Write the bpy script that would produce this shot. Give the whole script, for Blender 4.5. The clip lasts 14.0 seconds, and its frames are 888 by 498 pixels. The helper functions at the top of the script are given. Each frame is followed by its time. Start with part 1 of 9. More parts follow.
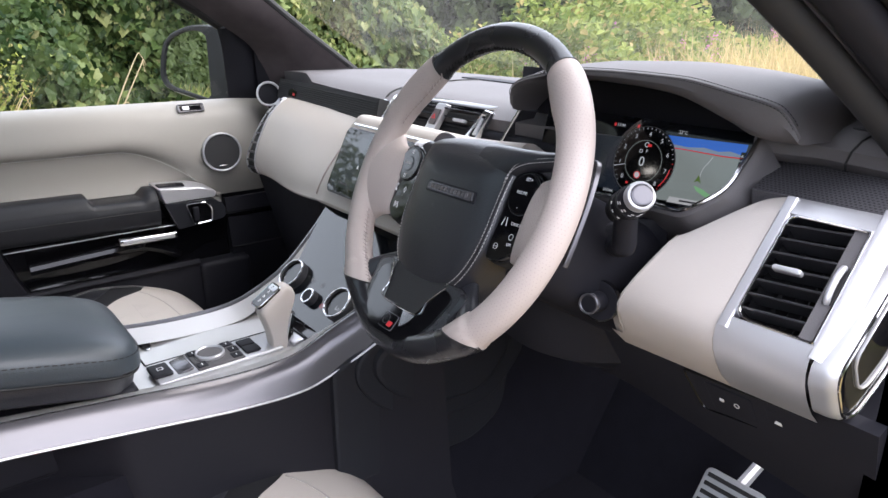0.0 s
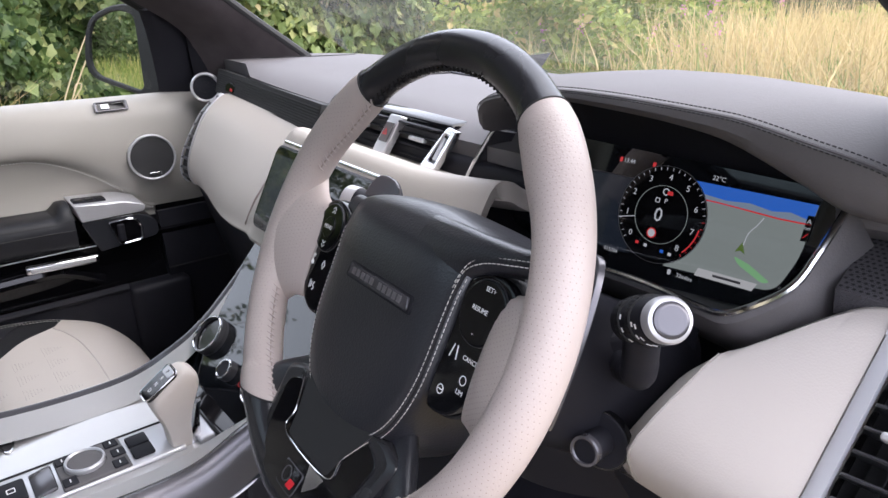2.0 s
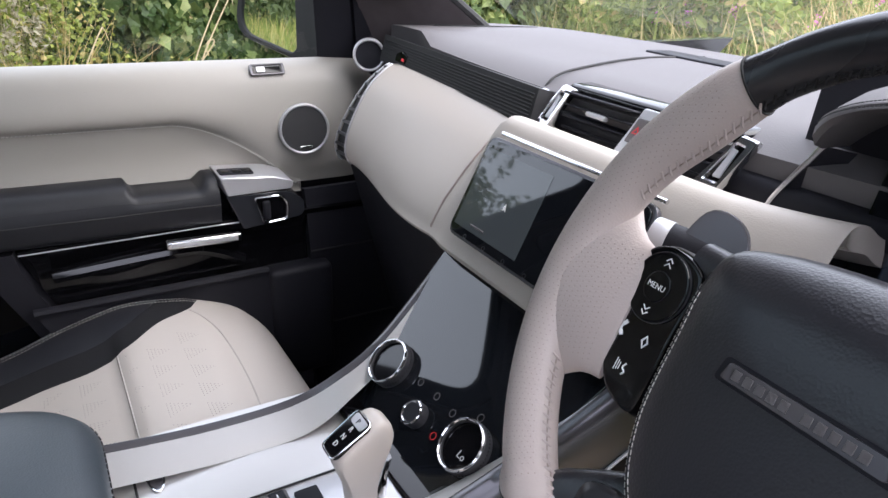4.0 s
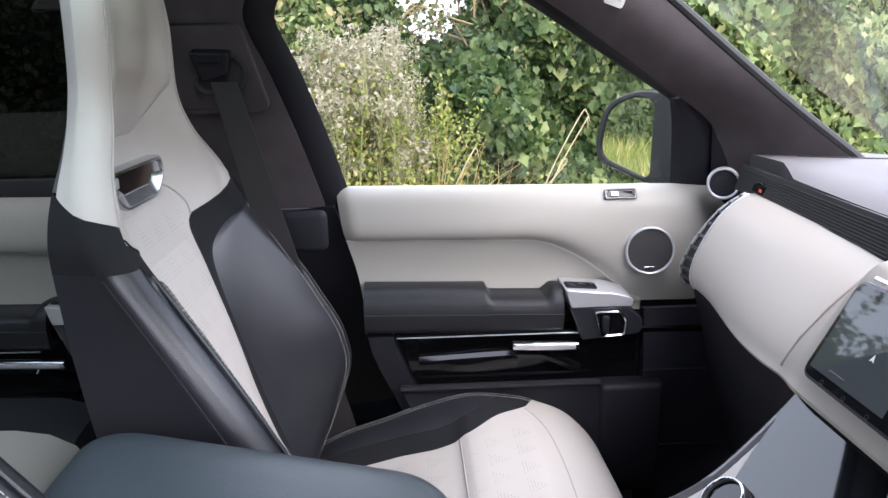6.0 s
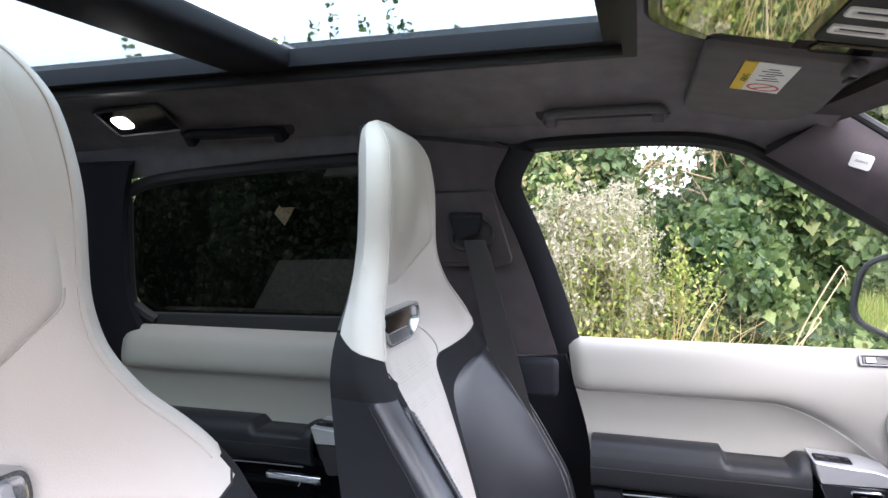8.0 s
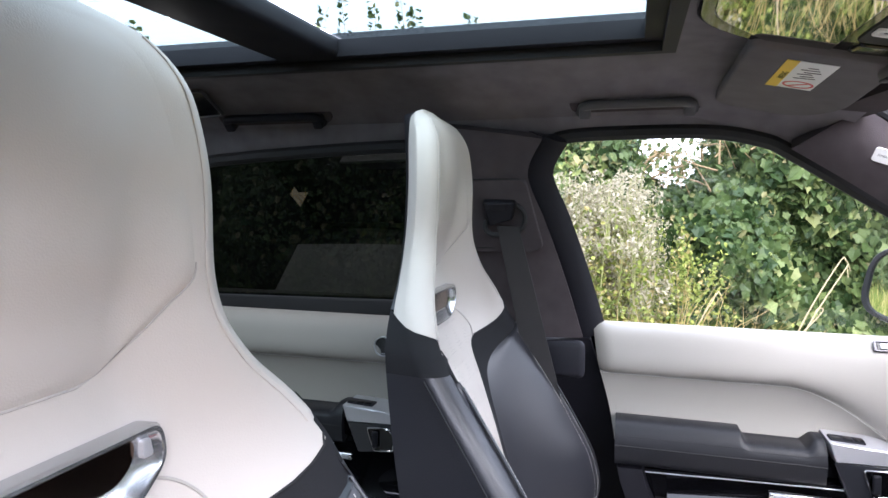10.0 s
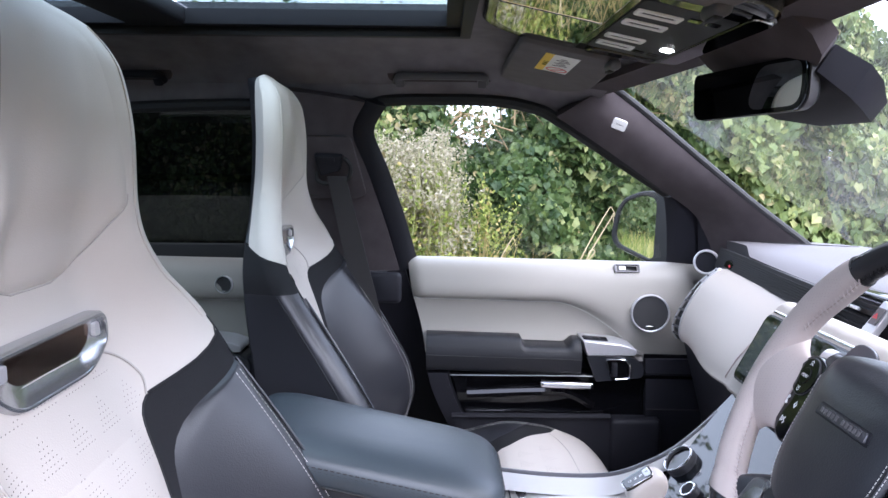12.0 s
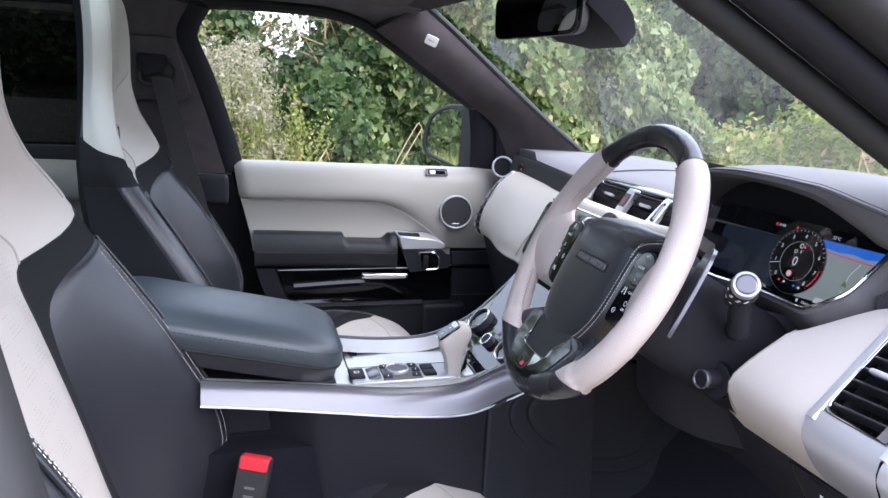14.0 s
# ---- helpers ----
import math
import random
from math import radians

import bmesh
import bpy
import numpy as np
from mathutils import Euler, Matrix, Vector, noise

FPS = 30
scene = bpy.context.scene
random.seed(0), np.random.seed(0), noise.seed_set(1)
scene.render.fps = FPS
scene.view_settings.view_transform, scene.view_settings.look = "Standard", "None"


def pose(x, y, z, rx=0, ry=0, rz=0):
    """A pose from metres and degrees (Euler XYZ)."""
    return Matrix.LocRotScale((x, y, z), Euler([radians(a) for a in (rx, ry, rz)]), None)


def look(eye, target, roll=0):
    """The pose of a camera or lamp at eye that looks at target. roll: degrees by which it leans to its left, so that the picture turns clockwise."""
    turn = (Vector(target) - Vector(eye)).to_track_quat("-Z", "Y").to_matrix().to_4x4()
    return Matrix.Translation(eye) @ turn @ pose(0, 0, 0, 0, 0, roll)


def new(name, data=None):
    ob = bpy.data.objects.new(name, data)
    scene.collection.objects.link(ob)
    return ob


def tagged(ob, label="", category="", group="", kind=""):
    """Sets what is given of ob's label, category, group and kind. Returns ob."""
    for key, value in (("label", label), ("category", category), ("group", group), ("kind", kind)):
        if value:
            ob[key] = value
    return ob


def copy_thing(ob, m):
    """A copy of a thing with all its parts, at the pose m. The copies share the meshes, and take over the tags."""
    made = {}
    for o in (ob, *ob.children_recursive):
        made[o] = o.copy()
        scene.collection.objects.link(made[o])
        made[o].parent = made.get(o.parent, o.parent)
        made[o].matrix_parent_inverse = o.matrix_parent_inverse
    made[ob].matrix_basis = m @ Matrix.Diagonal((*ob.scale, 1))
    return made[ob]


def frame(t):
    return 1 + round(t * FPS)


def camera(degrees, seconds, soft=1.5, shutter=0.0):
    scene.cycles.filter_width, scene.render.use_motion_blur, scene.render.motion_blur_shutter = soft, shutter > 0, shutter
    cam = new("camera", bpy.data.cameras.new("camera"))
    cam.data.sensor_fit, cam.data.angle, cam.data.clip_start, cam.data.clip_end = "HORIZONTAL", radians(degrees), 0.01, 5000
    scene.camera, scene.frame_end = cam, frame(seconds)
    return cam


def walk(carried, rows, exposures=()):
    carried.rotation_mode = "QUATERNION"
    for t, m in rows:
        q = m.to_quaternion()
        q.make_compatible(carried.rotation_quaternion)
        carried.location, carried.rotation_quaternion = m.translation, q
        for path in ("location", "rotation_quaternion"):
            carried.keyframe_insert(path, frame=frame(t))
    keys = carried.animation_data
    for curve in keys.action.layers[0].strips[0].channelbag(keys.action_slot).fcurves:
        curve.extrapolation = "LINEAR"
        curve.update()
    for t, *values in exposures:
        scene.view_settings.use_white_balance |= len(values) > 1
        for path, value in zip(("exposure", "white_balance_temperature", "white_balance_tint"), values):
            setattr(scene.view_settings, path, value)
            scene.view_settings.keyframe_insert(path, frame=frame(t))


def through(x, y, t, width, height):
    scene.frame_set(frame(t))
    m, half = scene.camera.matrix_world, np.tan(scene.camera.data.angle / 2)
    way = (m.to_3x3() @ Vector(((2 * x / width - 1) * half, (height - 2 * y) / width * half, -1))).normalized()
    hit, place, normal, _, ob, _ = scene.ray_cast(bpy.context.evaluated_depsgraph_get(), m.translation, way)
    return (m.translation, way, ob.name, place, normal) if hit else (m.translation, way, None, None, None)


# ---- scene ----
cam = camera(64.7, 14.0)
EXPOSURES = [(0.0, 2.10, 6550, 12), (1.0, 2.06, 6550, 13), (2.2, 2.03, 6550, 14), (5.0, 2.24, 6400, 13), (6.5, 2.68, 6250, 15), (7.2, 2.92, 6200, 14), (8.0, 2.84, 6200, 15), (10.5, 2.82, 6100, 15), (11.5, 2.58, 5850, 17), (12.0, 2.52, 5850, 16), (14.0, 2.28, 5960, 14)]
PATH = [
    (0, (0.9461, -0.3063, 1.3272), (-0.5457, 0.8555, 0.6756), 0.11),
    (0.5, (0.8820, -0.2756, 1.3382), (-0.5568, 0.9484, 0.6811), -0.03),
    (1, (0.8404, -0.2083, 1.3482), (-0.5829, 1.0220, 0.6695), -0.15),
    (1.5, (0.8129, -0.1386, 1.3505), (-0.6325, 1.0472, 0.6400), -0.35),
    (2, (0.7651, -0.1025, 1.3509), (-0.6915, 1.0495, 0.6085), -0.39),
    (2.2, (0.7304, -0.0914, 1.3477), (-0.7227, 1.0591, 0.5962), -0.18),
    (4.3, (0.5053, -0.1252, 1.3268), (-1.1108, 0.7159, 0.5018), 2.57),
    (4.5, (0.5011, -0.1267, 1.3290), (-1.1619, 0.6198, 0.5060), 2.19),
    (5, (0.5070, -0.1391, 1.3335), (-1.2616, 0.3648, 0.5472), 1.08),
    (5.5, (0.5331, -0.1565, 1.3446), (-1.3249, 0.1239, 0.6597), -0.00),
    (6, (0.5612, -0.1609, 1.3575), (-1.3657, -0.0585, 0.8317), -0.87),
    (6.5, (0.5866, -0.1572, 1.3687), (-1.3827, -0.1931, 1.0212), -1.58),
    (7, (0.6071, -0.1549, 1.3763), (-1.3741, -0.3243, 1.1620), -1.83),
    (7.5, (0.6267, -0.1536, 1.3769), (-1.3393, -0.4957, 1.2433), -1.58),
    (8, (0.6425, -0.1568, 1.3764), (-1.2812, -0.6938, 1.2727), -1.02),
    (8.2, (0.6492, -0.1604, 1.3743), (-1.2532, -0.7700, 1.2776), -0.86),
    (10.3, (0.7313, -0.2494, 1.3758), (-1.2064, -0.7165, 1.2112), 0.24),
    (10.5, (0.7482, -0.2724, 1.3735), (-1.2110, -0.6334, 1.1970), 0.13),
    (11, (0.7934, -0.2841, 1.3699), (-1.1901, -0.4397, 1.1663), -0.02),
    (11.5, (0.8713, -0.2455, 1.3725), (-1.1149, -0.2951, 1.1431), 0.20),
    (12, (0.9694, -0.2113, 1.3708), (-1.0135, -0.2034, 1.1100), 0.56),
    (12.5, (1.0272, -0.2193, 1.3669), (-0.9442, -0.1043, 1.0501), 1.25),
    (13, (1.0660, -0.2502, 1.3614), (-0.8793, 0.0242, 0.9869), 1.99),
    (13.5, (1.1103, -0.2695, 1.3573), (-0.7950, 0.1702, 0.9371), 2.70),
    (14, (1.1386, -0.2734, 1.3494), (-0.7271, 0.2775, 0.8850), 3.06),
]
walk(cam, [(t, look(eye, target, roll)) for t, eye, target, roll in PATH], EXPOSURES)

# ---------------------------------------------------------------- light: bright overcast summer day
GROUND = -0.14
world = bpy.data.worlds.new("sky")
scene.world = world
world.use_nodes = True
wn, wl = world.node_tree.nodes, world.node_tree.links
sky = wn.new("ShaderNodeTexSky")
sky.sky_type, sky.sun_disc = "NISHITA", False
sky.sun_elevation, sky.sun_rotation = radians(50), radians(47)
sky.air_density, sky.dust_density, sky.ozone_density = 1.0, 4.0, 1.0
haze = wn.new("ShaderNodeMixRGB")
haze.inputs[0].default_value = 0.75
haze.inputs[2].default_value = (7.5, 7.8, 9.0, 1)
wl.new(sky.outputs[0], haze.inputs[1])
wl.new(haze.outputs[0], wn["Background"].inputs[0])
wn["Background"].inputs[1].default_value = 0.15
sun = new("sun", bpy.data.lights.new("sun", "SUN"))
sun.data.energy, sun.data.angle, sun.data.color = 1.3, radians(80), (1.0, 0.97, 0.96)
sun.matrix_world = look((3.6, 3.4, 6.0), (0, 0, 0))


# ---------------------------------------------------------------- materials
def shader(name, colour, rough=0.5, metal=0.0, coat=0.0, spec=0.5):
    m = bpy.data.materials.new(name)
    m.use_nodes = True
    b = m.node_tree.nodes["Principled BSDF"]
    b.inputs["Base Color"].default_value = (*colour, 1)
    b.inputs["Roughness"].default_value = rough
    b.inputs["Metallic"].default_value = metal
    b.inputs["Coat Weight"].default_value = coat
    b.inputs["Coat Roughness"].default_value = 0.05
    b.inputs["Specular IOR Level"].default_value = spec
    return m


def grain(m, scale=400.0, bump=0.1, spread=0.12, blotch=6.0, kind="NOISE", rough_spread=0.08):
    """Fine relief and two scales of variation over a plain shader."""
    n, l = m.node_tree.nodes, m.node_tree.links
    b = n["Principled BSDF"]
    co = n.new("ShaderNodeTexCoord")
    fine = n.new("ShaderNodeTexVoronoi" if kind == "CELL" else "ShaderNodeTexNoise")
    fine.inputs["Scale"].default_value = scale
    big = n.new("ShaderNodeTexNoise")
    big.inputs["Scale"].default_value = blotch
    big.inputs["Detail"].default_value = 6
    l.new(co.outputs["Object"], fine.inputs["Vector"])
    l.new(co.outputs["Object"], big.inputs["Vector"])
    bp = n.new("ShaderNodeBump")
    bp.inputs["Strength"].default_value = bump
    bp.inputs["Distance"].default_value = 0.0008
    l.new(fine.outputs[0], bp.inputs["Height"])
    l.new(bp.outputs[0], b.inputs["Normal"])
    colour = tuple(b.inputs["Base Color"].default_value)
    ramp = n.new("ShaderNodeMixRGB")
    ramp.inputs[1].default_value = (*[c * (1 - spread) for c in colour[:3]], 1)
    ramp.inputs[2].default_value = (*[min(1, c * (1 + spread)) for c in colour[:3]], 1)
    l.new(big.outputs[0], ramp.inputs[0])
    l.new(ramp.outputs[0], b.inputs["Base Color"])
    mr = n.new("ShaderNodeMapRange")
    r = b.inputs["Roughness"].default_value
    mr.inputs["To Min"].default_value, mr.inputs["To Max"].default_value = max(0.02, r - rough_spread), min(1, r + rough_spread)
    l.new(big.outputs[0], mr.inputs["Value"])
    l.new(mr.outputs[0], b.inputs["Roughness"])
    return m


def glowing(name, colour, strength):
    m = shader(name, (0.01, 0.01, 0.01), 0.1)
    b = m.node_tree.nodes["Principled BSDF"]
    b.inputs["Emission Color"].default_value = (*colour, 1)
    b.inputs["Emission Strength"].default_value = strength
    return m


def glass(name, tint, rough=0.0, film=0.0):
    """Thin pane: clear or tinted see-through with a faint real reflection; film: share of a pale translucent layer over
    it.
    """
    m = bpy.data.materials.new(name)
    m.use_nodes = True
    n, l = m.node_tree.nodes, m.node_tree.links
    n.remove(n["Principled BSDF"])
    tr, gl, mx, lw, pw, ad = (n.new(k) for k in ("ShaderNodeBsdfTransparent", "ShaderNodeBsdfGlossy", "ShaderNodeMixShader", "ShaderNodeLayerWeight", "ShaderNodeMath", "ShaderNodeMath"))
    tr.inputs[0].default_value = (*tint, 1)
    gl.inputs["Roughness"].default_value = rough
    lw.inputs["Blend"].default_value = 0.5
    pw.operation, pw.inputs[1].default_value = "POWER", 4.0
    ad.operation, ad.inputs[1].default_value, ad.inputs[2].default_value = "MULTIPLY_ADD", 0.5, 0.04
    l.new(lw.outputs["Facing"], pw.inputs[0])
    l.new(pw.outputs[0], ad.inputs[0])
    l.new(ad.outputs[0], mx.inputs[0])
    l.new(tr.outputs[0], mx.inputs[1])
    l.new(gl.outputs[0], mx.inputs[2])
    last = mx
    # pale translucent layer, uneven over the pane
    if film:
        veil, haze_mix, spots, amount = (n.new(k) for k in ("ShaderNodeBsdfTranslucent", "ShaderNodeMixShader", "ShaderNodeTexNoise", "ShaderNodeMapRange"))
        veil.inputs[0].default_value = (0.84, 0.82, 0.78, 1)
        spots.inputs["Scale"].default_value, spots.inputs["Detail"].default_value = 3.0, 7
        amount.inputs["From Min"].default_value, amount.inputs["From Max"].default_value = 0.3, 0.7
        amount.inputs["To Min"].default_value, amount.inputs["To Max"].default_value = film * 0.5, film * 1.5
        l.new(spots.outputs[0], amount.inputs["Value"])
        l.new(amount.outputs[0], haze_mix.inputs[0])
        l.new(mx.outputs[0], haze_mix.inputs[1])
        l.new(veil.outputs[0], haze_mix.inputs[2])
        last = haze_mix
    l.new(last.outputs[0], n["Material Output"].inputs["Surface"])
    return m


M = {}
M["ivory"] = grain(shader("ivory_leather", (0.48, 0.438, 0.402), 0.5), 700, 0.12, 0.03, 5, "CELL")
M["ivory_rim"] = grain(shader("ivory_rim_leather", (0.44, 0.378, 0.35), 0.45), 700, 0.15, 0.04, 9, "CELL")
# darker copies of the ivory, offsetting strong window light on door and fascia
M["door_ivory"] = grain(shader("ivory_door_trim_darkened", (0.285, 0.268, 0.243), 0.5), 700, 0.1, 0.03, 5, "CELL")
M["fascia"] = grain(shader("ivory_fascia_leather_darkened", (0.365, 0.330, 0.292), 0.5), 700, 0.12, 0.04, 5, "CELL")
M["black"] = grain(shader("black_leather", (0.018, 0.0185, 0.023), 0.33, spec=0.6), 600, 0.18, 0.15, 8, "CELL")
M["door_black"] = grain(shader("black_door_leather", (0.0105, 0.011, 0.014), 0.48, spec=0.35), 600, 0.15, 0.12, 8, "CELL")
# dark leather with the sky's blue-green reflection put into its colour
M["armrest"] = grain(shader("sky_tinted_leather", (0.036, 0.046, 0.055), 0.40), 600, 0.15, 0.12, 8, "CELL")
M["pad"] = grain(shader("dash_pad_leather", (0.098, 0.092, 0.095), 0.64, spec=0.35), 600, 0.2, 0.06, 8, "CELL")
M["plastic"] = grain(shader("black_plastic", (0.0105, 0.0105, 0.0145), 0.58, spec=0.22), 900, 0.15, 0.12, 10)
M["suede"] = grain(shader("charcoal_suede", (0.066, 0.056, 0.059), 0.95, spec=0.15), 500, 0.4, 0.35, 22)
# the pillars' suede, lightened to stand in for bounce light on the roof lining
M["liner"] = grain(shader("headliner_suede_lightened", (0.165, 0.155, 0.165), 0.95, spec=0.15), 500, 0.4, 0.35, 22)
M["band"] = grain(shader("black_suede_band", (0.014, 0.014, 0.016), 0.9, spec=0.2), 700, 0.3, 0.2, 20)
M["carpet"] = grain(shader("black_carpet", (0.009, 0.009, 0.013), 1.0, spec=0.1), 900, 0.8, 0.3, 30)
M["vane"] = shader("dark_vane", (0.03, 0.03, 0.034), 0.35)
M["gloss"] = shader("gloss_black", (0.004, 0.004, 0.005), 0.06, coat=0.05, spec=0.35)
M["satin"] = grain(shader("satin_aluminium", (0.52, 0.52, 0.54), 0.36, 0.55), 300, 0.03, 0.05, 12)
M["silver"] = grain(shader("silver_console_trim", (0.108, 0.105, 0.116), 0.22, 0.5), 300, 0.01, 0.06, 9)
M["bright_tray"] = grain(shader("brushed_tray", (0.52, 0.51, 0.505), 0.36, 0.6), 300, 0.03, 0.05, 9)
M["chrome"] = shader("chrome", (0.66, 0.66, 0.68), 0.14, 1.0)
M["glass"] = glass("side_window_glass", (0.78, 0.82, 0.80))
M["screenglass"] = glass("windscreen_glass", (0.91, 0.935, 0.92), film=0.016)
M["tinted"] = glass("privacy_glass", (0.011, 0.0125, 0.016))
M["roofglass"] = glass("roof_glass", (0.50, 0.555, 0.55))
M["mirror"] = shader("mirror_glass", (0.85, 0.87, 0.86), 0.01, 1.0)
M["dimmed"] = shader("dark_mirror_glass", (0.05, 0.055, 0.06), 0.03, 1.0)
M["lens"] = shader("mirrored_lens", (0.55, 0.56, 0.55), 0.03, 1.0)
M["webbing"] = grain(shader("belt_webbing", (0.022, 0.020, 0.021), 0.8), 900, 0.8, 0.2, 30)
M["screen"] = shader("dark_screen_glass", (0.006, 0.007, 0.009), 0.03, spec=0.55)
M["thread"] = shader("pale_thread", (0.55, 0.53, 0.50), 0.8)
M["dark_thread"] = shader("dark_thread", (0.012, 0.012, 0.013), 0.8)
M["mesh"] = grain(shader("speaker_mesh", (0.018, 0.018, 0.02), 0.6), 900, 1.0, 0.3, 900, "CELL")
M["strip_mesh"] = grain(shader("dash_speaker_mesh", (0.060, 0.057, 0.064), 0.6), 900, 1.0, 0.3, 900, "CELL")
M["rim_black"] = grain(shader("smooth_black_leather", (0.018, 0.018, 0.021), 0.27), 700, 0.05, 0.1, 8, "CELL")
M["visor"] = grain(shader("visor_suede", (0.125, 0.117, 0.118), 0.95, spec=0.15), 500, 0.4, 0.25, 22)
M["rubber"] = shader("black_rubber", (0.010, 0.010, 0.011), 0.7)
M["red"] = shader("red_plastic", (0.6, 0.02, 0.03), 0.4)
M["yellow"] = shader("yellow_print", (0.75, 0.5, 0.03), 0.5)
M["paper"] = shader("white_print", (0.75, 0.75, 0.73), 0.5)
M["ink"] = shader("white_marking", (0.75, 0.75, 0.75), 0.6)
M["seam_thread"] = shader("ivory_thread", (0.36, 0.335, 0.31), 0.8)
M["seam_fold"] = shader("ivory_fold", (0.30, 0.25, 0.23), 0.8)
M["plate"] = shader("dark_satin_plate", (0.020, 0.021, 0.025), 0.24, spec=0.5)
M["paint"] = shader("dark_car_paint", (0.012, 0.014, 0.02), 0.25, coat=1.0)
M["lamp"] = glowing("lamp_white", (1, 0.97, 0.9), 6.0)


# ---------------------------------------------------------------- mesh tools
def part(name, bm, material, parent, label="", smooth=True, kind=""):
    """Links a bmesh as one mesh object under a thing or a part."""
    me = bpy.data.meshes.new(name)
    bmesh.ops.recalc_face_normals(bm, faces=bm.faces)
    bm.to_mesh(me)
    bm.free()
    me.materials.append(material)
    if smooth:
        me.polygons.foreach_set("use_smooth", [True] * len(me.polygons))
        me.set_sharp_from_angle(angle=radians(38))
    ob = new(name, me)
    ob.parent = parent
    return tagged(ob, label, kind=kind)


def thing(name, label, category, group="", kind="", at=None):
    ob = new(name)
    ob.empty_display_size = 0.05
    if at is not None:
        ob.matrix_world = at
    return tagged(ob, label, category, group, kind)


def solo(name, bm, material, label, category, kind="", group=""):
    return tagged(part(name, bm, material, None), label, category, group, kind)


def rbox(bm, centre, size, r=0.005, seg=3, turn=None):
    """Box with rounded edges."""
    made = bmesh.ops.create_cube(bm, size=1.0)["verts"]
    bmesh.ops.scale(bm, vec=size, verts=made)
    edges = list({e for v in made for e in v.link_edges})
    r = min(r, 0.49 * min(size))
    if r > 0:
        out = bmesh.ops.bevel(bm, geom=edges, offset=r, segments=seg, profile=0.5, affect="EDGES", clamp_overlap=True)
        made = list({v for f in out["faces"] for v in f.verts} | {v for v in made if v.is_valid})
        grow = set(made)
        for v in made:
            for e in v.link_edges:
                grow.add(e.other_vert(v))
        made = list(grow)
    if turn is not None:
        bmesh.ops.transform(bm, matrix=turn.to_4x4(), verts=made)
    bmesh.ops.translate(bm, vec=centre, verts=made)
    return bm


def box(centre, size, r=0.005, seg=3, turn=None):
    return rbox(bmesh.new(), centre, size, r, seg, turn)


def spin(rx=0, ry=0, rz=0):
    return Euler([radians(a) for a in (rx, ry, rz)]).to_matrix()


def smooth_line(points, n=8, closed=False):
    """Catmull-Rom line through the points."""
    p = [Vector(v) for v in points]
    k = len(p)
    out = []
    for i in range(k if closed else k - 1):
        if closed:
            a, b, c, d = (p[(i + j - 1) % k] for j in range(4))
        else:
            a, b, c, d = p[max(i - 1, 0)], p[i], p[i + 1], p[min(i + 2, k - 1)]
        for j in range(n):
            t = j / n
            out.append(0.5 * ((2 * b) + (c - a) * t + (2 * a - 5 * b + 4 * c - d) * t * t + (3 * b - a - 3 * c + d) * t**3))
    if not closed:
        out.append(p[-1])
    return out


def loft(rings, caps=True, closed=True, loop=False, bm=None):
    """Skin over rings of equally many points."""
    bm = bm or bmesh.new()
    vs = [[bm.verts.new(p) for p in ring] for ring in rings]
    n = len(vs[0])
    for i in range(len(vs) if loop else len(vs) - 1):
        a, b = vs[i], vs[(i + 1) % len(vs)]
        for j in range(n if closed else n - 1):
            k = (j + 1) % n
            bm.faces.new((a[j], a[k], b[k], b[j]))
    if caps and closed and not loop:
        bm.faces.new(vs[0][::-1])
        bm.faces.new(vs[-1])
    return bm


def tube(points, r, n=10, closed=False, bm=None, flat=1.0, up=None):
    """Round or oval bar along a line; r may be a list."""
    p = [Vector(v) for v in points]
    k = len(p)
    rings = []
    side = None
    for i in range(k):
        t = (p[(i + 1) % k] - p[i - 1]) if closed else (p[min(i + 1, k - 1)] - p[max(i - 1, 0)])
        t.normalize()
        if side is None:
            ref = Vector(up) if up else (Vector((0, 0, 1)) if abs(t.z) < 0.9 else Vector((1, 0, 0)))
            side = t.cross(ref).normalized()
        elif up:
            side = t.cross(Vector(up)).normalized()
        side = (side - t * side.dot(t)).normalized()
        over = side.cross(t)
        q = r[i] if isinstance(r, (list, tuple)) else r
        rings.append([p[i] + side * (q * math.cos(2 * math.pi * j / n)) + over * (q * flat * math.sin(2 * math.pi * j / n)) for j in range(n)])
    return loft(rings, caps=not closed, loop=closed, bm=bm)


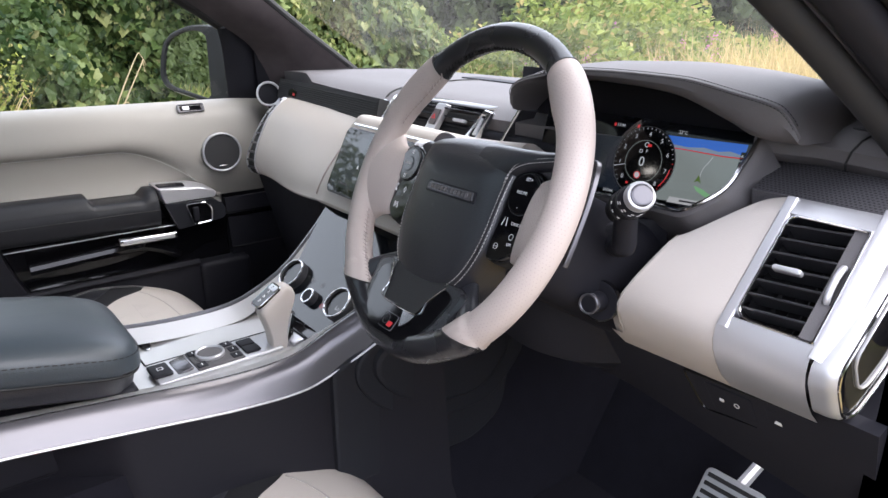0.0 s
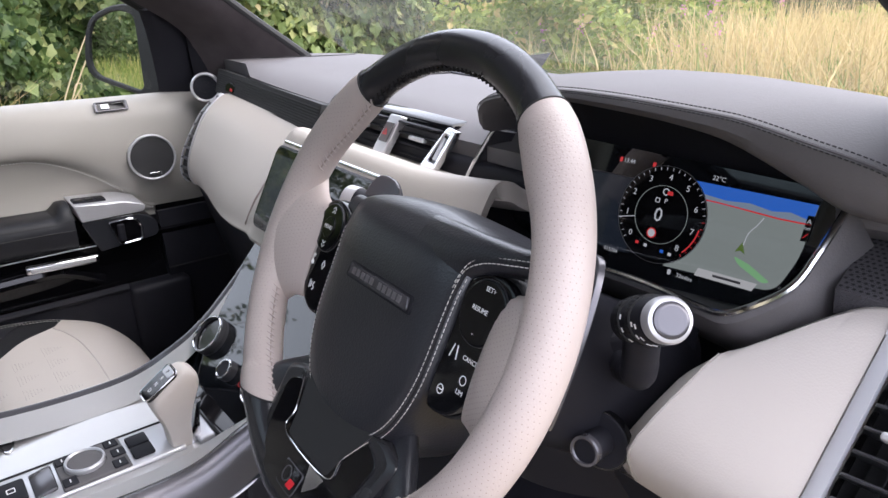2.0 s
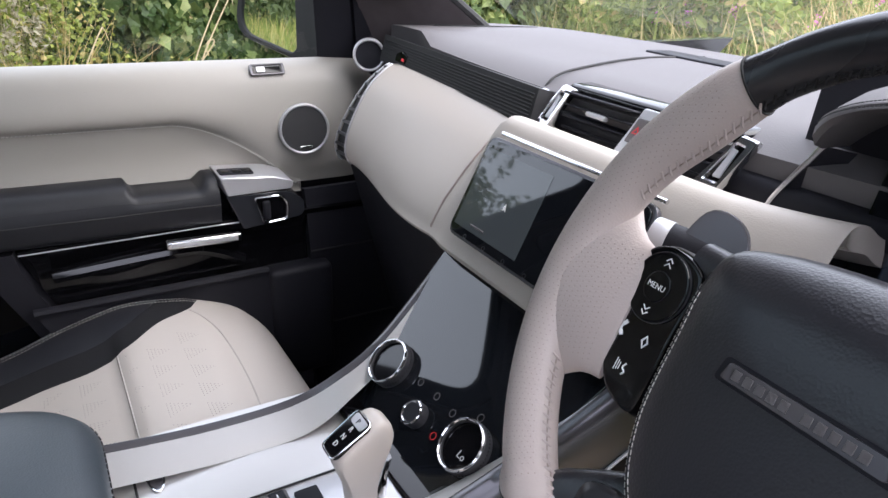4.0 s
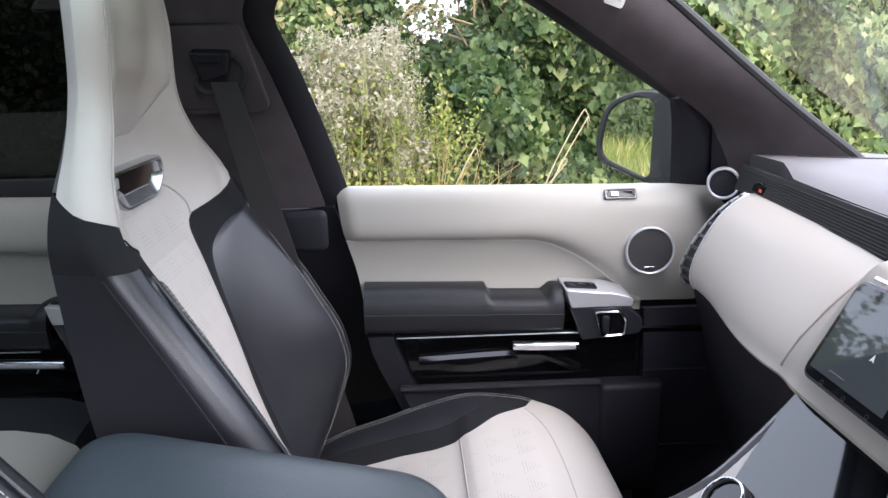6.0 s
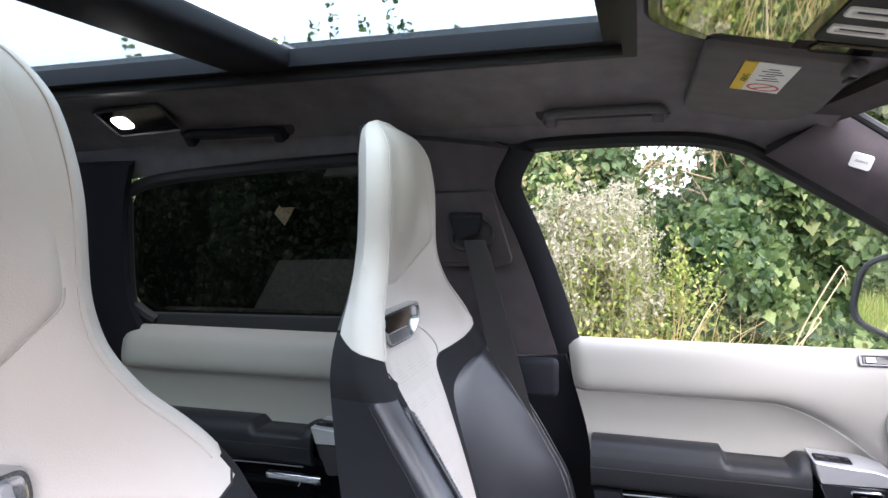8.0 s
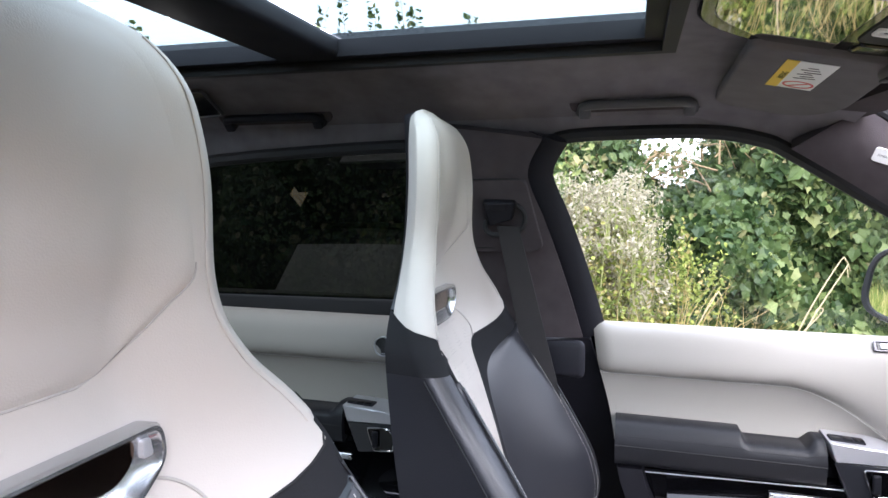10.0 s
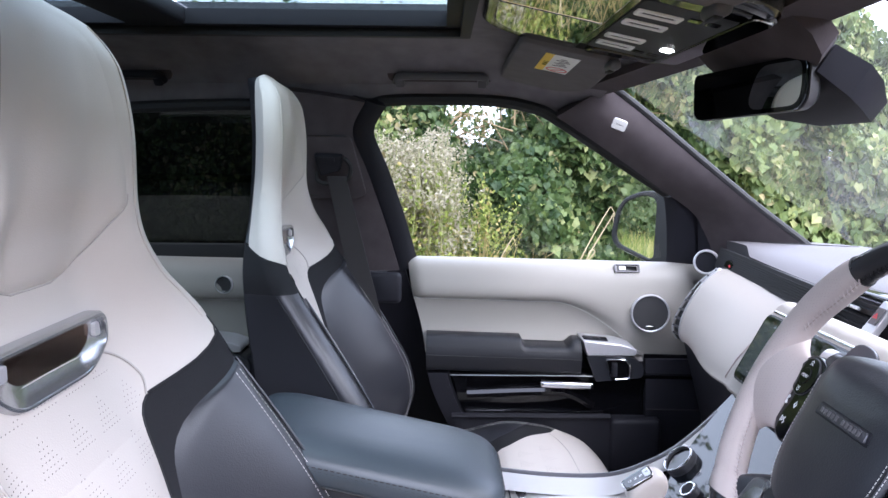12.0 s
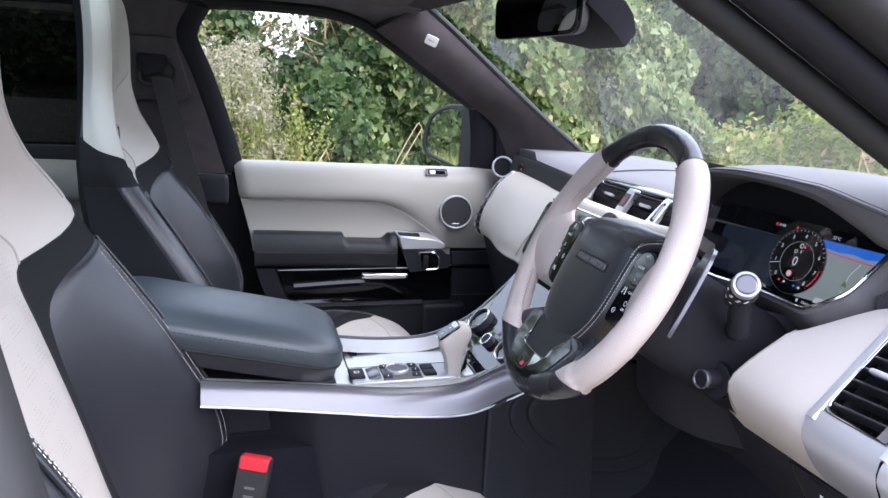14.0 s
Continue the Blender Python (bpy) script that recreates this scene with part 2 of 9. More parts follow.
def grid(f, us, vs, bm=None, thick=0.0):
    """Sheet f(u, v) over the given steps; with thick it gets a back and rims, away from its normal."""
    bm = bm or bmesh.new()
    pts = [[Vector(f(u, v)) for u in us] for v in vs]
    a = [[bm.verts.new(p) for p in row] for row in pts]
    nv, nu = len(vs), len(us)
    for i in range(nv - 1):
        for j in range(nu - 1):
            bm.faces.new((a[i][j], a[i][j + 1], a[i + 1][j + 1], a[i + 1][j]))
    if thick:
        b = []
        for i in range(nv):
            row = []
            for j in range(nu):
                du = pts[i][min(j + 1, nu - 1)] - pts[i][max(j - 1, 0)]
                dv = pts[min(i + 1, nv - 1)][j] - pts[max(i - 1, 0)][j]
                nn = du.cross(dv)
                nn = nn.normalized() if nn.length > 1e-12 else Vector((0, 0, 0))
                row.append(bm.verts.new(pts[i][j] - nn * thick))
            b.append(row)
        for i in range(nv - 1):
            for j in range(nu - 1):
                bm.faces.new((b[i][j], b[i + 1][j], b[i + 1][j + 1], b[i][j + 1]))
        rim = [(0, j) for j in range(nu)] + [(i, nu - 1) for i in range(1, nv)] + [(nv - 1, j) for j in range(nu - 2, -1, -1)] + [(i, 0) for i in range(nv - 2, 0, -1)]
        for (i, j), (k, m) in zip(rim, rim[1:] + rim[:1]):
            bm.faces.new((a[i][j], b[i][j], b[k][m], a[k][m]))
    return bm


def steps(a, b, n):
    return [a + (b - a) * i / n for i in range(n + 1)]


def rounded(points, r, n=4):
    """2D outline with rounded corners; r may be a list."""
    out = []
    k = len(points)
    for i in range(k):
        a, b, c = Vector(points[i - 1]), Vector(points[i]), Vector(points[(i + 1) % k])
        q = r[i] if isinstance(r, (list, tuple)) else r
        q = min(q, 0.45 * (a - b).length, 0.45 * (c - b).length)
        p0, p1 = b + (a - b).normalized() * q, b + (c - b).normalized() * q
        for j in range(n + 1):
            t = j / n
            out.append((1 - t) ** 2 * p0 + 2 * t * (1 - t) * b + t * t * p1)
    return out


def plate(outline, m, depth, edge=0.0, bm=None, hole=None):
    """Outline (u, v) in the plane of the pose m, raised depth along its z, with an eased front edge; hole: an inner outline of equally many points."""
    bm = bm or bmesh.new()
    o = [Vector((p[0], p[1])) for p in outline]
    c = sum(o, Vector((0, 0))) / len(o)

    def ring(pts, w, inset=0.0, mid=None):
        res = []
        for p in pts:
            d = (mid or c) - p
            res.append(m @ Vector((*(p + (d.normalized() * inset if d.length else d)), w)))
        return res

    if hole:
        h = [Vector((p[0], p[1])) for p in hole]
        rings = [ring(o, 0), ring(o, depth - edge), ring(o, depth, edge), ring(h, depth, -edge), ring(h, depth - edge), ring(h, 0)]
        return loft(rings, caps=False, loop=True, bm=bm)
    rings = [ring(o, 0), ring(o, depth - edge)] + ([ring(o, depth - edge * 0.3, edge * 0.3), ring(o, depth, edge), ring(o, depth, edge * 1.25)] if edge else [])
    return loft(rings, bm=bm)


def stitches(line, length=0.006, gap=0.003, r=0.0006, bm=None, lift=(0, 0, 0)):
    """A row of short threads along a line."""
    bm = bm or bmesh.new()
    p = [Vector(v) + Vector(lift) for v in line]
    run, on = 0.0, None
    for a, b in zip(p, p[1:]):
        d = (b - a).length
        if d < 1e-7:
            continue
        pos = 0.0
        while pos < d:
            take = min(d - pos, (length + gap) - run)
            if run < length:
                s0, s1 = a + (b - a) * (pos / d), a + (b - a) * (min(pos + min(take, length - run), d) / d)
                if run == 0:
                    on = s0
                if run + take >= length and on is not None:
                    tube([on, s1], r, 5, bm=bm)
                    on = None
            run += take
            pos += take
            if run >= length + gap - 1e-9:
                run = 0.0
    return bm


def disc(m, r, depth, n=32, edge=0.0, r2=None):
    """Round button or, with r2, ring."""
    o = [(r * math.cos(2 * math.pi * i / n), r * math.sin(2 * math.pi * i / n)) for i in range(n)]
    h = [(r2 * math.cos(2 * math.pi * i / n), r2 * math.sin(2 * math.pi * i / n)) for i in range(n)] if r2 else None
    return plate(o, m, depth, edge, hole=h)


def facing(origin, normal, up=(0, 0, 1)):
    """Pose whose z is the normal and whose y is as near up as can be."""
    z = Vector(normal).normalized()
    x = Vector(up).cross(z).normalized()
    y = z.cross(x)
    return Matrix(((x.x, y.x, z.x, origin[0]), (x.y, y.y, z.y, origin[1]), (x.z, y.z, z.z, origin[2]), (0, 0, 0, 1)))


def lerp_table(table, x):
    """Smooth monotone value from rows (x, value)."""
    if x <= table[0][0]:
        return table[0][1]
    if x >= table[-1][0]:
        return table[-1][1]
    n = len(table)
    i = next(k for k in range(n - 1) if x <= table[k + 1][0])

    def slope(k):
        return (table[k + 1][1] - table[k][1]) / (table[k + 1][0] - table[k][0])

    def tangent(k):
        if k == 0 or k == n - 1:
            return slope(0 if k == 0 else n - 2)
        a, b = slope(k - 1), slope(k)
        return 0.0 if a * b <= 0 else 2 * a * b / (a + b)

    h = table[i + 1][0] - table[i][0]
    t = (x - table[i][0]) / h
    return (2 * t**3 - 3 * t**2 + 1) * table[i][1] + (t**3 - 2 * t**2 + t) * h * tangent(i) + (3 * t**2 - 2 * t**3) * table[i + 1][1] + (t**3 - t**2) * h * tangent(i + 1)


def lettering(name, text, m, size, material, parent, label=""):
    """Raised writing in the plane of the pose m, centred."""
    cu = bpy.data.curves.new(name, "FONT")
    cu.body, cu.size, cu.align_x, cu.align_y, cu.extrude = text, size, "CENTER", "CENTER", 0.0001
    cu.resolution_u = 2
    tmp = bpy.data.objects.new(name, cu)
    scene.collection.objects.link(tmp)
    bpy.context.view_layer.update()
    me = bpy.data.meshes.new_from_object(tmp.evaluated_get(bpy.context.evaluated_depsgraph_get()))
    bpy.data.objects.remove(tmp)
    me.transform(m)
    me.materials.clear()
    me.materials.append(material)
    ob = new(name, me)
    ob.parent = parent
    return tagged(ob, label)


# ---------------------------------------------------------------- the shell of the car: floor, sides, roof, glass
GX = lambda z: -0.80 + 0.36 * (z - 1.11)  # side glass leans in


solo("floor", box((0.02, -0.2, 0.42), (1.55, 2.9, 0.06), 0.01), M["carpet"], "black carpeted car floor in deep shade", "floor", "structure")

# tunnel under the console
solo("floor_tunnel", loft([[(-0.16, y, 0.44), (-0.14, y, 0.80), (0.16, y, 0.80), (0.18, y, 0.44)] for y in (-1.3, 0.75)]), M["carpet"], "black carpeted tunnel between the front seats", "floor", "structure")

# footwell bulkhead
bm = bmesh.new()
grid(lambda x, v: (x, 0.62 + 0.42 * v, 0.44 + 0.55 * v), steps(-0.78, 0.80, 6), steps(0, 1, 4), bm, 0.03)
solo("footwell_bulkhead", bm, M["carpet"], "black carpeted toe board sloping up under the dashboard", "floor", "structure")

# outer body below the belt on the far side, nose and tail
def body_side(sign, y0, y1):
    prof = [(0.90, 0.28), (0.95, 0.45), (0.97, 0.75), (0.94, 1.0), (0.86, 1.10)]
    return loft([[(sign * x, y, z) for x, z in prof] + [(sign * (x - 0.03), y, z) for x, z in prof[::-1]] for y in steps(y0, y1, 6)])


solo("body_side", body_side(-1, -2.2, 1.6), M["paint"], "dark painted lower body side of the car", "car body", "structure")
solo("body_quarter", body_side(1, -2.2, -0.62), M["paint"], "dark painted rear quarter of the car", "car body", "structure")
solo("body_wing", body_side(1, 0.72, 1.6), M["paint"], "dark painted front wing of the car", "car body", "structure")
solo("bonnet", grid(lambda x, y: (x, y, 1.10 - 0.10 * ((y - 0.95) / 1.0) ** 2 - 0.06 * x * x), steps(-0.9, 0.9, 12), steps(0.98, 1.95, 10), thick=-0.03), M["paint"], "dark painted bonnet beyond the windscreen", "car bonnet", "structure")
solo("tail_panel", box((0, -2.15, 0.75), (1.8, 0.05, 0.8), 0.02), M["plastic"], "dark inner tail panel of the car", "car body", "structure")


# headliner: one sheet with the roof opening, curving down to the cant rails
SR = dict(x=0.42, y0=-0.163, y1=-1.55, z=1.60)


def roof_z(x, y):
    a = abs(x - 0.0)
    drop = 0.0 if a < 0.42 else ((a - 0.42) / 0.24) ** 2 * 0.085
    front = 0.0 if y < -0.2 else (y + 0.2) ** 1.6 * 0.28
    return 1.60 - drop - front - 0.03 * max(0.0, -y - 1.2)


def roof_at(x, y):
    """Headliner point; its front edge sweeps back towards the pillars."""
    if y > SR["y0"]:
        y = SR["y0"] + (y - SR["y0"]) * (1 - 0.27 * (abs(x) / 0.67) ** 2)
    return (x, y, roof_z(x, y))


bm = bmesh.new()
xs_out = steps(-0.67, -SR["x"], 14)
ys = steps(-2.1, SR["y1"], 4) + steps(SR["y1"], SR["y0"], 26)[1:] + steps(SR["y0"], 0.22, 12)[1:]
grid(roof_at, xs_out, ys, bm, -0.02)
grid(roof_at, [-x for x in xs_out[::-1]], ys, bm, -0.02)
grid(roof_at, steps(-SR["x"], SR["x"], 16), steps(SR["y0"], 0.22, 12), bm, -0.02)
grid(roof_at, steps(-SR["x"], SR["x"], 16), steps(-2.1, SR["y1"], 4), bm, -0.02)
solo("ceiling", bm, M["liner"], "charcoal suede headliner curving down to the windows", "headliner", "structure")

# roof opening: frame, cross bar, glass
sunroof = thing("sunroof", "wide glass sunroof in a black frame with a cross bar", "sunroof", kind="structure")
X0, Y0, Y1 = SR["x"], SR["y0"], SR["y1"]
bm = bmesh.new()
for w, z0, z1, nm in ((0.0, 1.597, 1.612, "lower_lip"), (0.012, 1.612, 1.640, "frame")):
    b2 = bmesh.new()
    o = [(-X0 - 0.004 + w, Y1 + w), (X0 + 0.004 - w, Y1 + w), (X0 + 0.004 - w, Y0 + 0.004 - w), (-X0 - 0.004 + w, Y0 + 0.004 - w)]
    k = 0.016 if w == 0 else 0.03
    h = [(-X0 + w + k, Y1 + w + k), (X0 - w - k, Y1 + w + k), (X0 - w - k, Y0 - w - k), (-X0 + w + k, Y0 - w - k)]
    plate(o, Matrix.Translation((0, 0, z0)), z1 - z0, 0.002, b2, hole=h)
    part(nm, b2, M["plastic"] if w else M["rubber"], sunroof)
part("cross_bar", box((0, -0.748, 1.628), (0.80, 0.115, 0.035), 0.01), M["plastic"], sunroof, "broad black cross bar")
for a, b in ((Y0 - 0.03, -0.693), (-0.803, Y1 + 0.03)):
    g = part("pane", box((0, (a + b) / 2, 1.652), (0.86, abs(a - b) + 0.02, 0.004), 0.001, 1), M["roofglass"], sunroof, "faintly green roof glass")
part("outer_roof_frame", plate([(-0.68, -2.15), (0.68, -2.15), (0.68, 0.1), (-0.68, 0.1)], Matrix.Translation((0, 0, 1.64)), 0.02, 0.0, hole=[(-X0, Y1), (X0, Y1), (X0, Y0), (-X0, Y0)]), M["paint"], sunroof, "dark painted outer roof")


# window frames on the passenger side: black rubber around the opening, pillar trims
def at_glass(y, z, dx=0.0):
    return Vector((GX(z) + dx, y, z))


FRONT_WINDOW = [(-0.296, 1.127), (-0.325, 1.22), (-0.36, 1.33), (-0.392, 1.42), (-0.395, 1.46), (-0.372, 1.485), (-0.33, 1.497), (-0.2, 1.50), (-0.08, 1.497), (0.0, 1.482), (0.05, 1.46), (0.2, 1.37), (0.34, 1.285), (0.40, 1.235), (0.43, 1.17), (0.44, 1.10)]
REAR_WINDOW = [(-0.56, 1.125), (-0.55, 1.30), (-0.55, 1.44), (-0.57, 1.475), (-0.70, 1.485), (-1.10, 1.465), (-1.24, 1.44), (-1.27, 1.40), (-1.33, 1.20), (-1.32, 1.16), (-1.28, 1.13)]


def window(name, outline, label, mat, sign=-1, closed_bottom=True):
    w = thing(name, label, "car window", kind="structure")
    line = smooth_line([at_glass(y, z, 0.004) for y, z in outline], 4)
    line = [Vector((v.x * -sign, v.y, v.z)) for v in line]
    part("rubber_seal", tube(line, 0.014, 8), M["rubber"], w, "black rubber seal")
    bm = bmesh.new()
    ring = [Vector((at_glass(y, z, -0.012).x * -sign, y, z)) for y, z in outline]
    bm.faces.new([bm.verts.new(v) for v in ring])
    p = part("pane", bm, mat, w, smooth=False)
    p.visible_shadow = False
    return w


window("window_1", FRONT_WINDOW, "clear side window of the passenger door with black seal", M["glass"])
window("window_2", REAR_WINDOW, "dark privacy glass window of the rear door", M["tinted"])
QUARTER = [(-1.42, 1.16), (-1.40, 1.40), (-1.45, 1.44), (-1.75, 1.41), (-1.88, 1.36), (-1.80, 1.18)]
window("window_3", QUARTER, "dark privacy glass quarter window", M["tinted"])
window("window_4", REAR_WINDOW, "dark privacy glass window of the rear door", M["tinted"], 1)
window("window_5", QUARTER, "dark privacy glass quarter window", M["tinted"], 1)


def side_trim(name, lower, upper, mat, label, sign=-1, dx=0.0, thick=0.03, n=24, rim=None):
    """Trim between two edge lines (y, z), lying along the lean of the side glass; rim: x of the upper edge at both ends."""
    a = smooth_line([(y, z, 0) for y, z in lower], 6)
    b = smooth_line([(y, z, 0) for y, z in upper], 6)

    def pick(line, t):
        f = t * (len(line) - 1)
        i = min(int(f), len(line) - 2)
        return line[i].lerp(line[i + 1], f - i)

    def f(u, v):
        p = pick(a, u).lerp(pick(b, u), v)
        bulge = 0.012 * math.sin(math.pi * v)
        x = GX(p.y) + dx
        if rim:
            x += (rim[0] + (rim[1] - rim[0]) * u - x) * v
        return (-sign * (x + bulge), p.x, p.y)

    return solo(name, grid(f, steps(0, 1, n), steps(0, 1, 6), thick=thick * (1 if sign < 0 else -1)), mat, label, "pillar trim", "structure")


# passenger side: A pillar, windscreen pillar, cant rail, B pillar, C pillar
A_LOW = [(0.045, 1.462), (0.16, 1.393), (0.30, 1.303), (0.40, 1.235), (0.43, 1.17), (0.44, 1.09)]
A_HIGH = [(0.150, 1.528), (0.235, 1.465), (0.385, 1.345), (0.49, 1.262), (0.588, 1.19), (0.66, 1.135)]
for s in (-1, 1):
    side_trim("pillar_a", A_LOW, A_HIGH, M["suede"], "charcoal suede windscreen pillar trim with a fine seam", s, 0.045, rim=(-0.612, -0.587))
    if s > 0:
        side_trim("pillar_b", [(-0.66, 1.10), (-0.65, 1.25), (-0.65, 1.40), (-0.66, 1.48), (-0.70, 1.53)], [(-0.40, 1.10), (-0.43, 1.22), (-0.462, 1.33), (-0.49, 1.43), (-0.47, 1.50)], M["suede"], "charcoal suede door pillar trim", s, 0.03)
        side_trim("pillar_b_lower", [(-0.68, 0.42), (-0.68, 0.7), (-0.67, 0.9), (-0.662, 1.095)], [(-0.27, 0.42), (-0.31, 0.7), (-0.36, 0.9), (-0.403, 1.095)], M["plastic"], "black plastic lower door pillar trim", s, 0.02)
    else:
        side_trim("pillar_b", [(-0.575, 1.10), (-0.565, 1.25), (-0.565, 1.40), (-0.58, 1.48), (-0.62, 1.53)], [(-0.318, 1.10), (-0.350, 1.22), (-0.385, 1.33), (-0.419, 1.43), (-0.386, 1.50)], M["suede"], "charcoal suede door pillar trim", s, 0.03)
        side_trim("pillar_b_lower", [(-0.60, 0.42), (-0.60, 0.7), (-0.59, 0.9), (-0.578, 1.095)], [(-0.14, 0.42), (-0.19, 0.7), (-0.25, 0.9), (-0.303, 1.095)], M["plastic"], "black plastic lower door pillar trim", s, 0.02)
    if s < 0:
        side_trim("sail_panel", [(0.362, 1.10), (0.358, 1.14), (0.348, 1.21), (0.338, 1.285)], [(0.455, 1.10), (0.450, 1.16), (0.415, 1.23), (0.350, 1.29)], M["plastic"], "black triangular trim panel at the front of the door window", s, 0.008, thick=0.015)
        side_trim("door_frame", [(-0.322, 1.10), (-0.354, 1.22), (-0.389, 1.33), (-0.423, 1.43), (-0.39, 1.50)], [(-0.288, 1.10), (-0.320, 1.22), (-0.355, 1.33), (-0.389, 1.43), (-0.356, 1.50)], M["plastic"], "black painted frame of the passenger door window", s, 0.006)
    side_trim("pillar_c", [(-1.42, 1.05), (-1.42, 1.2), (-1.39, 1.38), (-1.39, 1.50)], [(-1.27, 1.05), (-1.315, 1.18), (-1.262, 1.38), (-1.2, 1.50)], M["plastic"], "black rear pillar trim", s, 0.02)
    side_trim("pillar_d", [(-2.1, 1.0), (-2.1, 1.2), (-2.05, 1.38), (-2.0, 1.50)], [(-1.80, 1.0), (-1.81, 1.18), (-1.89, 1.36), (-1.95, 1.50)], M["suede"], "charcoal suede tail pillar trim", s, 0.02)
    side_trim("cant_rail", [(-2.1, 1.44), (-1.75, 1.425), (-1.4, 1.45), (-1.0, 1.48), (-0.6, 1.49), (-0.35, 1.502), (-0.1, 1.503), (0.0, 1.487), (0.05, 1.465)], [(-2.1, 1.56), (-1.75, 1.56), (-1.4, 1.56), (-1.0, 1.56), (-0.6, 1.56), (-0.35, 1.56), (-0.1, 1.558), (0.06, 1.552), (0.17, 1.54)], M["liner"], "charcoal suede roof rail trim above the side windows", s, 0.0, n=60)
    side_trim("quarter_trim", [(-2.1, 0.45), (-1.8, 0.45), (-1.4, 0.45)], [(-2.1, 1.2), (-1.8, 1.19), (-1.36, 1.16)], M["plastic"], "black rear quarter trim", s, 0.02)

# door aperture on the driver's side: rubber seal and painted edge along pillar, sill and rail
APERTURE = [(-0.392, 1.10), (-0.430, 1.22), (-0.468, 1.33), (-0.485, 1.42), (-0.46, 1.485), (-0.36, 1.507), (-0.1, 1.507), (0.0, 1.49), (0.045, 1.470), (0.16, 1.40), (0.30, 1.31), (0.42, 1.22), (0.55, 1.10), (0.60, 0.95)]
ap = thing("door_aperture", "rubber seal and black edge of the open driver's doorway", "door seal", kind="structure")
for off, dzz, r, mt in ((-0.045, -0.010, 0.013, "rubber"), (0.0, -0.006, 0.018, "plastic"), (0.045, 0.006, 0.024, "rubber")):
    line = smooth_line([Vector((-GX(z) - 0.02 + off * 0.55, y + off * 0.2, z + dzz + off * 0.35)) for y, z in APERTURE], 5)
    part("seal" if mt == "rubber" else "frame_edge", tube(line, r, 10), M[mt], ap)

# black windscreen seal along the edge of the suede pillars
for s in (-1, 1):
    line = smooth_line([(y, z, 0) for y, z in A_HIGH], 6)
    edge = [Vector((s * (0.612 - 0.025 * i / (len(line) - 1) + 0.004), p.x + 0.006, p.y + 0.006)) for i, p in enumerate(line)]
    solo("windscreen_seal", tube(edge, 0.0085, 8), M["rubber"], "black rubber seal between windscreen and pillar", "window seal", "structure")

# seam and small cover on the passenger windscreen pillar
pm = facing((-0.6085, 0.182, 1.4460), (0.90, -0.30, -0.32))
cover = thing("airbag_cover", "small pale grey badge on the suede windscreen pillar", "badge")
part("cover", plate(rounded([(-0.016, -0.012), (0.016, -0.012), (0.016, 0.012), (-0.016, 0.012)], 0.005), pm @ Matrix.Rotation(radians(-22), 4, "Z"), 0.004, 0.001), M["paper"], cover)
lettering("marking", "AIRBAG", pm @ Matrix.Rotation(radians(-22), 4, "Z") @ Matrix.Translation((0, 0, 0.0042)), 0.0055, M["pad"], cover)

# windscreen
WS_TOP, WS_LOW = (0.19, 1.545), (0.86, 1.13)


def ws(x, v):
    y = WS_TOP[0] + (WS_LOW[0] - WS_TOP[0]) * v + 0.10 * (1 - (x / 0.72) ** 2) * (0.35 + 0.65 * v)
    return (x * (0.92 + 0.12 * v), y, WS_TOP[1] + (WS_LOW[1] - WS_TOP[1]) * v)


screen_w = thing("windscreen", "clear raked windscreen with a dark edge band", "windscreen", kind="structure")
g = part("pane", grid(ws, steps(-0.72, 0.72, 24), steps(0, 1, 16)), M["screenglass"], screen_w)
g.visible_shadow = False
part("edge_band", tube([Vector(ws(x, 0.0)) for x in steps(-0.72, 0.72, 24)], 0.012, 8), M["rubber"], screen_w)
part("lower_band", grid(lambda x, v: Vector(ws(x, 0.93 + 0.07 * v)) + Vector((0, -0.004, -0.002)), steps(-0.72, 0.72, 24), steps(0, 1, 2), thick=0.003), M["rubber"], screen_w)
solo("header_rail", grid(lambda x, v: (x * 0.88, 0.085 + 0.060 * v + 0.085 * (1 - (x / 0.72) ** 2), 1.552 - 0.01 * v - 0.018 * (x / 0.72) ** 2), steps(-0.72, 0.72, 20), steps(0, 1, 4), thick=0.015), M["suede"], "charcoal suede roof header above the windscreen", "header trim", "structure")
solo("tail_glass", box((0, -2.12, 1.33), (1.3, 0.01, 0.36), 0.003, 1), M["tinted"], "dark privacy glass of the tailgate", "car window", "structure")

solo("belt_seal", box((-0.800, -0.955, 1.118), (0.024, 0.80, 0.060), 0.004), M["rubber"], "black rubber seal below the rear window", "window seal", "structure")


# ---------------------------------------------------------------- passenger doors
def door_rear_edge(z):
    return lerp_table([(0.45, -0.10), (0.70, -0.185), (0.83, -0.24), (0.94, -0.258), (1.04, -0.282), (1.13, -0.296)], z)


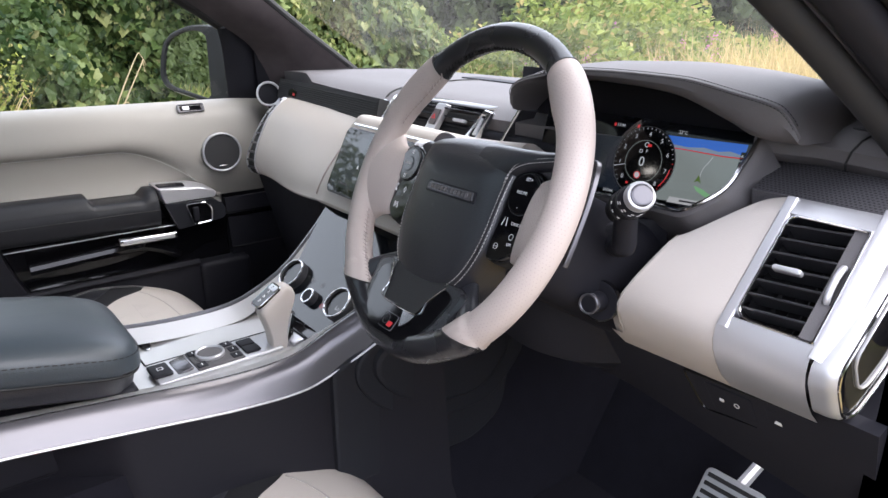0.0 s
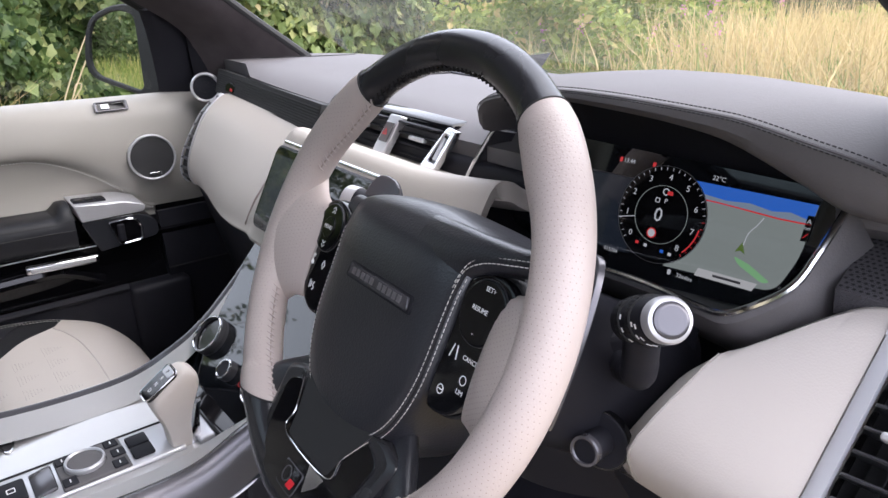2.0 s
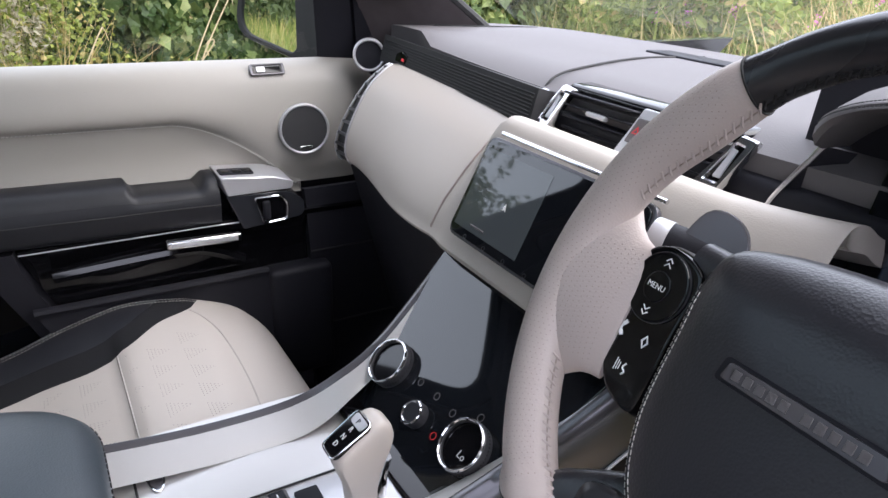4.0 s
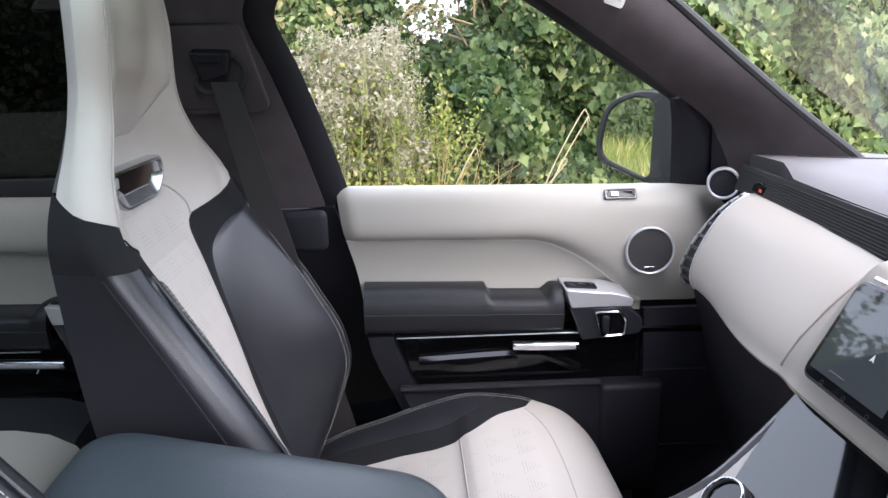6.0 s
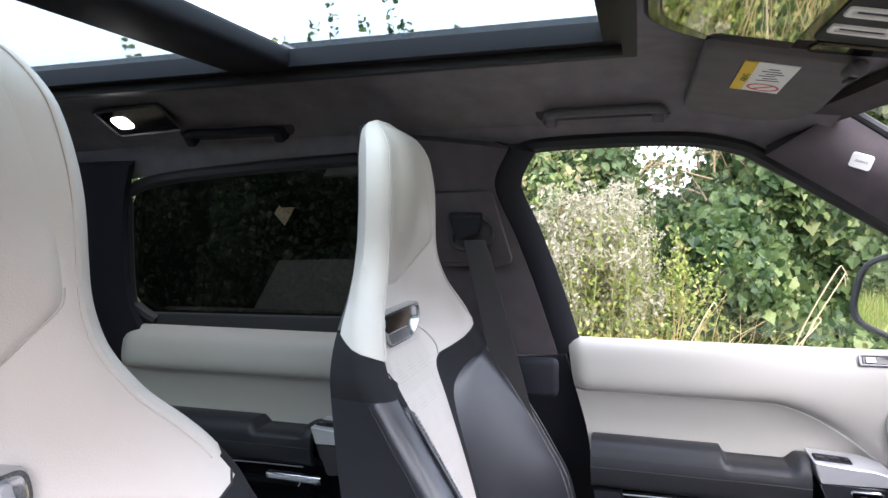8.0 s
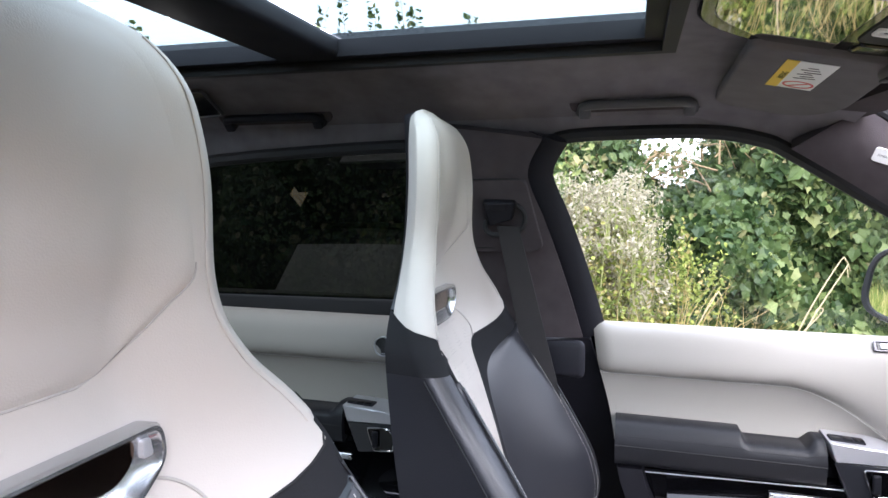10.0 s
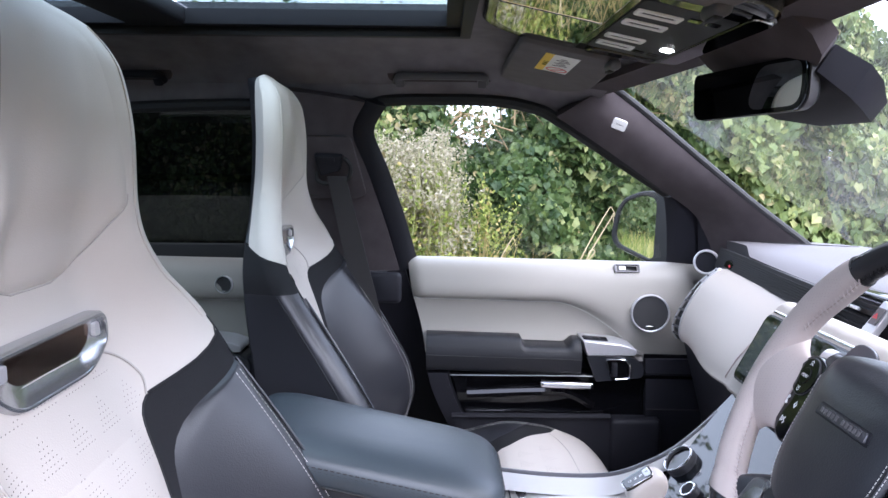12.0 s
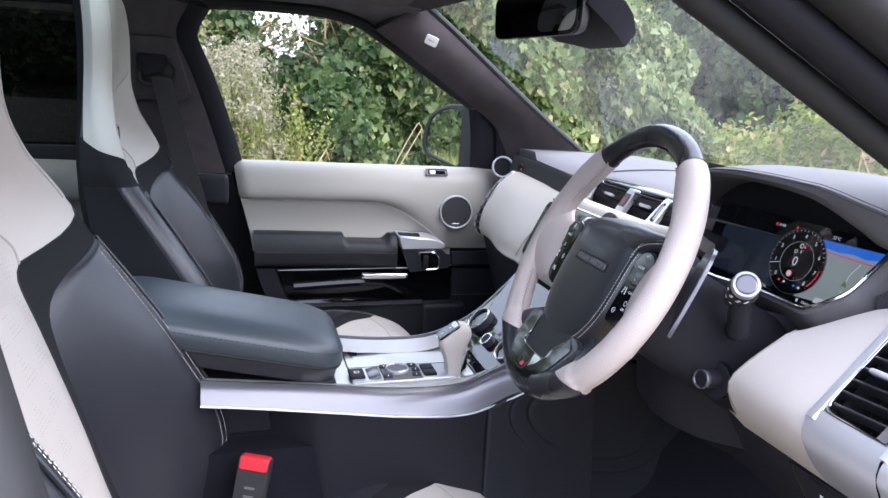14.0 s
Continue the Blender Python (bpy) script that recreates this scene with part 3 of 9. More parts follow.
def door_panel(name, y_back, y_front, back_slope, label, shift=0.0, rear=False):
    """Door trim: ivory upper roll and inset, black armrest, gloss lower panel, pocket. Surface x follows height."""
    d = thing(name, label, "car door", kind="structure")

    def yb(z):
        return (door_rear_edge(z) if back_slope else y_back) + shift

    n = 28
    # upper roll: from the glass over the shoulder to the seam
    roll = [(-0.792, 1.116), (-0.775, 1.124), (-0.752, 1.118), (-0.735, 1.100), (-0.725, 1.07), (-0.722, 1.045), (-0.728, 1.030), (-0.742, 1.022)]
    rollp = smooth_line([(x, z, 0) for x, z in roll], 4)

    def sag(t):
        return -0.012 * t

    def seam_drop(y):
        if rear:
            return 0.0
        return -0.128 * min(1.0, max(0.0, (y - 0.07) / 0.217)) ** 1.7

    def top(u, v):
        p = rollp[int(v)]
        k = v / (len(rollp) - 1)
        y0 = yb(p.y)
        y = y0 + (y_front + 0.03 - y0) * u
        drop = sag(u) + seam_drop(y) * max(0.0, (k - 0.5) / 0.5)
        nose = 0.014 * max(0.0, 1 - u * 40)
        return (p.x - nose - (0.02 * max(0, (y - 0.40) / 0.06) if not rear else 0), y, p.y + drop)

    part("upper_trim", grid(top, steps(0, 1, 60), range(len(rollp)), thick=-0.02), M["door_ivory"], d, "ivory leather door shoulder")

    # inset between seam and armrest
    def inset(u, v):
        y0 = yb(1.03 - 0.14 * v) + 0.002
        y = y0 + (0.30 + shift - y0) * u if not rear else y0 + (y_front - y0) * u
        zt = 1.026 + sag(u) + seam_drop(y)
        zb = 0.885
        z = zt + (zb - zt) * v
        return (-0.740 - 0.010 * math.sin(math.pi * min(1, v * 1.2)), y, min(z, zt))

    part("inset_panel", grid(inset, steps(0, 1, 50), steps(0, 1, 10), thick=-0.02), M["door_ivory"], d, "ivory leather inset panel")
    line = [Vector(inset(u, 0.0)) + Vector((0.004, 0, -0.002)) for u in steps(0, 1, 80)]
    part("stitching", stitches(line, 0.004, 0.002, 0.0006), M["thread"], d)

    # backing that closes the door
    part("backing", loft([[(-0.775, yb(z) + 0.01, z), (-0.775, y_front + 0.06, z), (-0.90, y_front + 0.06, z), (-0.90, yb(z) + 0.01, z)] for z in steps(0.47, 1.09, 8)]), M["plastic"], d)
    return d, yb


front_door, yb = door_panel("door_1", -0.296, 0.44, True, "closed passenger door with ivory upper trim, black armrest and gloss panel")

def speaker(parent, centre, r, normal=(1, -0.12, 0.05)):
    m = facing(centre, normal)
    part("speaker_ring", disc(m, r, 0.010, 48, 0.002, r * 0.90), M["satin"], parent, "silver speaker ring")
    part("speaker_grille", disc(m, r * 0.91, 0.006, 48, 0.001), M["mesh"], parent, "black perforated speaker grille")
    part("speaker_badge", box(Vector(centre) + Vector((0.008, 0, -r * 0.70)), (0.003, r * 0.5, r * 0.1), 0.001), M["chrome"], parent)


speaker(front_door, (-0.716, 0.303, 0.995), 0.047)


def armrest_set(d, yb, y_front, shift=0.0, back=None):
    """Black armrest with a finger dip, switch pod, handle and gloss lower panel."""
    ya = lambda z: yb(z) + 0.006
    yf = 0.128 + shift

    def arm(u, v):
        y0 = ya(0.9)
        y = y0 + (yf - y0) * u
        dip = 0.0
        t = (y - shift + 0.004)
        if -0.012 < t < 0.115:
            dip = 0.018 * min(1, (t + 0.012) / 0.010) * min(1, (0.115 - t) / 0.014)
        prof = smooth_line([(-0.752, 0.927, 0), (-0.735, 0.943 - dip, 0), (-0.690, 0.945 - dip, 0), (-0.668, 0.931 - dip * 0.5, 0), (-0.660, 0.906, 0), (-0.661, 0.884, 0), (-0.668, 0.863, 0), (-0.690, 0.856, 0)], 4)
        p = prof[int(v)]
        return (p.x, y, p.y - 0.010 * u)

    part("armrest_pad", grid(arm, steps(0, 1, 80), range(29), thick=-0.015), M["door_black"], d, "black leather armrest with a finger dip")
    part("stitching", stitches([Vector(arm(u, 14)) + Vector((0.001, 0, 0.001)) for u in steps(0, 1, 60)], 0.004, 0.002, 0.0006), M["dark_thread"], d)
    part("armrest_seam", tube([Vector(arm(u, 17)) + Vector((0.0005, 0, 0)) for u in steps(0, 1, 30)], 0.0012, 6), M["rubber"], d)
    # switch pod in front of the armrest
    pod = rounded([(yf + 0.002, 0.938), (yf + 0.095, 0.931), (yf + 0.132, 0.917), (yf + 0.130, 0.903), (yf + 0.012, 0.903)], [0.003, 0.03, 0.012, 0.01, 0.003])
    m = Matrix(((0, 0, 1, -0.74), (1, 0, 0, 0), (0, 1, 0, 0), (0, 0, 0, 1)))
    part("switch_pod", plate(pod, m, 0.082, 0.004), M["satin"], d, "satin silver switch pod")
    sw = part("mirror_switches", box((-0.690, yf + 0.036, 0.9365), (0.030, 0.058, 0.006), 0.002, 2, spin(-4, 0, 0)), M["plastic"], d)
    for k in range(3):
        part("switch_key", box((-0.684, yf + 0.017 + 0.019 * k, 0.9395), (0.016, 0.015, 0.003), 0.001, 2, spin(-4, 0, 0)), M["gloss"], sw)
    # handle recess
    rec = rounded([(yf + 0.010, 0.902), (yf + 0.122, 0.900), (yf + 0.153, 0.876), (yf + 0.150, 0.846), (yf + 0.036, 0.836)], [0.004, 0.02, 0.014, 0.012, 0.004])
    part("handle_bezel", plate(rec, m, 0.078, 0.003), M["plate"], d, "dark gloss handle plate")
    ring = rounded([(yf + 0.057, 0.894), (yf + 0.106, 0.895), (yf + 0.121, 0.878), (yf + 0.119, 0.844), (yf + 0.072, 0.841)], [0.006, 0.010, 0.008, 0.006, 0.006])
    hole = rounded([(yf + 0.0615, 0.8905), (yf + 0.1035, 0.8915), (yf + 0.1165, 0.8765), (yf + 0.1145, 0.8480), (yf + 0.0755, 0.8455)], [0.005, 0.009, 0.007, 0.005, 0.005])
    mh = Matrix.Translation((0.0, 0, 0)) @ m
    part("handle_ring", plate(ring, mh, 0.083, 0.002, hole=hole), M["chrome"], d, "chrome ring of the door handle")
    part("handle_cup", plate(hole, mh, 0.0795), M["gloss"], d)
    part("release_lever", box((-0.655, yf + 0.078, 0.869), (0.008, 0.014, 0.036), 0.004), M["plastic"], d)
    # chrome pull strip
    part("pull_strip", box((-0.655, 0.093 + shift, 0.831), (0.016, 0.128, 0.016), 0.004, 3, spin(-2, 0, 0)), M["chrome"], d, "bright chrome pull handle")
    part("pull_strip_inlay", box((-0.6465, 0.093 + shift, 0.8315), (0.004, 0.112, 0.008), 0.001, 2, spin(-2, 0, 0)), M["satin"], d)
    # gloss band with a thin bright bar painting the glint on its edge, recess and pocket
    def low(u, v):
        z = 0.853 + (0.715 - 0.853) * v - 0.012 * max(0.0, u - 0.5)
        y0 = ya(z) + 0.05
        y = y0 + (y_front - y0) * u
        return (-0.678 - 0.020 * math.sin(math.pi * v), y, z)

    part("gloss_panel", grid(low, steps(0, 1, 30), steps(0, 1, 10), thick=-0.02), M["gloss"], d, "gloss black lower panel")
    part("gloss_line", tube([Vector(low(u, 0.05)) + Vector((0.003, 0, 0)) for u in steps(0.0, 0.62, 20)], 0.0013, 6), M["satin"], d)
    rib = smooth_line([(-0.676, ya(0.78) + 0.07, 0.802), (-0.670, 0.05 + shift, 0.812), (-0.670, 0.11 + shift, 0.802), (-0.676, 0.16 + shift, 0.772)], 10)
    part("grip_ridge", tube(rib, 0.010, 8, flat=1.2), M["gloss"], d)
    # rear edge strip
    part("edge_strip", loft([[(-0.670, ya(z) - 0.002, z), (-0.668, ya(z) + 0.045, z), (-0.72, ya(z) + 0.05, z), (-0.72, ya(z) - 0.002, z)] for z in steps(0.60, 0.853, 8)]), M["plastic"], d)

    def pocket(u, v):
        z = 0.752 + (0.47 - 0.752) * v
        y0 = ya(z) + 0.02
        y = y0 + (y_front - 0.22 - y0) * u
        return (-0.655 + 0.012 * math.sin(math.pi * v * 0.7), y, z)

    part("door_pocket", grid(pocket, steps(0, 1, 24), steps(0, 1, 10), thick=-0.02), M["plastic"], d, "black plastic door pocket")
    part("pocket_lip", tube([Vector(pocket(u, 0.0)) for u in steps(0, 1, 24)], 0.008, 8), M["plastic"], d)


armrest_set(front_door, yb, 0.42)


def kick(u, v):
    y = 0.29 + 0.22 * u
    z = 0.886 + (0.45 - 0.886) * v
    return (-0.690 + 0.012 * math.sin(math.pi * min(1, v * 1.4)) + 0.02 * v, y, z)


part("lower_step", box((-0.668, 0.262, 0.63), (0.05, 0.125, 0.235), 0.012), M["plastic"], front_door, "black step of the lower door")
part("front_lower_panel", grid(kick, steps(0, 1, 12), steps(0, 1, 14), thick=-0.02), M["plastic"], front_door, "black leather lower front panel")
for z in (0.765, 0.60):
    part("panel_seam", tube([Vector(kick(u, (0.886 - z) / 0.436)) + Vector((0.002, 0, 0)) for u in steps(0, 1, 10)], 0.0018, 6), M["rubber"], front_door)

# window lifter switch on the shoulder
m = facing((-0.738, 0.247, 1.101), (0.80, 0, 0.60), (0, 0, 1))
lock = part("lock_switch_frame", plate(rounded([(-0.031, -0.0105), (0.031, -0.0105), (0.031, 0.0105), (-0.031, 0.0105)], 0.003), m, 0.005, 0.001, hole=rounded([(-0.026, -0.008), (0.026, -0.008), (0.026, 0.008), (-0.026, 0.008)], 0.002)), M["silver"], front_door, "chrome frame of the lock switch")
part("lock_switch", plate([(-0.024, -0.006), (0.024, -0.006), (0.024, 0.006), (-0.024, 0.006)], m, 0.002), M["gloss"], lock)
part("lock_key", plate(rounded([(-0.020, -0.005), (-0.004, -0.005), (-0.004, 0.005), (-0.020, 0.005)], 0.002), m, 0.005, 0.001), M["satin"], lock)

# rear door, the same layout further back
rear_door = door_panel("door_2", -1.34, -0.58, False, "closed rear door with ivory upper trim and black armrest", 0.0, True)[0]
armrest_set(rear_door, lambda z: -1.33, -0.58, -0.945)
speaker(rear_door, (-0.728, -0.742, 1.055), 0.022)
part("rear_kick_panel", box((-0.70, -0.62, 0.66), (0.06, 0.12, 0.46), 0.01), M["plastic"], rear_door)

# mirror foot with tweeter, and the door mirror outside
def cheater(u, v):
    a = Vector((-0.755, 0.43, 1.10)).lerp(Vector((-0.715, 0.405, 1.24)), v)
    b = Vector((-0.700, 0.62, 1.10)).lerp(Vector((-0.690, 0.47, 1.26)), v)
    p = a.lerp(b, u)
    return p + Vector((0.016 * math.sin(math.pi * u) * (1 - v * 0.6), 0, 0))


part("mirror_foot", grid(cheater, steps(0, 1, 14), steps(-0.35, 1, 14), thick=0.02), M["plastic"], front_door, "black plastic triangle behind the mirror")
m = facing((-0.690, 0.425, 1.128), (1, -0.45, 0.05))
tw = thing("tweeter", "small round tweeter with a chrome ring beside the mirror", "tweeter")
part("tweeter_ring", disc(m, 0.0295, 0.021, 40, 0.002, 0.0245), M["satin"], tw, "silver ring")
part("tweeter_grille", disc(m, 0.0250, 0.014, 40, 0.001), M["plastic"], tw)
for r in (0.006, 0.012, 0.018):
    part("tweeter_ridge", disc(m @ Matrix.Translation((0, 0, 0.0142)), r, 0.0008, 32, 0.0, r - 0.0012), M["plastic"], tw)

mirror = thing("wing_mirror", "dark door mirror with bright lower edge reflecting the hedge", "wing mirror")
mm = facing((-1.005, 0.352, 1.180), (0.46, -0.885, 0.02))
shape = rounded([(-0.118, -0.060), (0.085, -0.103), (0.125, -0.085), (0.120, 0.098), (0.02, 0.106), (-0.085, 0.070)], [0.055, 0.03, 0.02, 0.03, 0.06, 0.06], 7)
rings = []
for w, k in ((0.004, 0.985), (0.0, 1.0), (-0.02, 1.035), (-0.06, 0.98), (-0.10, 0.78), (-0.125, 0.45)):
    rings.append([mm @ Vector((p[0] * k, p[1] * k, w)) for p in shape])
part("housing", loft(rings), M["paint"], mirror, "dark painted housing")
hole = rounded([(-0.096, -0.052), (0.055, -0.085), (0.068, -0.074), (0.068, 0.083), (0.012, 0.090), (-0.070, 0.062)], [0.045, 0.01, 0.01, 0.025, 0.05, 0.05], 7)
part("bezel", plate(shape, mm @ Matrix.Translation((0, 0, 0.003)), 0.009, 0.003, hole=hole), M["rubber"], mirror, "dark bezel")
part("mirror_pane", plate(hole, mm @ Matrix.Translation((0, 0, 0.0045)), 0.003), M["mirror"], mirror, "mirror glass", smooth=False)
part("rim_strip", tube([mm @ Vector((p[0] * 1.03, p[1] * 1.03, -0.012)) for p in shape[:14]], 0.006, 8), M["satin"], mirror, "bright lower edge")
part("arm", loft([[Vector((-0.78, 0.50, 1.12)) + Vector((0, a * 0.05, b * 0.045)) for a, b in ((-1, -1), (1, -1), (1, 1), (-1, 1))], [Vector((-0.91, 0.43, 1.115)) + Vector((0, a * 0.045, b * 0.03)) for a, b in ((-1, -1), (1, -1), (1, 1), (-1, 1))]]), M["rubber"], mirror)


# ---------------------------------------------------------------- dashboard
dash = thing("dashboard", "wide dashboard with dark leather top and ivory leather fascia", "dashboard")
MID = 0.033


def pad_z(x, y):
    edge = max(0.0, (0.47 - y) / 0.07)
    return 1.186 - 0.022 * edge**2 - 0.05 * max(0, y - 0.62) - 0.012 * max(0, (abs(x) - 0.5) / 0.25) ** 2


def pad(x, v):
    y0 = 0.405 + 0.035 * (x / 0.7) ** 2 + (0.03 if x < -0.45 else 0) * min(1, (-0.45 - x) / 0.1)
    y1 = 0.86 - 0.16 * (x / 0.72) ** 2
    y = y0 + (y1 - y0) * max(0.0, v)
    z = pad_z(x, y) if v >= 0 else pad_z(x, y0) + v * 0.16
    return (x, y + (0.03 * -v if v < 0 else 0), z)


part("top_pad", grid(pad, steps(-0.72, 0.76, 60), [-0.2, -0.16, -0.10, -0.04, 0.0, 0.02, 0.05] + steps(0.1, 1, 14), thick=0.02), M["pad"], dash, "dark grey leather top pad")
seam = smooth_line([(-0.150, 0.408, 1.166), (-0.150, 0.425, 1.181), (-0.155, 0.47, 1.188), (-0.19, 0.60, 1.188), (-0.20, 0.74, 1.181)], 8)
part("pad_seam", tube([v + Vector((0, 0, -0.0005)) for v in seam], 0.0016, 6), M["rubber"], dash)
seam = smooth_line([(-0.62, 0.52, 1.1845), (-0.56, 0.60, 1.187), (-0.58, 0.72, 1.180)], 8)
part("pad_seam", tube(seam, 0.0012, 6), M["rubber"], dash)
part("defroster_slot", box((0.02, 0.70, 1.182), (0.55, 0.05, 0.006), 0.002, 2, spin(-3, 0, 0)), M["plastic"], dash)

# ribbed black strip with a small enamel badge
def strip(x, v):
    y = 0.432 - 0.06 * ((x + 0.66) / 0.52) * (1 if x > -0.66 else 0) + 0.012 * v
    return (x, y, 1.122 + 0.045 * v + 0.006 * ((x + 0.6) / 0.45))


part("ribbed_strip", grid(strip, steps(-0.66, -0.125, 20), steps(0, 1, 4), thick=0.02), M["rubber"], dash, "black ribbed trim strip")
for k in range(9):
    v = 0.12 + 0.09 * k
    part("rib", tube([Vector(strip(x, v)) + Vector((0, -0.0008, 0)) for x in steps(-0.65, -0.13, 12)], 0.0011, 5), M["rubber"], dash)
bm_ = facing(Vector(strip(-0.548, 0.45)) + Vector((0, -0.003, 0)), (0.1, -1, 0.25))
badge = part("dash_badge", plate(rounded([(-0.017, -0.008), (0.012, -0.010), (0.018, 0.004), (0.0, 0.010), (-0.016, 0.004)], 0.003), bm_, 0.003, 0.001), M["gloss"], dash, "small enamel badge")
part("badge_mark", plate(rounded([(0.002, -0.006), (0.011, -0.007), (0.010, -0.002), (0.003, -0.001)], 0.001), bm_, 0.0036, 0.0005), M["red"], badge, "red mark")

# ivory passenger fascia: a lofted roll from the door to the centre
def fascia_profile(t):
    """Profile (y, z) at t from the door (0) to the screen surround (1)."""
    a = [(0.470, 1.125), (0.425, 1.130), (0.405, 1.124), (0.375, 1.095), (0.352, 1.050), (0.338, 1.006), (0.338, 0.968), (0.356, 0.948), (0.42, 0.942)]
    b = [(0.470, 1.128), (0.400, 1.134), (0.380, 1.131), (0.345, 1.110), (0.312, 1.078), (0.282, 1.042), (0.265, 1.012), (0.268, 0.996), (0.36, 0.978)]
    s = t * t * (3 - 2 * t)
    return [(p[0] + (q[0] - p[0]) * s, p[1] + (q[1] - p[1]) * t) for p, q in zip(a, b)]


def fascia_ring(t, sink=0.0):
    x = -0.640 + 0.482 * t
    lean = 0.058 * max(0, 1 - t * 6)
    line = smooth_line([(y, z, 0) for y, z in fascia_profile(t)], 4)
    return [Vector((x + lean * max(0.0, (p.y - 0.98) / 0.14), p.x + sink, p.y - sink * 0.5)) for p in line]


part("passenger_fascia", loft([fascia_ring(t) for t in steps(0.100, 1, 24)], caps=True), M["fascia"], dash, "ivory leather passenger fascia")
# side vent at the door end
vent = part("side_vent", loft([fascia_ring(t, 0.003) for t in steps(-0.004, 0.104, 4)], caps=True), M["rubber"], dash, "narrow black side vent")
for t in (-0.006, 0.098):
    part("side_vent_edge", tube(fascia_ring(t, -0.0005)[6:28], 0.0022, 6), M["satin"], vent)
for k in range(9):
    a, b = fascia_ring(0.0, 0.000), fascia_ring(0.094, 0.000)
    i = 8 + 2 * k
    part("vane", tube([a[i], b[i]], 0.0030, 6), M["vane"], vent)

# black glovebox and lower dash, passenger side
def glove(u, v):
    x = -0.66 + 0.56 * u
    return (x, 0.36 - 0.06 * u + 0.10 * v, 0.975 + 0.02 * u - 0.36 * v)


part("glovebox", grid(glove, steps(0, 1, 10), steps(0, 1, 8), thick=-0.03), M["plastic"], dash, "black glovebox in shade")

# centre: ivory surround, vents, hazard switch
def surround(u, v):
    x = -0.158 + (0.275 + 0.158) * u
    own = [(0.470, 1.126), (0.395, 1.128), (0.362, 1.138), (0.335, 1.153), (0.311, 1.146), (0.281, 1.088), (0.252, 1.028), (0.252, 1.004), (0.36, 0.978)]
    k = min(1.0, u / 0.16)
    k = k * k * (3 - 2 * k)
    prof = [(p[0] + (q[0] - p[0]) * k, p[1] + (q[1] - p[1]) * k) for p, q in zip(fascia_profile(1.0), own)]
    p = smooth_line([(y, z, 0) for y, z in prof], 4)[int(v)]
    return (x, p.x + 0.03 * max(0.0, (x - 0.17) / 0.1) ** 2, p.y)


part("screen_surround", grid(surround, steps(0, 1, 40), range(33), thick=-0.02), M["fascia"], dash, "ivory leather surround of the screen")
part("panel_seam", tube([Vector(fp) for fp in [(-0.159, y - 0.001, z + 0.001) for y, z in fascia_profile(1.0)[1:8]]], 0.0012, 6), M["seam_fold"], dash)

VL, VR, HZ = -0.108, 0.133, 0.028
cv = part("centre_vents", box(((VL + VR) / 2, 0.435, 1.153), (VR - VL, 0.05, 0.056), 0.006), M["gloss"], dash, "black centre air vents with chrome ends")
for x0, x1 in ((VL + 0.012, HZ - 0.016), (HZ + 0.018, VR - 0.014)):
    for k in range(4):
        part("vane", box(((x0 + x1) / 2, 0.404, 1.1335 + 0.0130 * k), (x1 - x0, 0.020, 0.0028), 0.001, 1, spin(-14, 0, 0)), M["plastic"], cv)
    part("vane_tab", box(((x0 + x1) / 2 + 0.005, 0.3935, 1.1590), (0.030, 0.008, 0.0055), 0.002, 2, spin(-14, 0, 0)), M["satin"], cv)
for x0 in (VL, VR):
    o = rounded([(-0.024, -0.027), (0.004, -0.027), (0.024, 0.025), (0.006, 0.027)], 0.003)
    h = [(p[0] * 0.55 + 0.0005, p[1] * 0.66) for p in o]
    em = facing((x0, 0.396, 1.154), (0, -1, 0.42))
    part("chrome_end", plate(o, em, 0.008, 0.002, hole=h), M["chrome"], cv, "chrome end frame")
    part("end_inlay", plate(h, em, 0.004), M["gloss"], cv)
    part("end_rib", plate([(p[0] * 0.5, p[1] * 0.8) for p in h], em, 0.006, 0.001), M["satin"], cv)
hz = part("hazard_frame", plate(rounded([(-0.022, -0.027), (0.004, -0.027), (0.020, 0.026), (-0.004, 0.026)], 0.003), facing((HZ, 0.398, 1.153), (0, -1, 0.42)), 0.010, 0.002), M["satin"], cv, "satin hazard switch frame")
hm = facing((HZ + 0.001, 0.3885, 1.159), (0, -1, 0.42))
part("hazard_button", plate(rounded([(-0.010, -0.013), (0.005, -0.013), (0.012, 0.013), (-0.003, 0.013)], 0.002), hm, 0.003, 0.001), M["pad"], hz)
part("hazard_mark", plate([(-0.004, -0.0035), (0.005, -0.0035), (0.0015, 0.0045)], hm @ Matrix.Translation((0, 0, 0.0032)), 0.0004, hole=[(-0.0022, -0.0024), (0.0032, -0.0024), (0.0012, 0.0026)]), M["red"], hz)
km = facing((-0.138, 0.402, 1.151), (0.1, -1, 0.42))
part("start_knob_ring", disc(km, 0.0172, 0.008, 40, 0.001, 0.0150), M["chrome"], cv, "round chrome ringed switch")
knob = part("start_knob", disc(km, 0.0152, 0.005, 36, 0.001), M["plastic"], cv)
part("knob_mark", disc(km @ Matrix.Translation((0, 0, 0.005)), 0.0068, 0.0003, 24, 0, 0.0062), M["pad"], knob)

# upper screen
SN = Vector((0, -0.90, 0.43))
sm = facing((0.033, 0.2735, 1.0845), SN)
upper = thing("upper_touchscreen", "dark upper touchscreen with a map and silver edge, mirroring the sky", "touchscreen")
part("bezel", plate(rounded([(-0.122, -0.057), (0.124, -0.057), (0.126, 0.057), (-0.118, 0.057)], 0.014), sm, 0.006, 0.002), M["silver"], upper, "silver bezel")
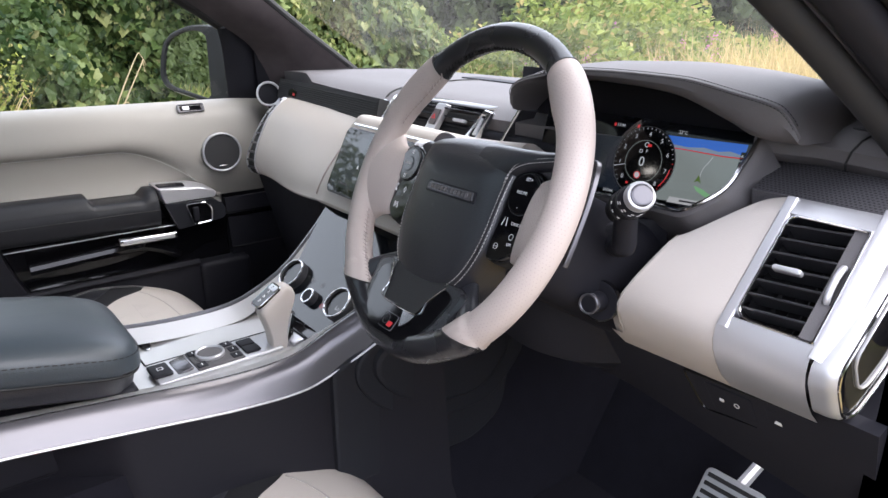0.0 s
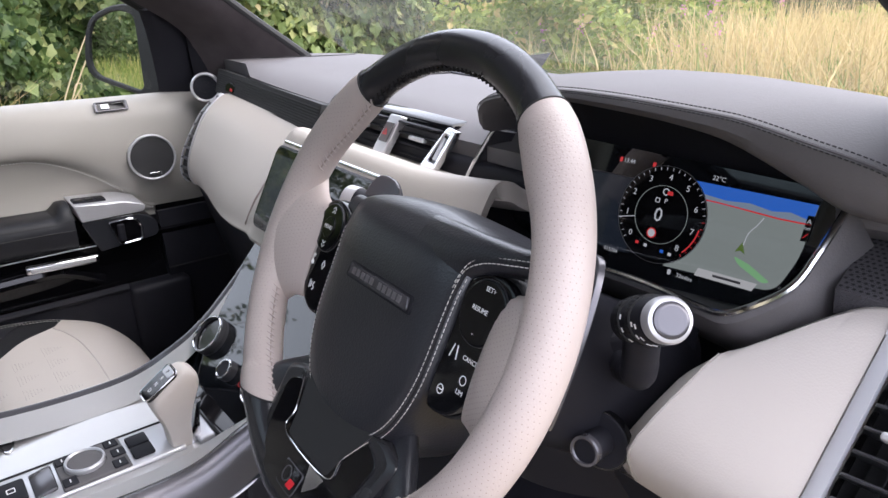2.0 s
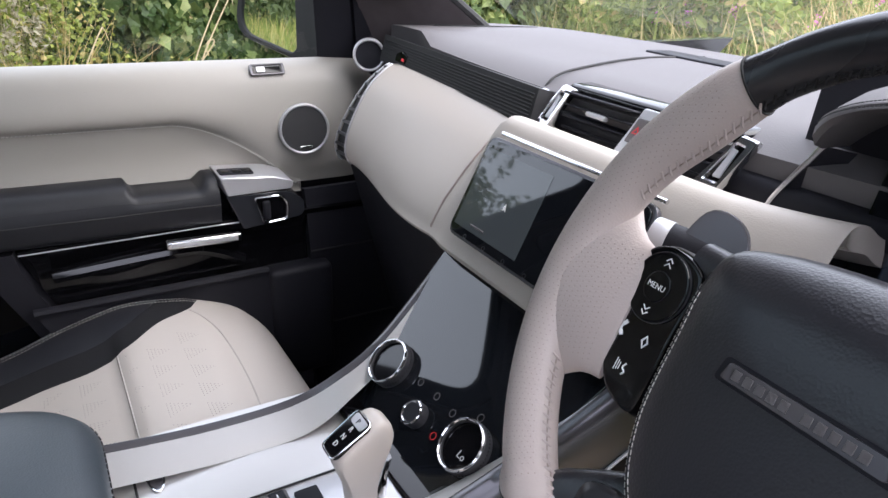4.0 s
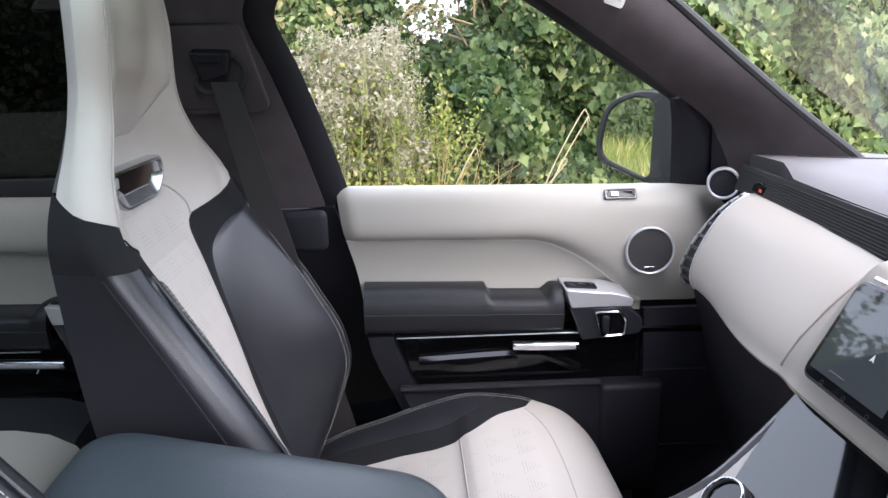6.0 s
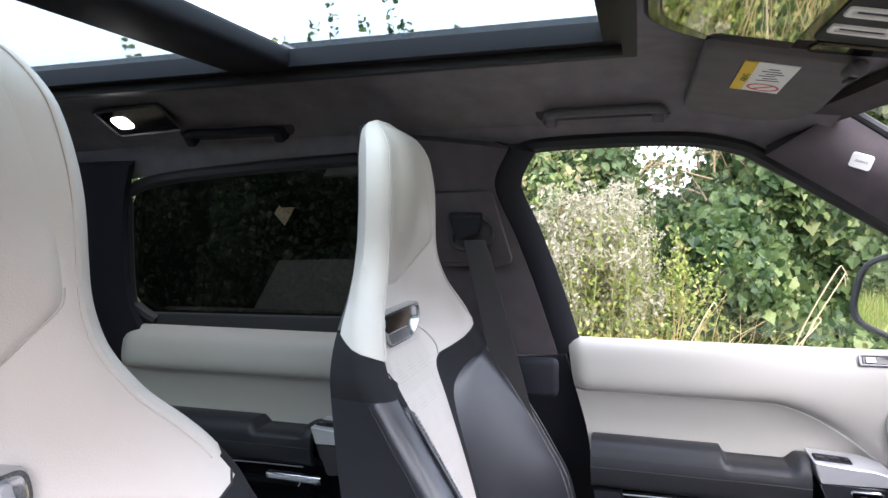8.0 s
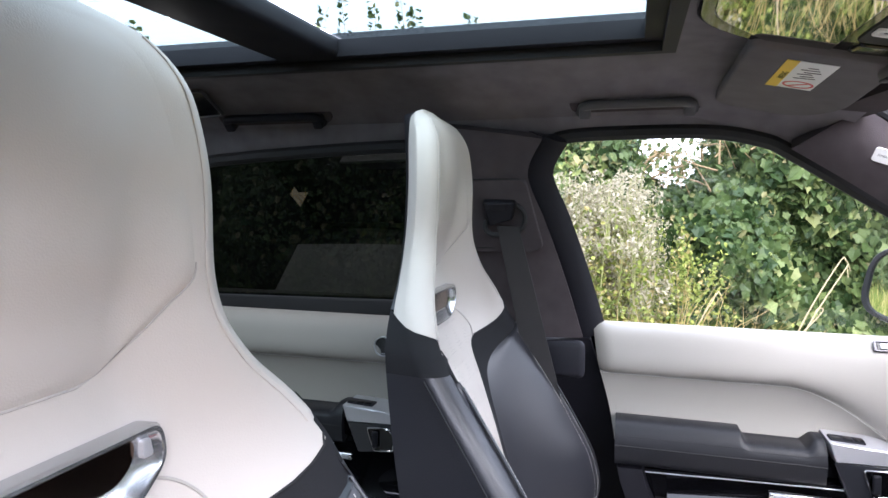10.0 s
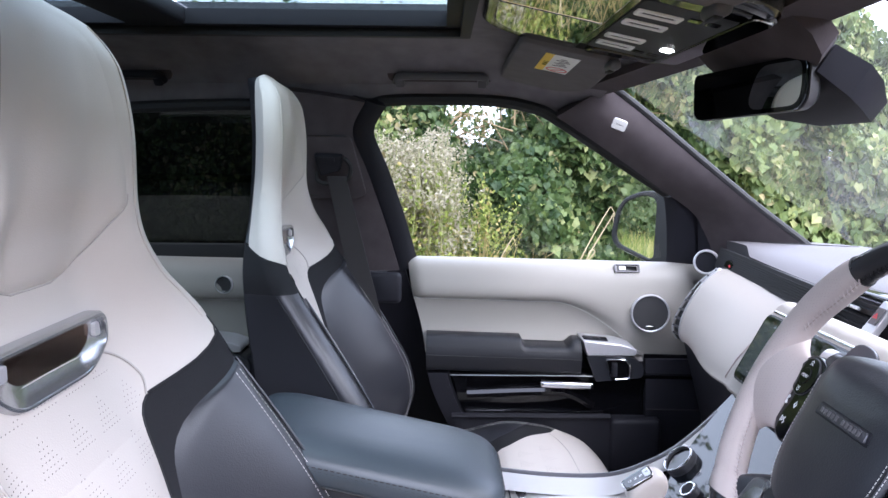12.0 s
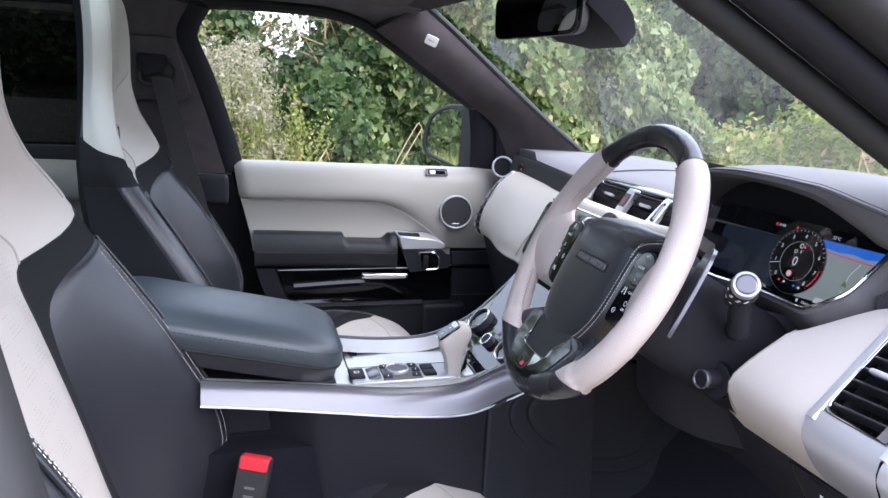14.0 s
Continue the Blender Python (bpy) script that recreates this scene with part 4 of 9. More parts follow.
part("glass_panel", plate(rounded([(-0.118, -0.0535), (0.120, -0.0535), (0.122, 0.054), (-0.114, 0.054)], 0.012), sm @ Matrix.Translation((0, 0, 0.003)), 0.005, 0.001), M["screen"], upper, "dark reflecting glass")
part("top_strip", tube([sm @ Vector((x, 0.0625, 0.006)) for x in steps(-0.100, 0.128, 10)], 0.0022, 8), M["chrome"], upper, "bright strip")
mapm = shader("map_display", (0.02, 0.025, 0.03), 0.03)
nb = mapm.node_tree.nodes["Principled BSDF"]
nb.inputs["Emission Color"].default_value = (0.5, 0.58, 0.62, 1)
nb.inputs["Emission Strength"].default_value = 0.012
mp = part("map_area", plate([(-0.112, -0.044), (0.0, -0.044), (0.0, 0.044), (-0.110, 0.044)], sm @ Matrix.Translation((0, 0, 0.0081)), 0.0003), mapm, upper, "dim grey map")
part("map_arrow", plate([(-0.003, -0.003), (0, -0.0015), (0.003, -0.003), (0, 0.005)], sm @ Matrix.Translation((-0.045, -0.005, 0.0085)), 0.0002), M["ink"], mp)
part("map_label_bar", box(sm @ Vector((-0.072, -0.037, 0.0086)), (0.024, 0.0012, 0.002), 0, 1), M["pad"], mp)
for k in range(4):
    part("menu_icon", disc(sm @ Matrix.Translation((-0.085 + 0.035 * k, -0.051, 0.0082)), 0.0025, 0.0002, 12, 0, 0.0019), M["vane"], upper)

# instrument binnacle
bin_ = thing("instrument_cluster", "digital instrument cluster with a round rev counter and blue map", "instrument cluster")
LIP = [(0.208, 1.186), (0.220, 1.200), (0.240, 1.217), (0.270, 1.232), (0.310, 1.240), (0.386, 1.247), (0.450, 1.246), (0.503, 1.242), (0.571, 1.220), (0.596, 1.209), (0.620, 1.206), (0.642, 1.206)]
SEAM = [(0.208, 1.206), (0.220, 1.216), (0.240, 1.227), (0.270, 1.238), (0.307, 1.247), (0.340, 1.254), (0.398, 1.259), (0.446, 1.260), (0.518, 1.259), (0.581, 1.249), (0.619, 1.240), (0.632, 1.229), (0.642, 1.213)]
CREST = [(0.208, 1.214), (0.227, 1.238), (0.280, 1.253), (0.328, 1.260), (0.380, 1.266), (0.460, 1.269), (0.530, 1.266), (0.580, 1.260), (0.612, 1.252), (0.632, 1.236), (0.642, 1.217)]
NOSE = [(0.208, 0.385), (0.225, 0.368), (0.260, 0.346), (0.307, 0.334), (0.400, 0.325), (0.520, 0.322), (0.600, 0.328), (0.642, 0.338)]


def hood_ring(x, swell=0.0):
    zl, zs, zc, y = (lerp_table(t, x) for t in (LIP, SEAM, CREST, NOSE))
    rows = [(y + 0.20, zl - 0.012), (y + 0.10, zl - 0.004), (y + 0.040, zl), (y + 0.020, zl + 0.0005), (y + 0.008, zl + 0.25 * (zs - zl)), (y + 0.002, zl + 0.65 * (zs - zl)), (y + 0.003, zs), (y + 0.014, zs + 0.32 * (zc - zs)), (y + 0.045, zs + 0.78 * (zc - zs)), (y + 0.085, zc), (y + 0.15, zc - 0.003), (y + 0.22, 1.185 + 0.82 * (zc - 1.185)), (y + 0.30, 1.178 + 0.42 * (zc - 1.178)), (y + 0.38, 1.165)]
    return [Vector((x, a, b)) for a, b in rows]


hood_x = steps(0.208, 0.236, 8)[:-1] + steps(0.236, 0.61, 40)[:-1] + steps(0.61, 0.642, 8)
part("hood", loft([hood_ring(x) for x in hood_x]), M["pad"], bin_, "grey leather hood with dark twin stitching")
for k, f in ((6, -0.0012), (6, 0.0060)):
    part("stitching", stitches([hood_ring(x)[6] + Vector((0, -0.0004 + f, 0.0006 + f * 0.45)) for x in hood_x[2:-1]], 0.0024, 0.0012, 0.00045), M["dark_thread"], bin_)
part("hood_welt", tube([hood_ring(x)[6] + Vector((0, 0.0020, 0.0009)) for x in hood_x[1:]], 0.0013, 6), M["pad"], bin_)

# slanted bezel opening with a chrome edge, and the dark recess behind it
EDGE = [(0.207, 0.408, 1.188), (0.188, 0.402, 1.155), (0.178, 0.396, 1.130), (0.186, 0.385, 1.112), (0.225, 0.366, 1.106), (0.341, 0.343, 1.111), (0.413, 0.333, 1.118), (0.470, 0.326, 1.124), (0.522, 0.317, 1.127), (0.545, 0.315, 1.129), (0.562, 0.320, 1.139), (0.580, 0.333, 1.156), (0.585, 0.350, 1.176), (0.588, 0.378, 1.207)]
edge_line = smooth_line(EDGE, 6)
part("chrome_edge", tube(edge_line, 0.0026, 8), M["chrome"], bin_, "thin chrome edge")


def sunk(p, k):
    """Wall from the bezel edge back to the display plane."""
    c = Vector((0.400, 0.43, 1.15))
    back = Vector((c.x + (p.x - c.x) * 0.90, 0.422, c.z + (p.z - c.z) * (0.93 if p.z > c.z else 2.7)))
    return p.lerp(back, k) + Vector((0, 0.001, 0))


part("recess_wall", loft([[sunk(p, k) for p in edge_line] for k in (0.0, 0.15, 0.5, 1.0)], caps=False, closed=False), M["plastic"], bin_, "black recess wall")
part("recess_back", grid(lambda u, v: (0.17 + 0.44 * u, 0.428 + 0.02 * v, 1.075 + 0.17 * v), steps(0, 1, 8), steps(0, 1, 6), thick=0.01), M["plastic"], bin_)
part("lower_lip", loft([[p + Vector(o) for p in edge_line[18:]] for o in ((0, 0, -0.002), (0.003, -0.001, -0.006), (0.008, 0.005, -0.013), (0.010, 0.022, -0.030), (0.010, 0.07, -0.066))], caps=False, closed=False), M["pad"], bin_, "grey lip under the display")
cm = facing((0.420, 0.413, 1.143), (0.03, -0.965, 0.26))
shape = rounded([(-0.165, -0.045), (-0.10, -0.060), (0.085, -0.062), (0.115, -0.040), (0.160, 0.056), (-0.165, 0.056)], [0.01, 0.02, 0.02, 0.03, 0.006, 0.006])
part("display_glass", plate(shape, cm, 0.004, 0.001), M["screen"], bin_, "dark display glass")
def lit(name, rgb, s):
    return glowing(name, rgb, s)


white_lit, red_lit, blue_lit, green_lit, grey_lit = lit("lit_white", (0.85, 0.9, 1.0), 0.10), lit("lit_red", (0.8, 0.05, 0.06), 0.13), lit("lit_blue", (0.03, 0.16, 0.70), 0.15), lit("lit_green", (0.25, 0.55, 0.28), 0.14), lit("lit_grey", (0.36, 0.42, 0.42), 0.11)
navy_lit = lit("lit_dark_blue", (0.02, 0.03, 0.05), 0.08)
layer = lambda z: cm @ Matrix.Translation((0, 0, z))
MAP = rounded([(0.020, -0.038), (0.117, -0.030), (0.1275, 0.0005), (0.1300, 0.0425), (0.020, 0.0395)], [0.0, 0.012, 0.01, 0.0, 0.0], 5)
part("map_display", plate(MAP, layer(0.0042), 0.0003), grey_lit, bin_, "pale map")
part("map_sky", plate([(0.020, 0.0285), (0.1292, 0.0305), (0.1300, 0.0430), (0.020, 0.0400)], layer(0.0043), 0.0004), blue_lit, bin_, "blue sky band")
part("map_hills", plate([(0.020, 0.0250), (0.1290, 0.0270), (0.1292, 0.0300), (0.112, 0.0330), (0.098, 0.0305), (0.080, 0.0325), (0.060, 0.0300), (0.040, 0.0310), (0.020, 0.0295)], layer(0.0046), 0.0003), lit("lit_haze", (0.32, 0.42, 0.58), 0.11), bin_, "pale hills on the horizon")
part("map_road", tube([layer(0.0047) @ Vector(p) for p in ((0.030, 0.0262, 0), (0.055, 0.0268, 0), (0.080, 0.0266, 0), (0.105, 0.0262, 0), (0.1285, 0.0275, 0))], 0.0007, 5), red_lit, bin_, "red road line")
part("map_track", tube(smooth_line([layer(0.0046) @ Vector(p) for p in ((0.0835, -0.001, 0), (0.085, 0.009, 0), (0.090, 0.017, 0), (0.0935, 0.024, 0))], 4), 0.0004, 5), white_lit, bin_)
part("map_arrow", plate([(-0.0042, -0.0038), (0, -0.0018), (0.0042, -0.0038), (0, 0.0052)], layer(0.0047) @ Matrix.Translation((0.0825, -0.0042, 0)), 0.0003), lit("lit_arrow", (0.16, 0.28, 0.06), 0.10), bin_)
part("map_field", plate(rounded([(0.078, -0.0115), (0.092, -0.0145), (0.112, -0.0235), (0.106, -0.0260), (0.084, -0.0175)], 0.003), layer(0.0046), 0.0002), green_lit, bin_)
part("street_bar", plate([(0.050, -0.0370), (0.100, -0.0345), (0.103, -0.0275), (0.052, -0.0300)], layer(0.0047), 0.0002), lit("lit_pale", (0.5, 0.52, 0.55), 0.16), bin_)
part("street_bar_text", plate([(0.066, -0.0335), (0.090, -0.0322), (0.090, -0.0302), (0.066, -0.0315)], layer(0.0050), 0.0002), M["pad"], bin_)
part("assist_tab", plate([(0.1245, 0.0140), (0.1295, 0.0145), (0.1300, 0.0345), (0.1250, 0.0340)], layer(0.0050), 0.0003), M["gloss"], bin_)
lettering("assist_mark", "A", layer(0.0054) @ Matrix.Translation((0.1272, 0.0295, 0)), 0.0050, white_lit, bin_)
lettering("assist_mark", "OFF", layer(0.0054) @ Matrix.Translation((0.1272, 0.0240, 0)), 0.0026, white_lit, bin_)
part("assist_cross", tube([layer(0.0055) @ Vector((0.1256, 0.0165, 0)), layer(0.0055) @ Vector((0.1288, 0.0205, 0))], 0.0003, 4), red_lit, bin_)
part("left_panel", plate([(-0.14, -0.040), (-0.02, -0.038), (-0.02, 0.030), (-0.14, 0.026)], layer(0.0041), 0.0002), navy_lit, bin_, "dim panel")
for q in (0, 1):
    part("left_panel_shape", plate([(-0.098 + 0.030 * q, -0.034), (-0.078 + 0.030 * q, -0.034), (-0.074 + 0.026 * q, 0.004), (-0.084 + 0.026 * q, 0.010)], layer(0.0044), 0.0002), lit("lit_dim", (0.03, 0.04, 0.055), 0.08), bin_)
GR = 0.0428
gm = layer(0.005) @ Matrix.Translation((0.0060, 0.0045, 0))
dial = part("rev_counter", disc(gm, GR, 0.001, 64), M["gloss"], bin_, "round rev counter")
part("dial_rim", disc(gm, GR + 0.0003, 0.0013, 72, 0, GR - 0.0001), M["pad"], dial)
part("inner_ring", disc(gm, 0.0258, 0.0014, 56, 0, 0.0254), grey_lit, dial)
for k in range(9):
    a = radians(222 - 33.5 * k)
    lettering("numeral", str(k), gm @ Matrix.Translation((0.0335 * math.cos(a), 0.0335 * math.sin(a), 0.0014)), 0.0076, white_lit, dial)
    for j in range(4):
        if k == 8 and j:
            continue
        b = a - radians(33.5 / 4 * j)
        q = gm @ Matrix.Rotation(b, 4, "Z") @ Matrix.Translation((0.0405, 0, 0.0012))
        part("tick", plate([(-0.0013, -0.00022), (0.0013, -0.00022), (0.0013, 0.00022), (-0.0013, 0.00022)], q, 0.0002), red_lit if k >= 7 or (k == 6 and j > 1) else white_lit, dial)
part("red_zone", tube([gm @ Vector((0.0388 * math.cos(radians(a)), 0.0388 * math.sin(radians(a)), 0.0014)) for a in range(-42, -2, 4)], 0.0006, 5), red_lit, dial)
a = radians(196)
part("needle", tube([gm @ Vector((0.0258 * math.cos(a), 0.0258 * math.sin(a), 0.0016)), gm @ Vector((0.042 * math.cos(a), 0.042 * math.sin(a), 0.0016))], 0.0004, 5), white_lit, dial)
lettering("speed", "0", gm @ Matrix.Translation((-0.002, -0.001, 0.0014)), 0.0175, white_lit, dial)
lettering("gear_letter", "P", gm @ Matrix.Translation((0.002, 0.0125, 0.0014)), 0.0058, white_lit, dial)
part("brake_lamp", plate(rounded([(-0.0022, -0.0022), (0.0022, -0.0022), (0.0022, 0.0022), (-0.0022, 0.0022)], 0.001), gm @ Matrix.Translation((-0.0062, 0.0120, 0.0012)), 0.0003, hole=rounded([(-0.0015, -0.0015), (0.0015, -0.0015), (0.0015, 0.0015), (-0.0015, 0.0015)], 0.0007)), white_lit, dial)
part("badge_mark", disc(gm @ Matrix.Translation((0.000, 0.0205, 0.0012)), 0.0032, 0.0003, 20, 0, 0.0022), white_lit, dial)
part("badge_mark", plate(rounded([(0.000, -0.0016), (0.0062, -0.0016), (0.0056, 0.0018), (0.001, 0.0018)], 0.001), gm @ Matrix.Translation((0.001, 0.0200, 0.0014)), 0.0003), red_lit, dial)
part("limit_ring", disc(gm @ Matrix.Translation((-0.0042, -0.0175, 0.0012)), 0.0046, 0.0003, 24, 0, 0.0036), red_lit, dial)
part("limit_disc", disc(gm @ Matrix.Translation((-0.0042, -0.0175, 0.0012)), 0.0036, 0.0002, 24), white_lit, dial)
for x, mtl in ((-0.016, red_lit), (-0.007, white_lit), (0.010, blue_lit), (0.018, white_lit)):
    part("tell_tale", plate(rounded([(-0.0016, -0.0014), (0.0016, -0.0014), (0.0016, 0.0014), (-0.0016, 0.0014)], 0.0006), gm @ Matrix.Translation((x, -0.0300 - 0.0006 * x / 0.01, 0.0012)), 0.0003), mtl, dial)
lettering("temperature", "22°C", layer(0.0045) @ Matrix.Translation((0.049, 0.0457, 0)), 0.0056, white_lit, bin_)
lettering("clock", "13:44", layer(0.0045) @ Matrix.Translation((-0.0390, 0.0440, 0)), 0.0056, white_lit, bin_)
for x, y, mtl in ((-0.0480, 0.0440, red_lit), (-0.0130, 0.0455, red_lit), (0.0270, -0.0415, white_lit)):
    part("tell_tale", plate(rounded([(-0.0016, -0.0022), (0.0016, -0.0022), (0.0016, 0.0022), (-0.0016, 0.0022)], 0.001), layer(0.0045) @ Matrix.Translation((x, y, 0)), 0.0003), mtl, bin_)
lettering("range_text", "32miles", layer(0.0045) @ Matrix.Translation((0.0417, -0.0420, 0)), 0.0050, white_lit, bin_)
lettering("distance_text", "015704", layer(0.0045) @ Matrix.Translation((-0.0360, -0.0395, 0)), 0.0050, white_lit, bin_)

# driver's outer pod: ivory body and satin vent frame on one face that leans back
pod = thing("driver_vent_pod", "ivory leather outer dash pod with a satin silver air vent", "air vent")
PF = facing((0.60, 0.240, 1.047), (0, -0.735, 0.678))
TOP = [(-0.088, 0.060), (-0.060, 0.080), (-0.040, 0.094), (-0.020, 0.118), (0.0, 0.139), (0.020, 0.154), (0.045, 0.161), (0.14, 0.161)]


def pod_ring(u, lift=0.0):
    top = lerp_table(TOP, u)
    back = 1.25 * max(0.0, -0.041 - u)
    rows = [(-0.018, -0.11), (-0.018, -0.060), (-0.0168, -0.050), (-0.0135, -0.034), (-0.008, -0.018), (-0.001, -0.008), (0.010, -0.0025), (0.028, 0.0)]
    rows += [(0.028 + (top - 0.042) * k, 0.0005 - 0.0005 * k) for k in (0.3, 0.6, 0.9)] + [(top - 0.008, -0.003), (top - 0.002, -0.009), (top, -0.020), (top + 0.002, -0.11)]
    fade = min(1.0, max(0.0, (0.0388 - u) / 0.0798))
    return [PF @ Vector((u - 0.29 * (0.095 - v) * fade * fade, v, max(min(w, w if w < -0.05 else w - back), -0.11) + lift)) for v, w in rows]


us = steps(-0.062, -0.047, 5) + [-0.044, -0.041, -0.038, -0.034] + steps(-0.025, 0.0388, 12)
part("pod_body", loft([pod_ring(u) for u in us]), M["ivory"], pod, "ivory leather body")
part("pod_seam", tube(pod_ring(-0.041, 0.0004)[2:12], 0.0009, 6), M["door_ivory"], pod)
# satin frame: left, right, top and bottom bands round the opening
H0, H1, V0, V1 = 0.0510, 0.1225, 0.0225, 0.1345
bm = bmesh.new()
low = [(-0.018, -0.10), (-0.018, -0.060), (-0.0168, -0.050), (-0.0135, -0.034), (-0.008, -0.018), (-0.001, -0.0075), (0.008, -0.001), (V0 - 0.001, 0.0022), (V0, 0.001), (V0, -0.012)]
high = [(V1, -0.012), (V1, 0.001), (V1 + 0.001, 0.0022), (0.148, 0.0005), (0.156, -0.005), (0.161, -0.018), (0.163, -0.10)]
for band in (low, high):
    loft([[PF @ Vector((u, v, w)) for v, w in band] for u in [0.0395, 0.0405] + steps(0.043, H1 + 0.002, 8)], caps=False, closed=False, bm=bm)
loft([[PF @ Vector((u, v, w)) for u, w in ((0.0395, -0.010), (0.0395, 0.0002), (0.0405, 0.0018), (0.043, 0.0026), (H0 - 0.002, 0.0026), (H0 - 0.0005, 0.001), (H0, -0.012))] for v in steps(V0 - 0.012, V1 + 0.018, 10)], caps=False, closed=False, bm=bm)
loft([[PF @ Vector((u, v, w)) for u, w in ((H1, -0.012), (H1, 0.001), (H1 + 0.001, 0.0022), (0.1285, 0.0022), (0.134, 0.000), (0.140, -0.008))] for v in steps(V0 - 0.012, 0.158, 10)], caps=False, closed=False, bm=bm)
part("vent_frame", bm, M["satin"], pod, "satin silver vent frame")
hole = rounded([(H0, V0), (H1, V0), (H1, V1), (H0, V1)], [0.014, 0.003, 0.003, 0.010], 5)
hc = Vector(((H0 + H1) / 2, (V0 + V1) / 2))
part("vent_lip", plate([(hc + (p - hc) * 1.01) for p in hole], PF @ Matrix.Translation((0, 0, -0.010)), 0.0135, 0.0008, hole=[Vector((hc.x + (p.x - hc.x) * 0.95, hc.y + (p.y - hc.y) * 0.965)) for p in hole]), M["chrome"], pod, "bright inner lip")
part("vent_box", plate(hole, PF @ Matrix.Translation((0, 0, -0.075)), 0.02, 0.0), M["rubber"], pod)
for a, b in (((H0 - 0.002, V0 - 0.002), (H1 + 0.002, V0)), ((H0 - 0.002, V1), (H1 + 0.002, V1 + 0.002)), ((H0 - 0.002, V0), (H0, V1)), ((H1, V0), (H1 + 0.002, V1))):
    part("duct_wall", plate([(a[0], a[1]), (b[0], a[1]), (b[0], b[1]), (a[0], b[1])], PF @ Matrix.Translation((0, 0, -0.075)), 0.066), M["rubber"], pod)
for k in range(7):
    v = 0.0345 + 0.0150 * k
    part("vane", loft([[PF @ Vector((x, v + dv + 0.004 * (x - 0.055) / 0.05, w)) for dv, w in ((-0.0010, 0.0), (0.0, 0.0012), (0.0012, 0.0), (0.0035, -0.026), (0.0008, -0.026))] for x in (H0 + 0.001, 0.108)]), M["vane"], pod)
for k in range(4):
    x0 = 0.066 + 0.012 * k
    part("inner_vane", loft([[PF @ Vector((x0 + dx, v, w)) for dx, w in ((0, -0.030), (0.0012, -0.030), (0.0012, -0.055), (0, -0.055))] for v in (V0 + 0.001, V1 - 0.001)]), M["rubber"], pod)
part("vane_tab", box(PF @ Vector((0.075, 0.0785, 0.004)), (0.026, 0.009, 0.0055), 0.002, 3, spin(-38, -3, 0)), M["satin"], pod, "satin tab")
side_panel = part("wheel_panel", plate([(0.108, V0 + 0.001), (H1 - 0.001, V0 + 0.001), (H1 - 0.001, V1 - 0.001), (0.108, V1 - 0.001)], PF @ Matrix.Translation((0, 0, -0.016)), 0.016, 0.001), M["pad"], pod, "grey panel beside the vanes")
part("wheel_slot", plate(rounded([(0.1112, 0.060), (0.1192, 0.060), (0.1192, 0.098), (0.1112, 0.098)], 0.002), PF @ Matrix.Translation((0, 0, 0.0)), 0.0005), M["rubber"], side_panel)
part("thumb_wheel", tube([PF @ Vector((0.1152, 0.079 + 0.017 * math.cos(a), 0.006 * math.sin(a))) for a in steps(0, math.pi, 12)], 0.0030, 10, up=(1, 0, 0)), M["satin"], side_panel, "ribbed thumb wheel")
# end cap towards the door: satin bevel, chrome edge, dark face with a bright U
CAP = rounded([(0.162, -0.022), (0.006, 0.001), (-0.006, -0.008), (-0.019, -0.052), (-0.006, -0.075), (0.050, -0.100), (0.162, -0.112)], [0.02, 0.012, 0.006, 0.016, 0.02, 0.04, 0.02], 5)
cc = Vector((0.085, -0.05))


def cap_ring(k, u):
    return [PF @ Vector((u + 0.010 * (p.y + 0.02) * 0, cc.x + (p.x - cc.x) * k, cc.y + (p.y - cc.y) * k)) for p in CAP]


part("end_bevel", loft([cap_ring(k, u) for k, u in ((1.0, 0.128), (1.0, 0.139), (0.985, 0.146), (0.955, 0.150), (0.93, 0.150))], caps=False), M["satin"], pod, "satin end bevel")
part("end_cap", loft([cap_ring(k, u) for k, u in ((0.935, 0.148), (0.90, 0.149), (0.80, 0.149), (0.2, 0.1495))]), M["gloss"], pod, "gloss black end cap")
part("end_cap_edge", tube(cap_ring(0.945, 0.150), 0.0016, 6, closed=True), M["chrome"], pod, "chrome edge of the end cap")
part("end_cap_trim", tube(cap_ring(0.66, 0.150), 0.0014, 6, closed=True), M["satin"], pod, "bright inlay line")

# speaker mesh strip above the vent, and the end of the top pad
def meshpanel(u, v):
    x = (0.600 - 0.013 * v) + 0.19 * u
    return (x, 0.350 + 0.085 * v, 1.158 + 0.022 * v)


part("speaker_mesh", grid(meshpanel, steps(0, 1, 12), steps(0, 1, 8), thick=0.02), M["strip_mesh"], dash, "black perforated speaker strip")
bm = bmesh.new()
for i in range(44):
    for j in range(17):
        u, v = (i + 0.5 + 0.5 * (j % 2)) / 46, (j + 0.8) / 18.5
        c = Vector(meshpanel(u, v)) + Vector((0, -0.0001, 0.0004))
        bm.faces.new([bm.verts.new(c + Vector((0.0013 * math.cos(k * math.pi / 3), 0.0013 * 0.968 * math.sin(k * math.pi / 3), 0.0013 * 0.25 * math.sin(k * math.pi / 3)))) for k in range(6)])
part("perforation", bm, M["rubber"], dash, kind="stuff", smooth=False)
ROLL = [(0.445, 1.172), (0.418, 1.180), (0.405, 1.190), (0.403, 1.202), (0.410, 1.212), (0.430, 1.219), (0.470, 1.223), (0.530, 1.222), (0.62, 1.205), (0.74, 1.17)]


def endpad(u, v):
    y, z = ROLL[int(v)]
    x = 0.580 + 0.21 * u
    return (x, y - 0.026 * max(0, 0.25 - u) / 0.25 * (1 if z < 1.215 and y < 0.44 else 0.3), z - 0.010 * u)


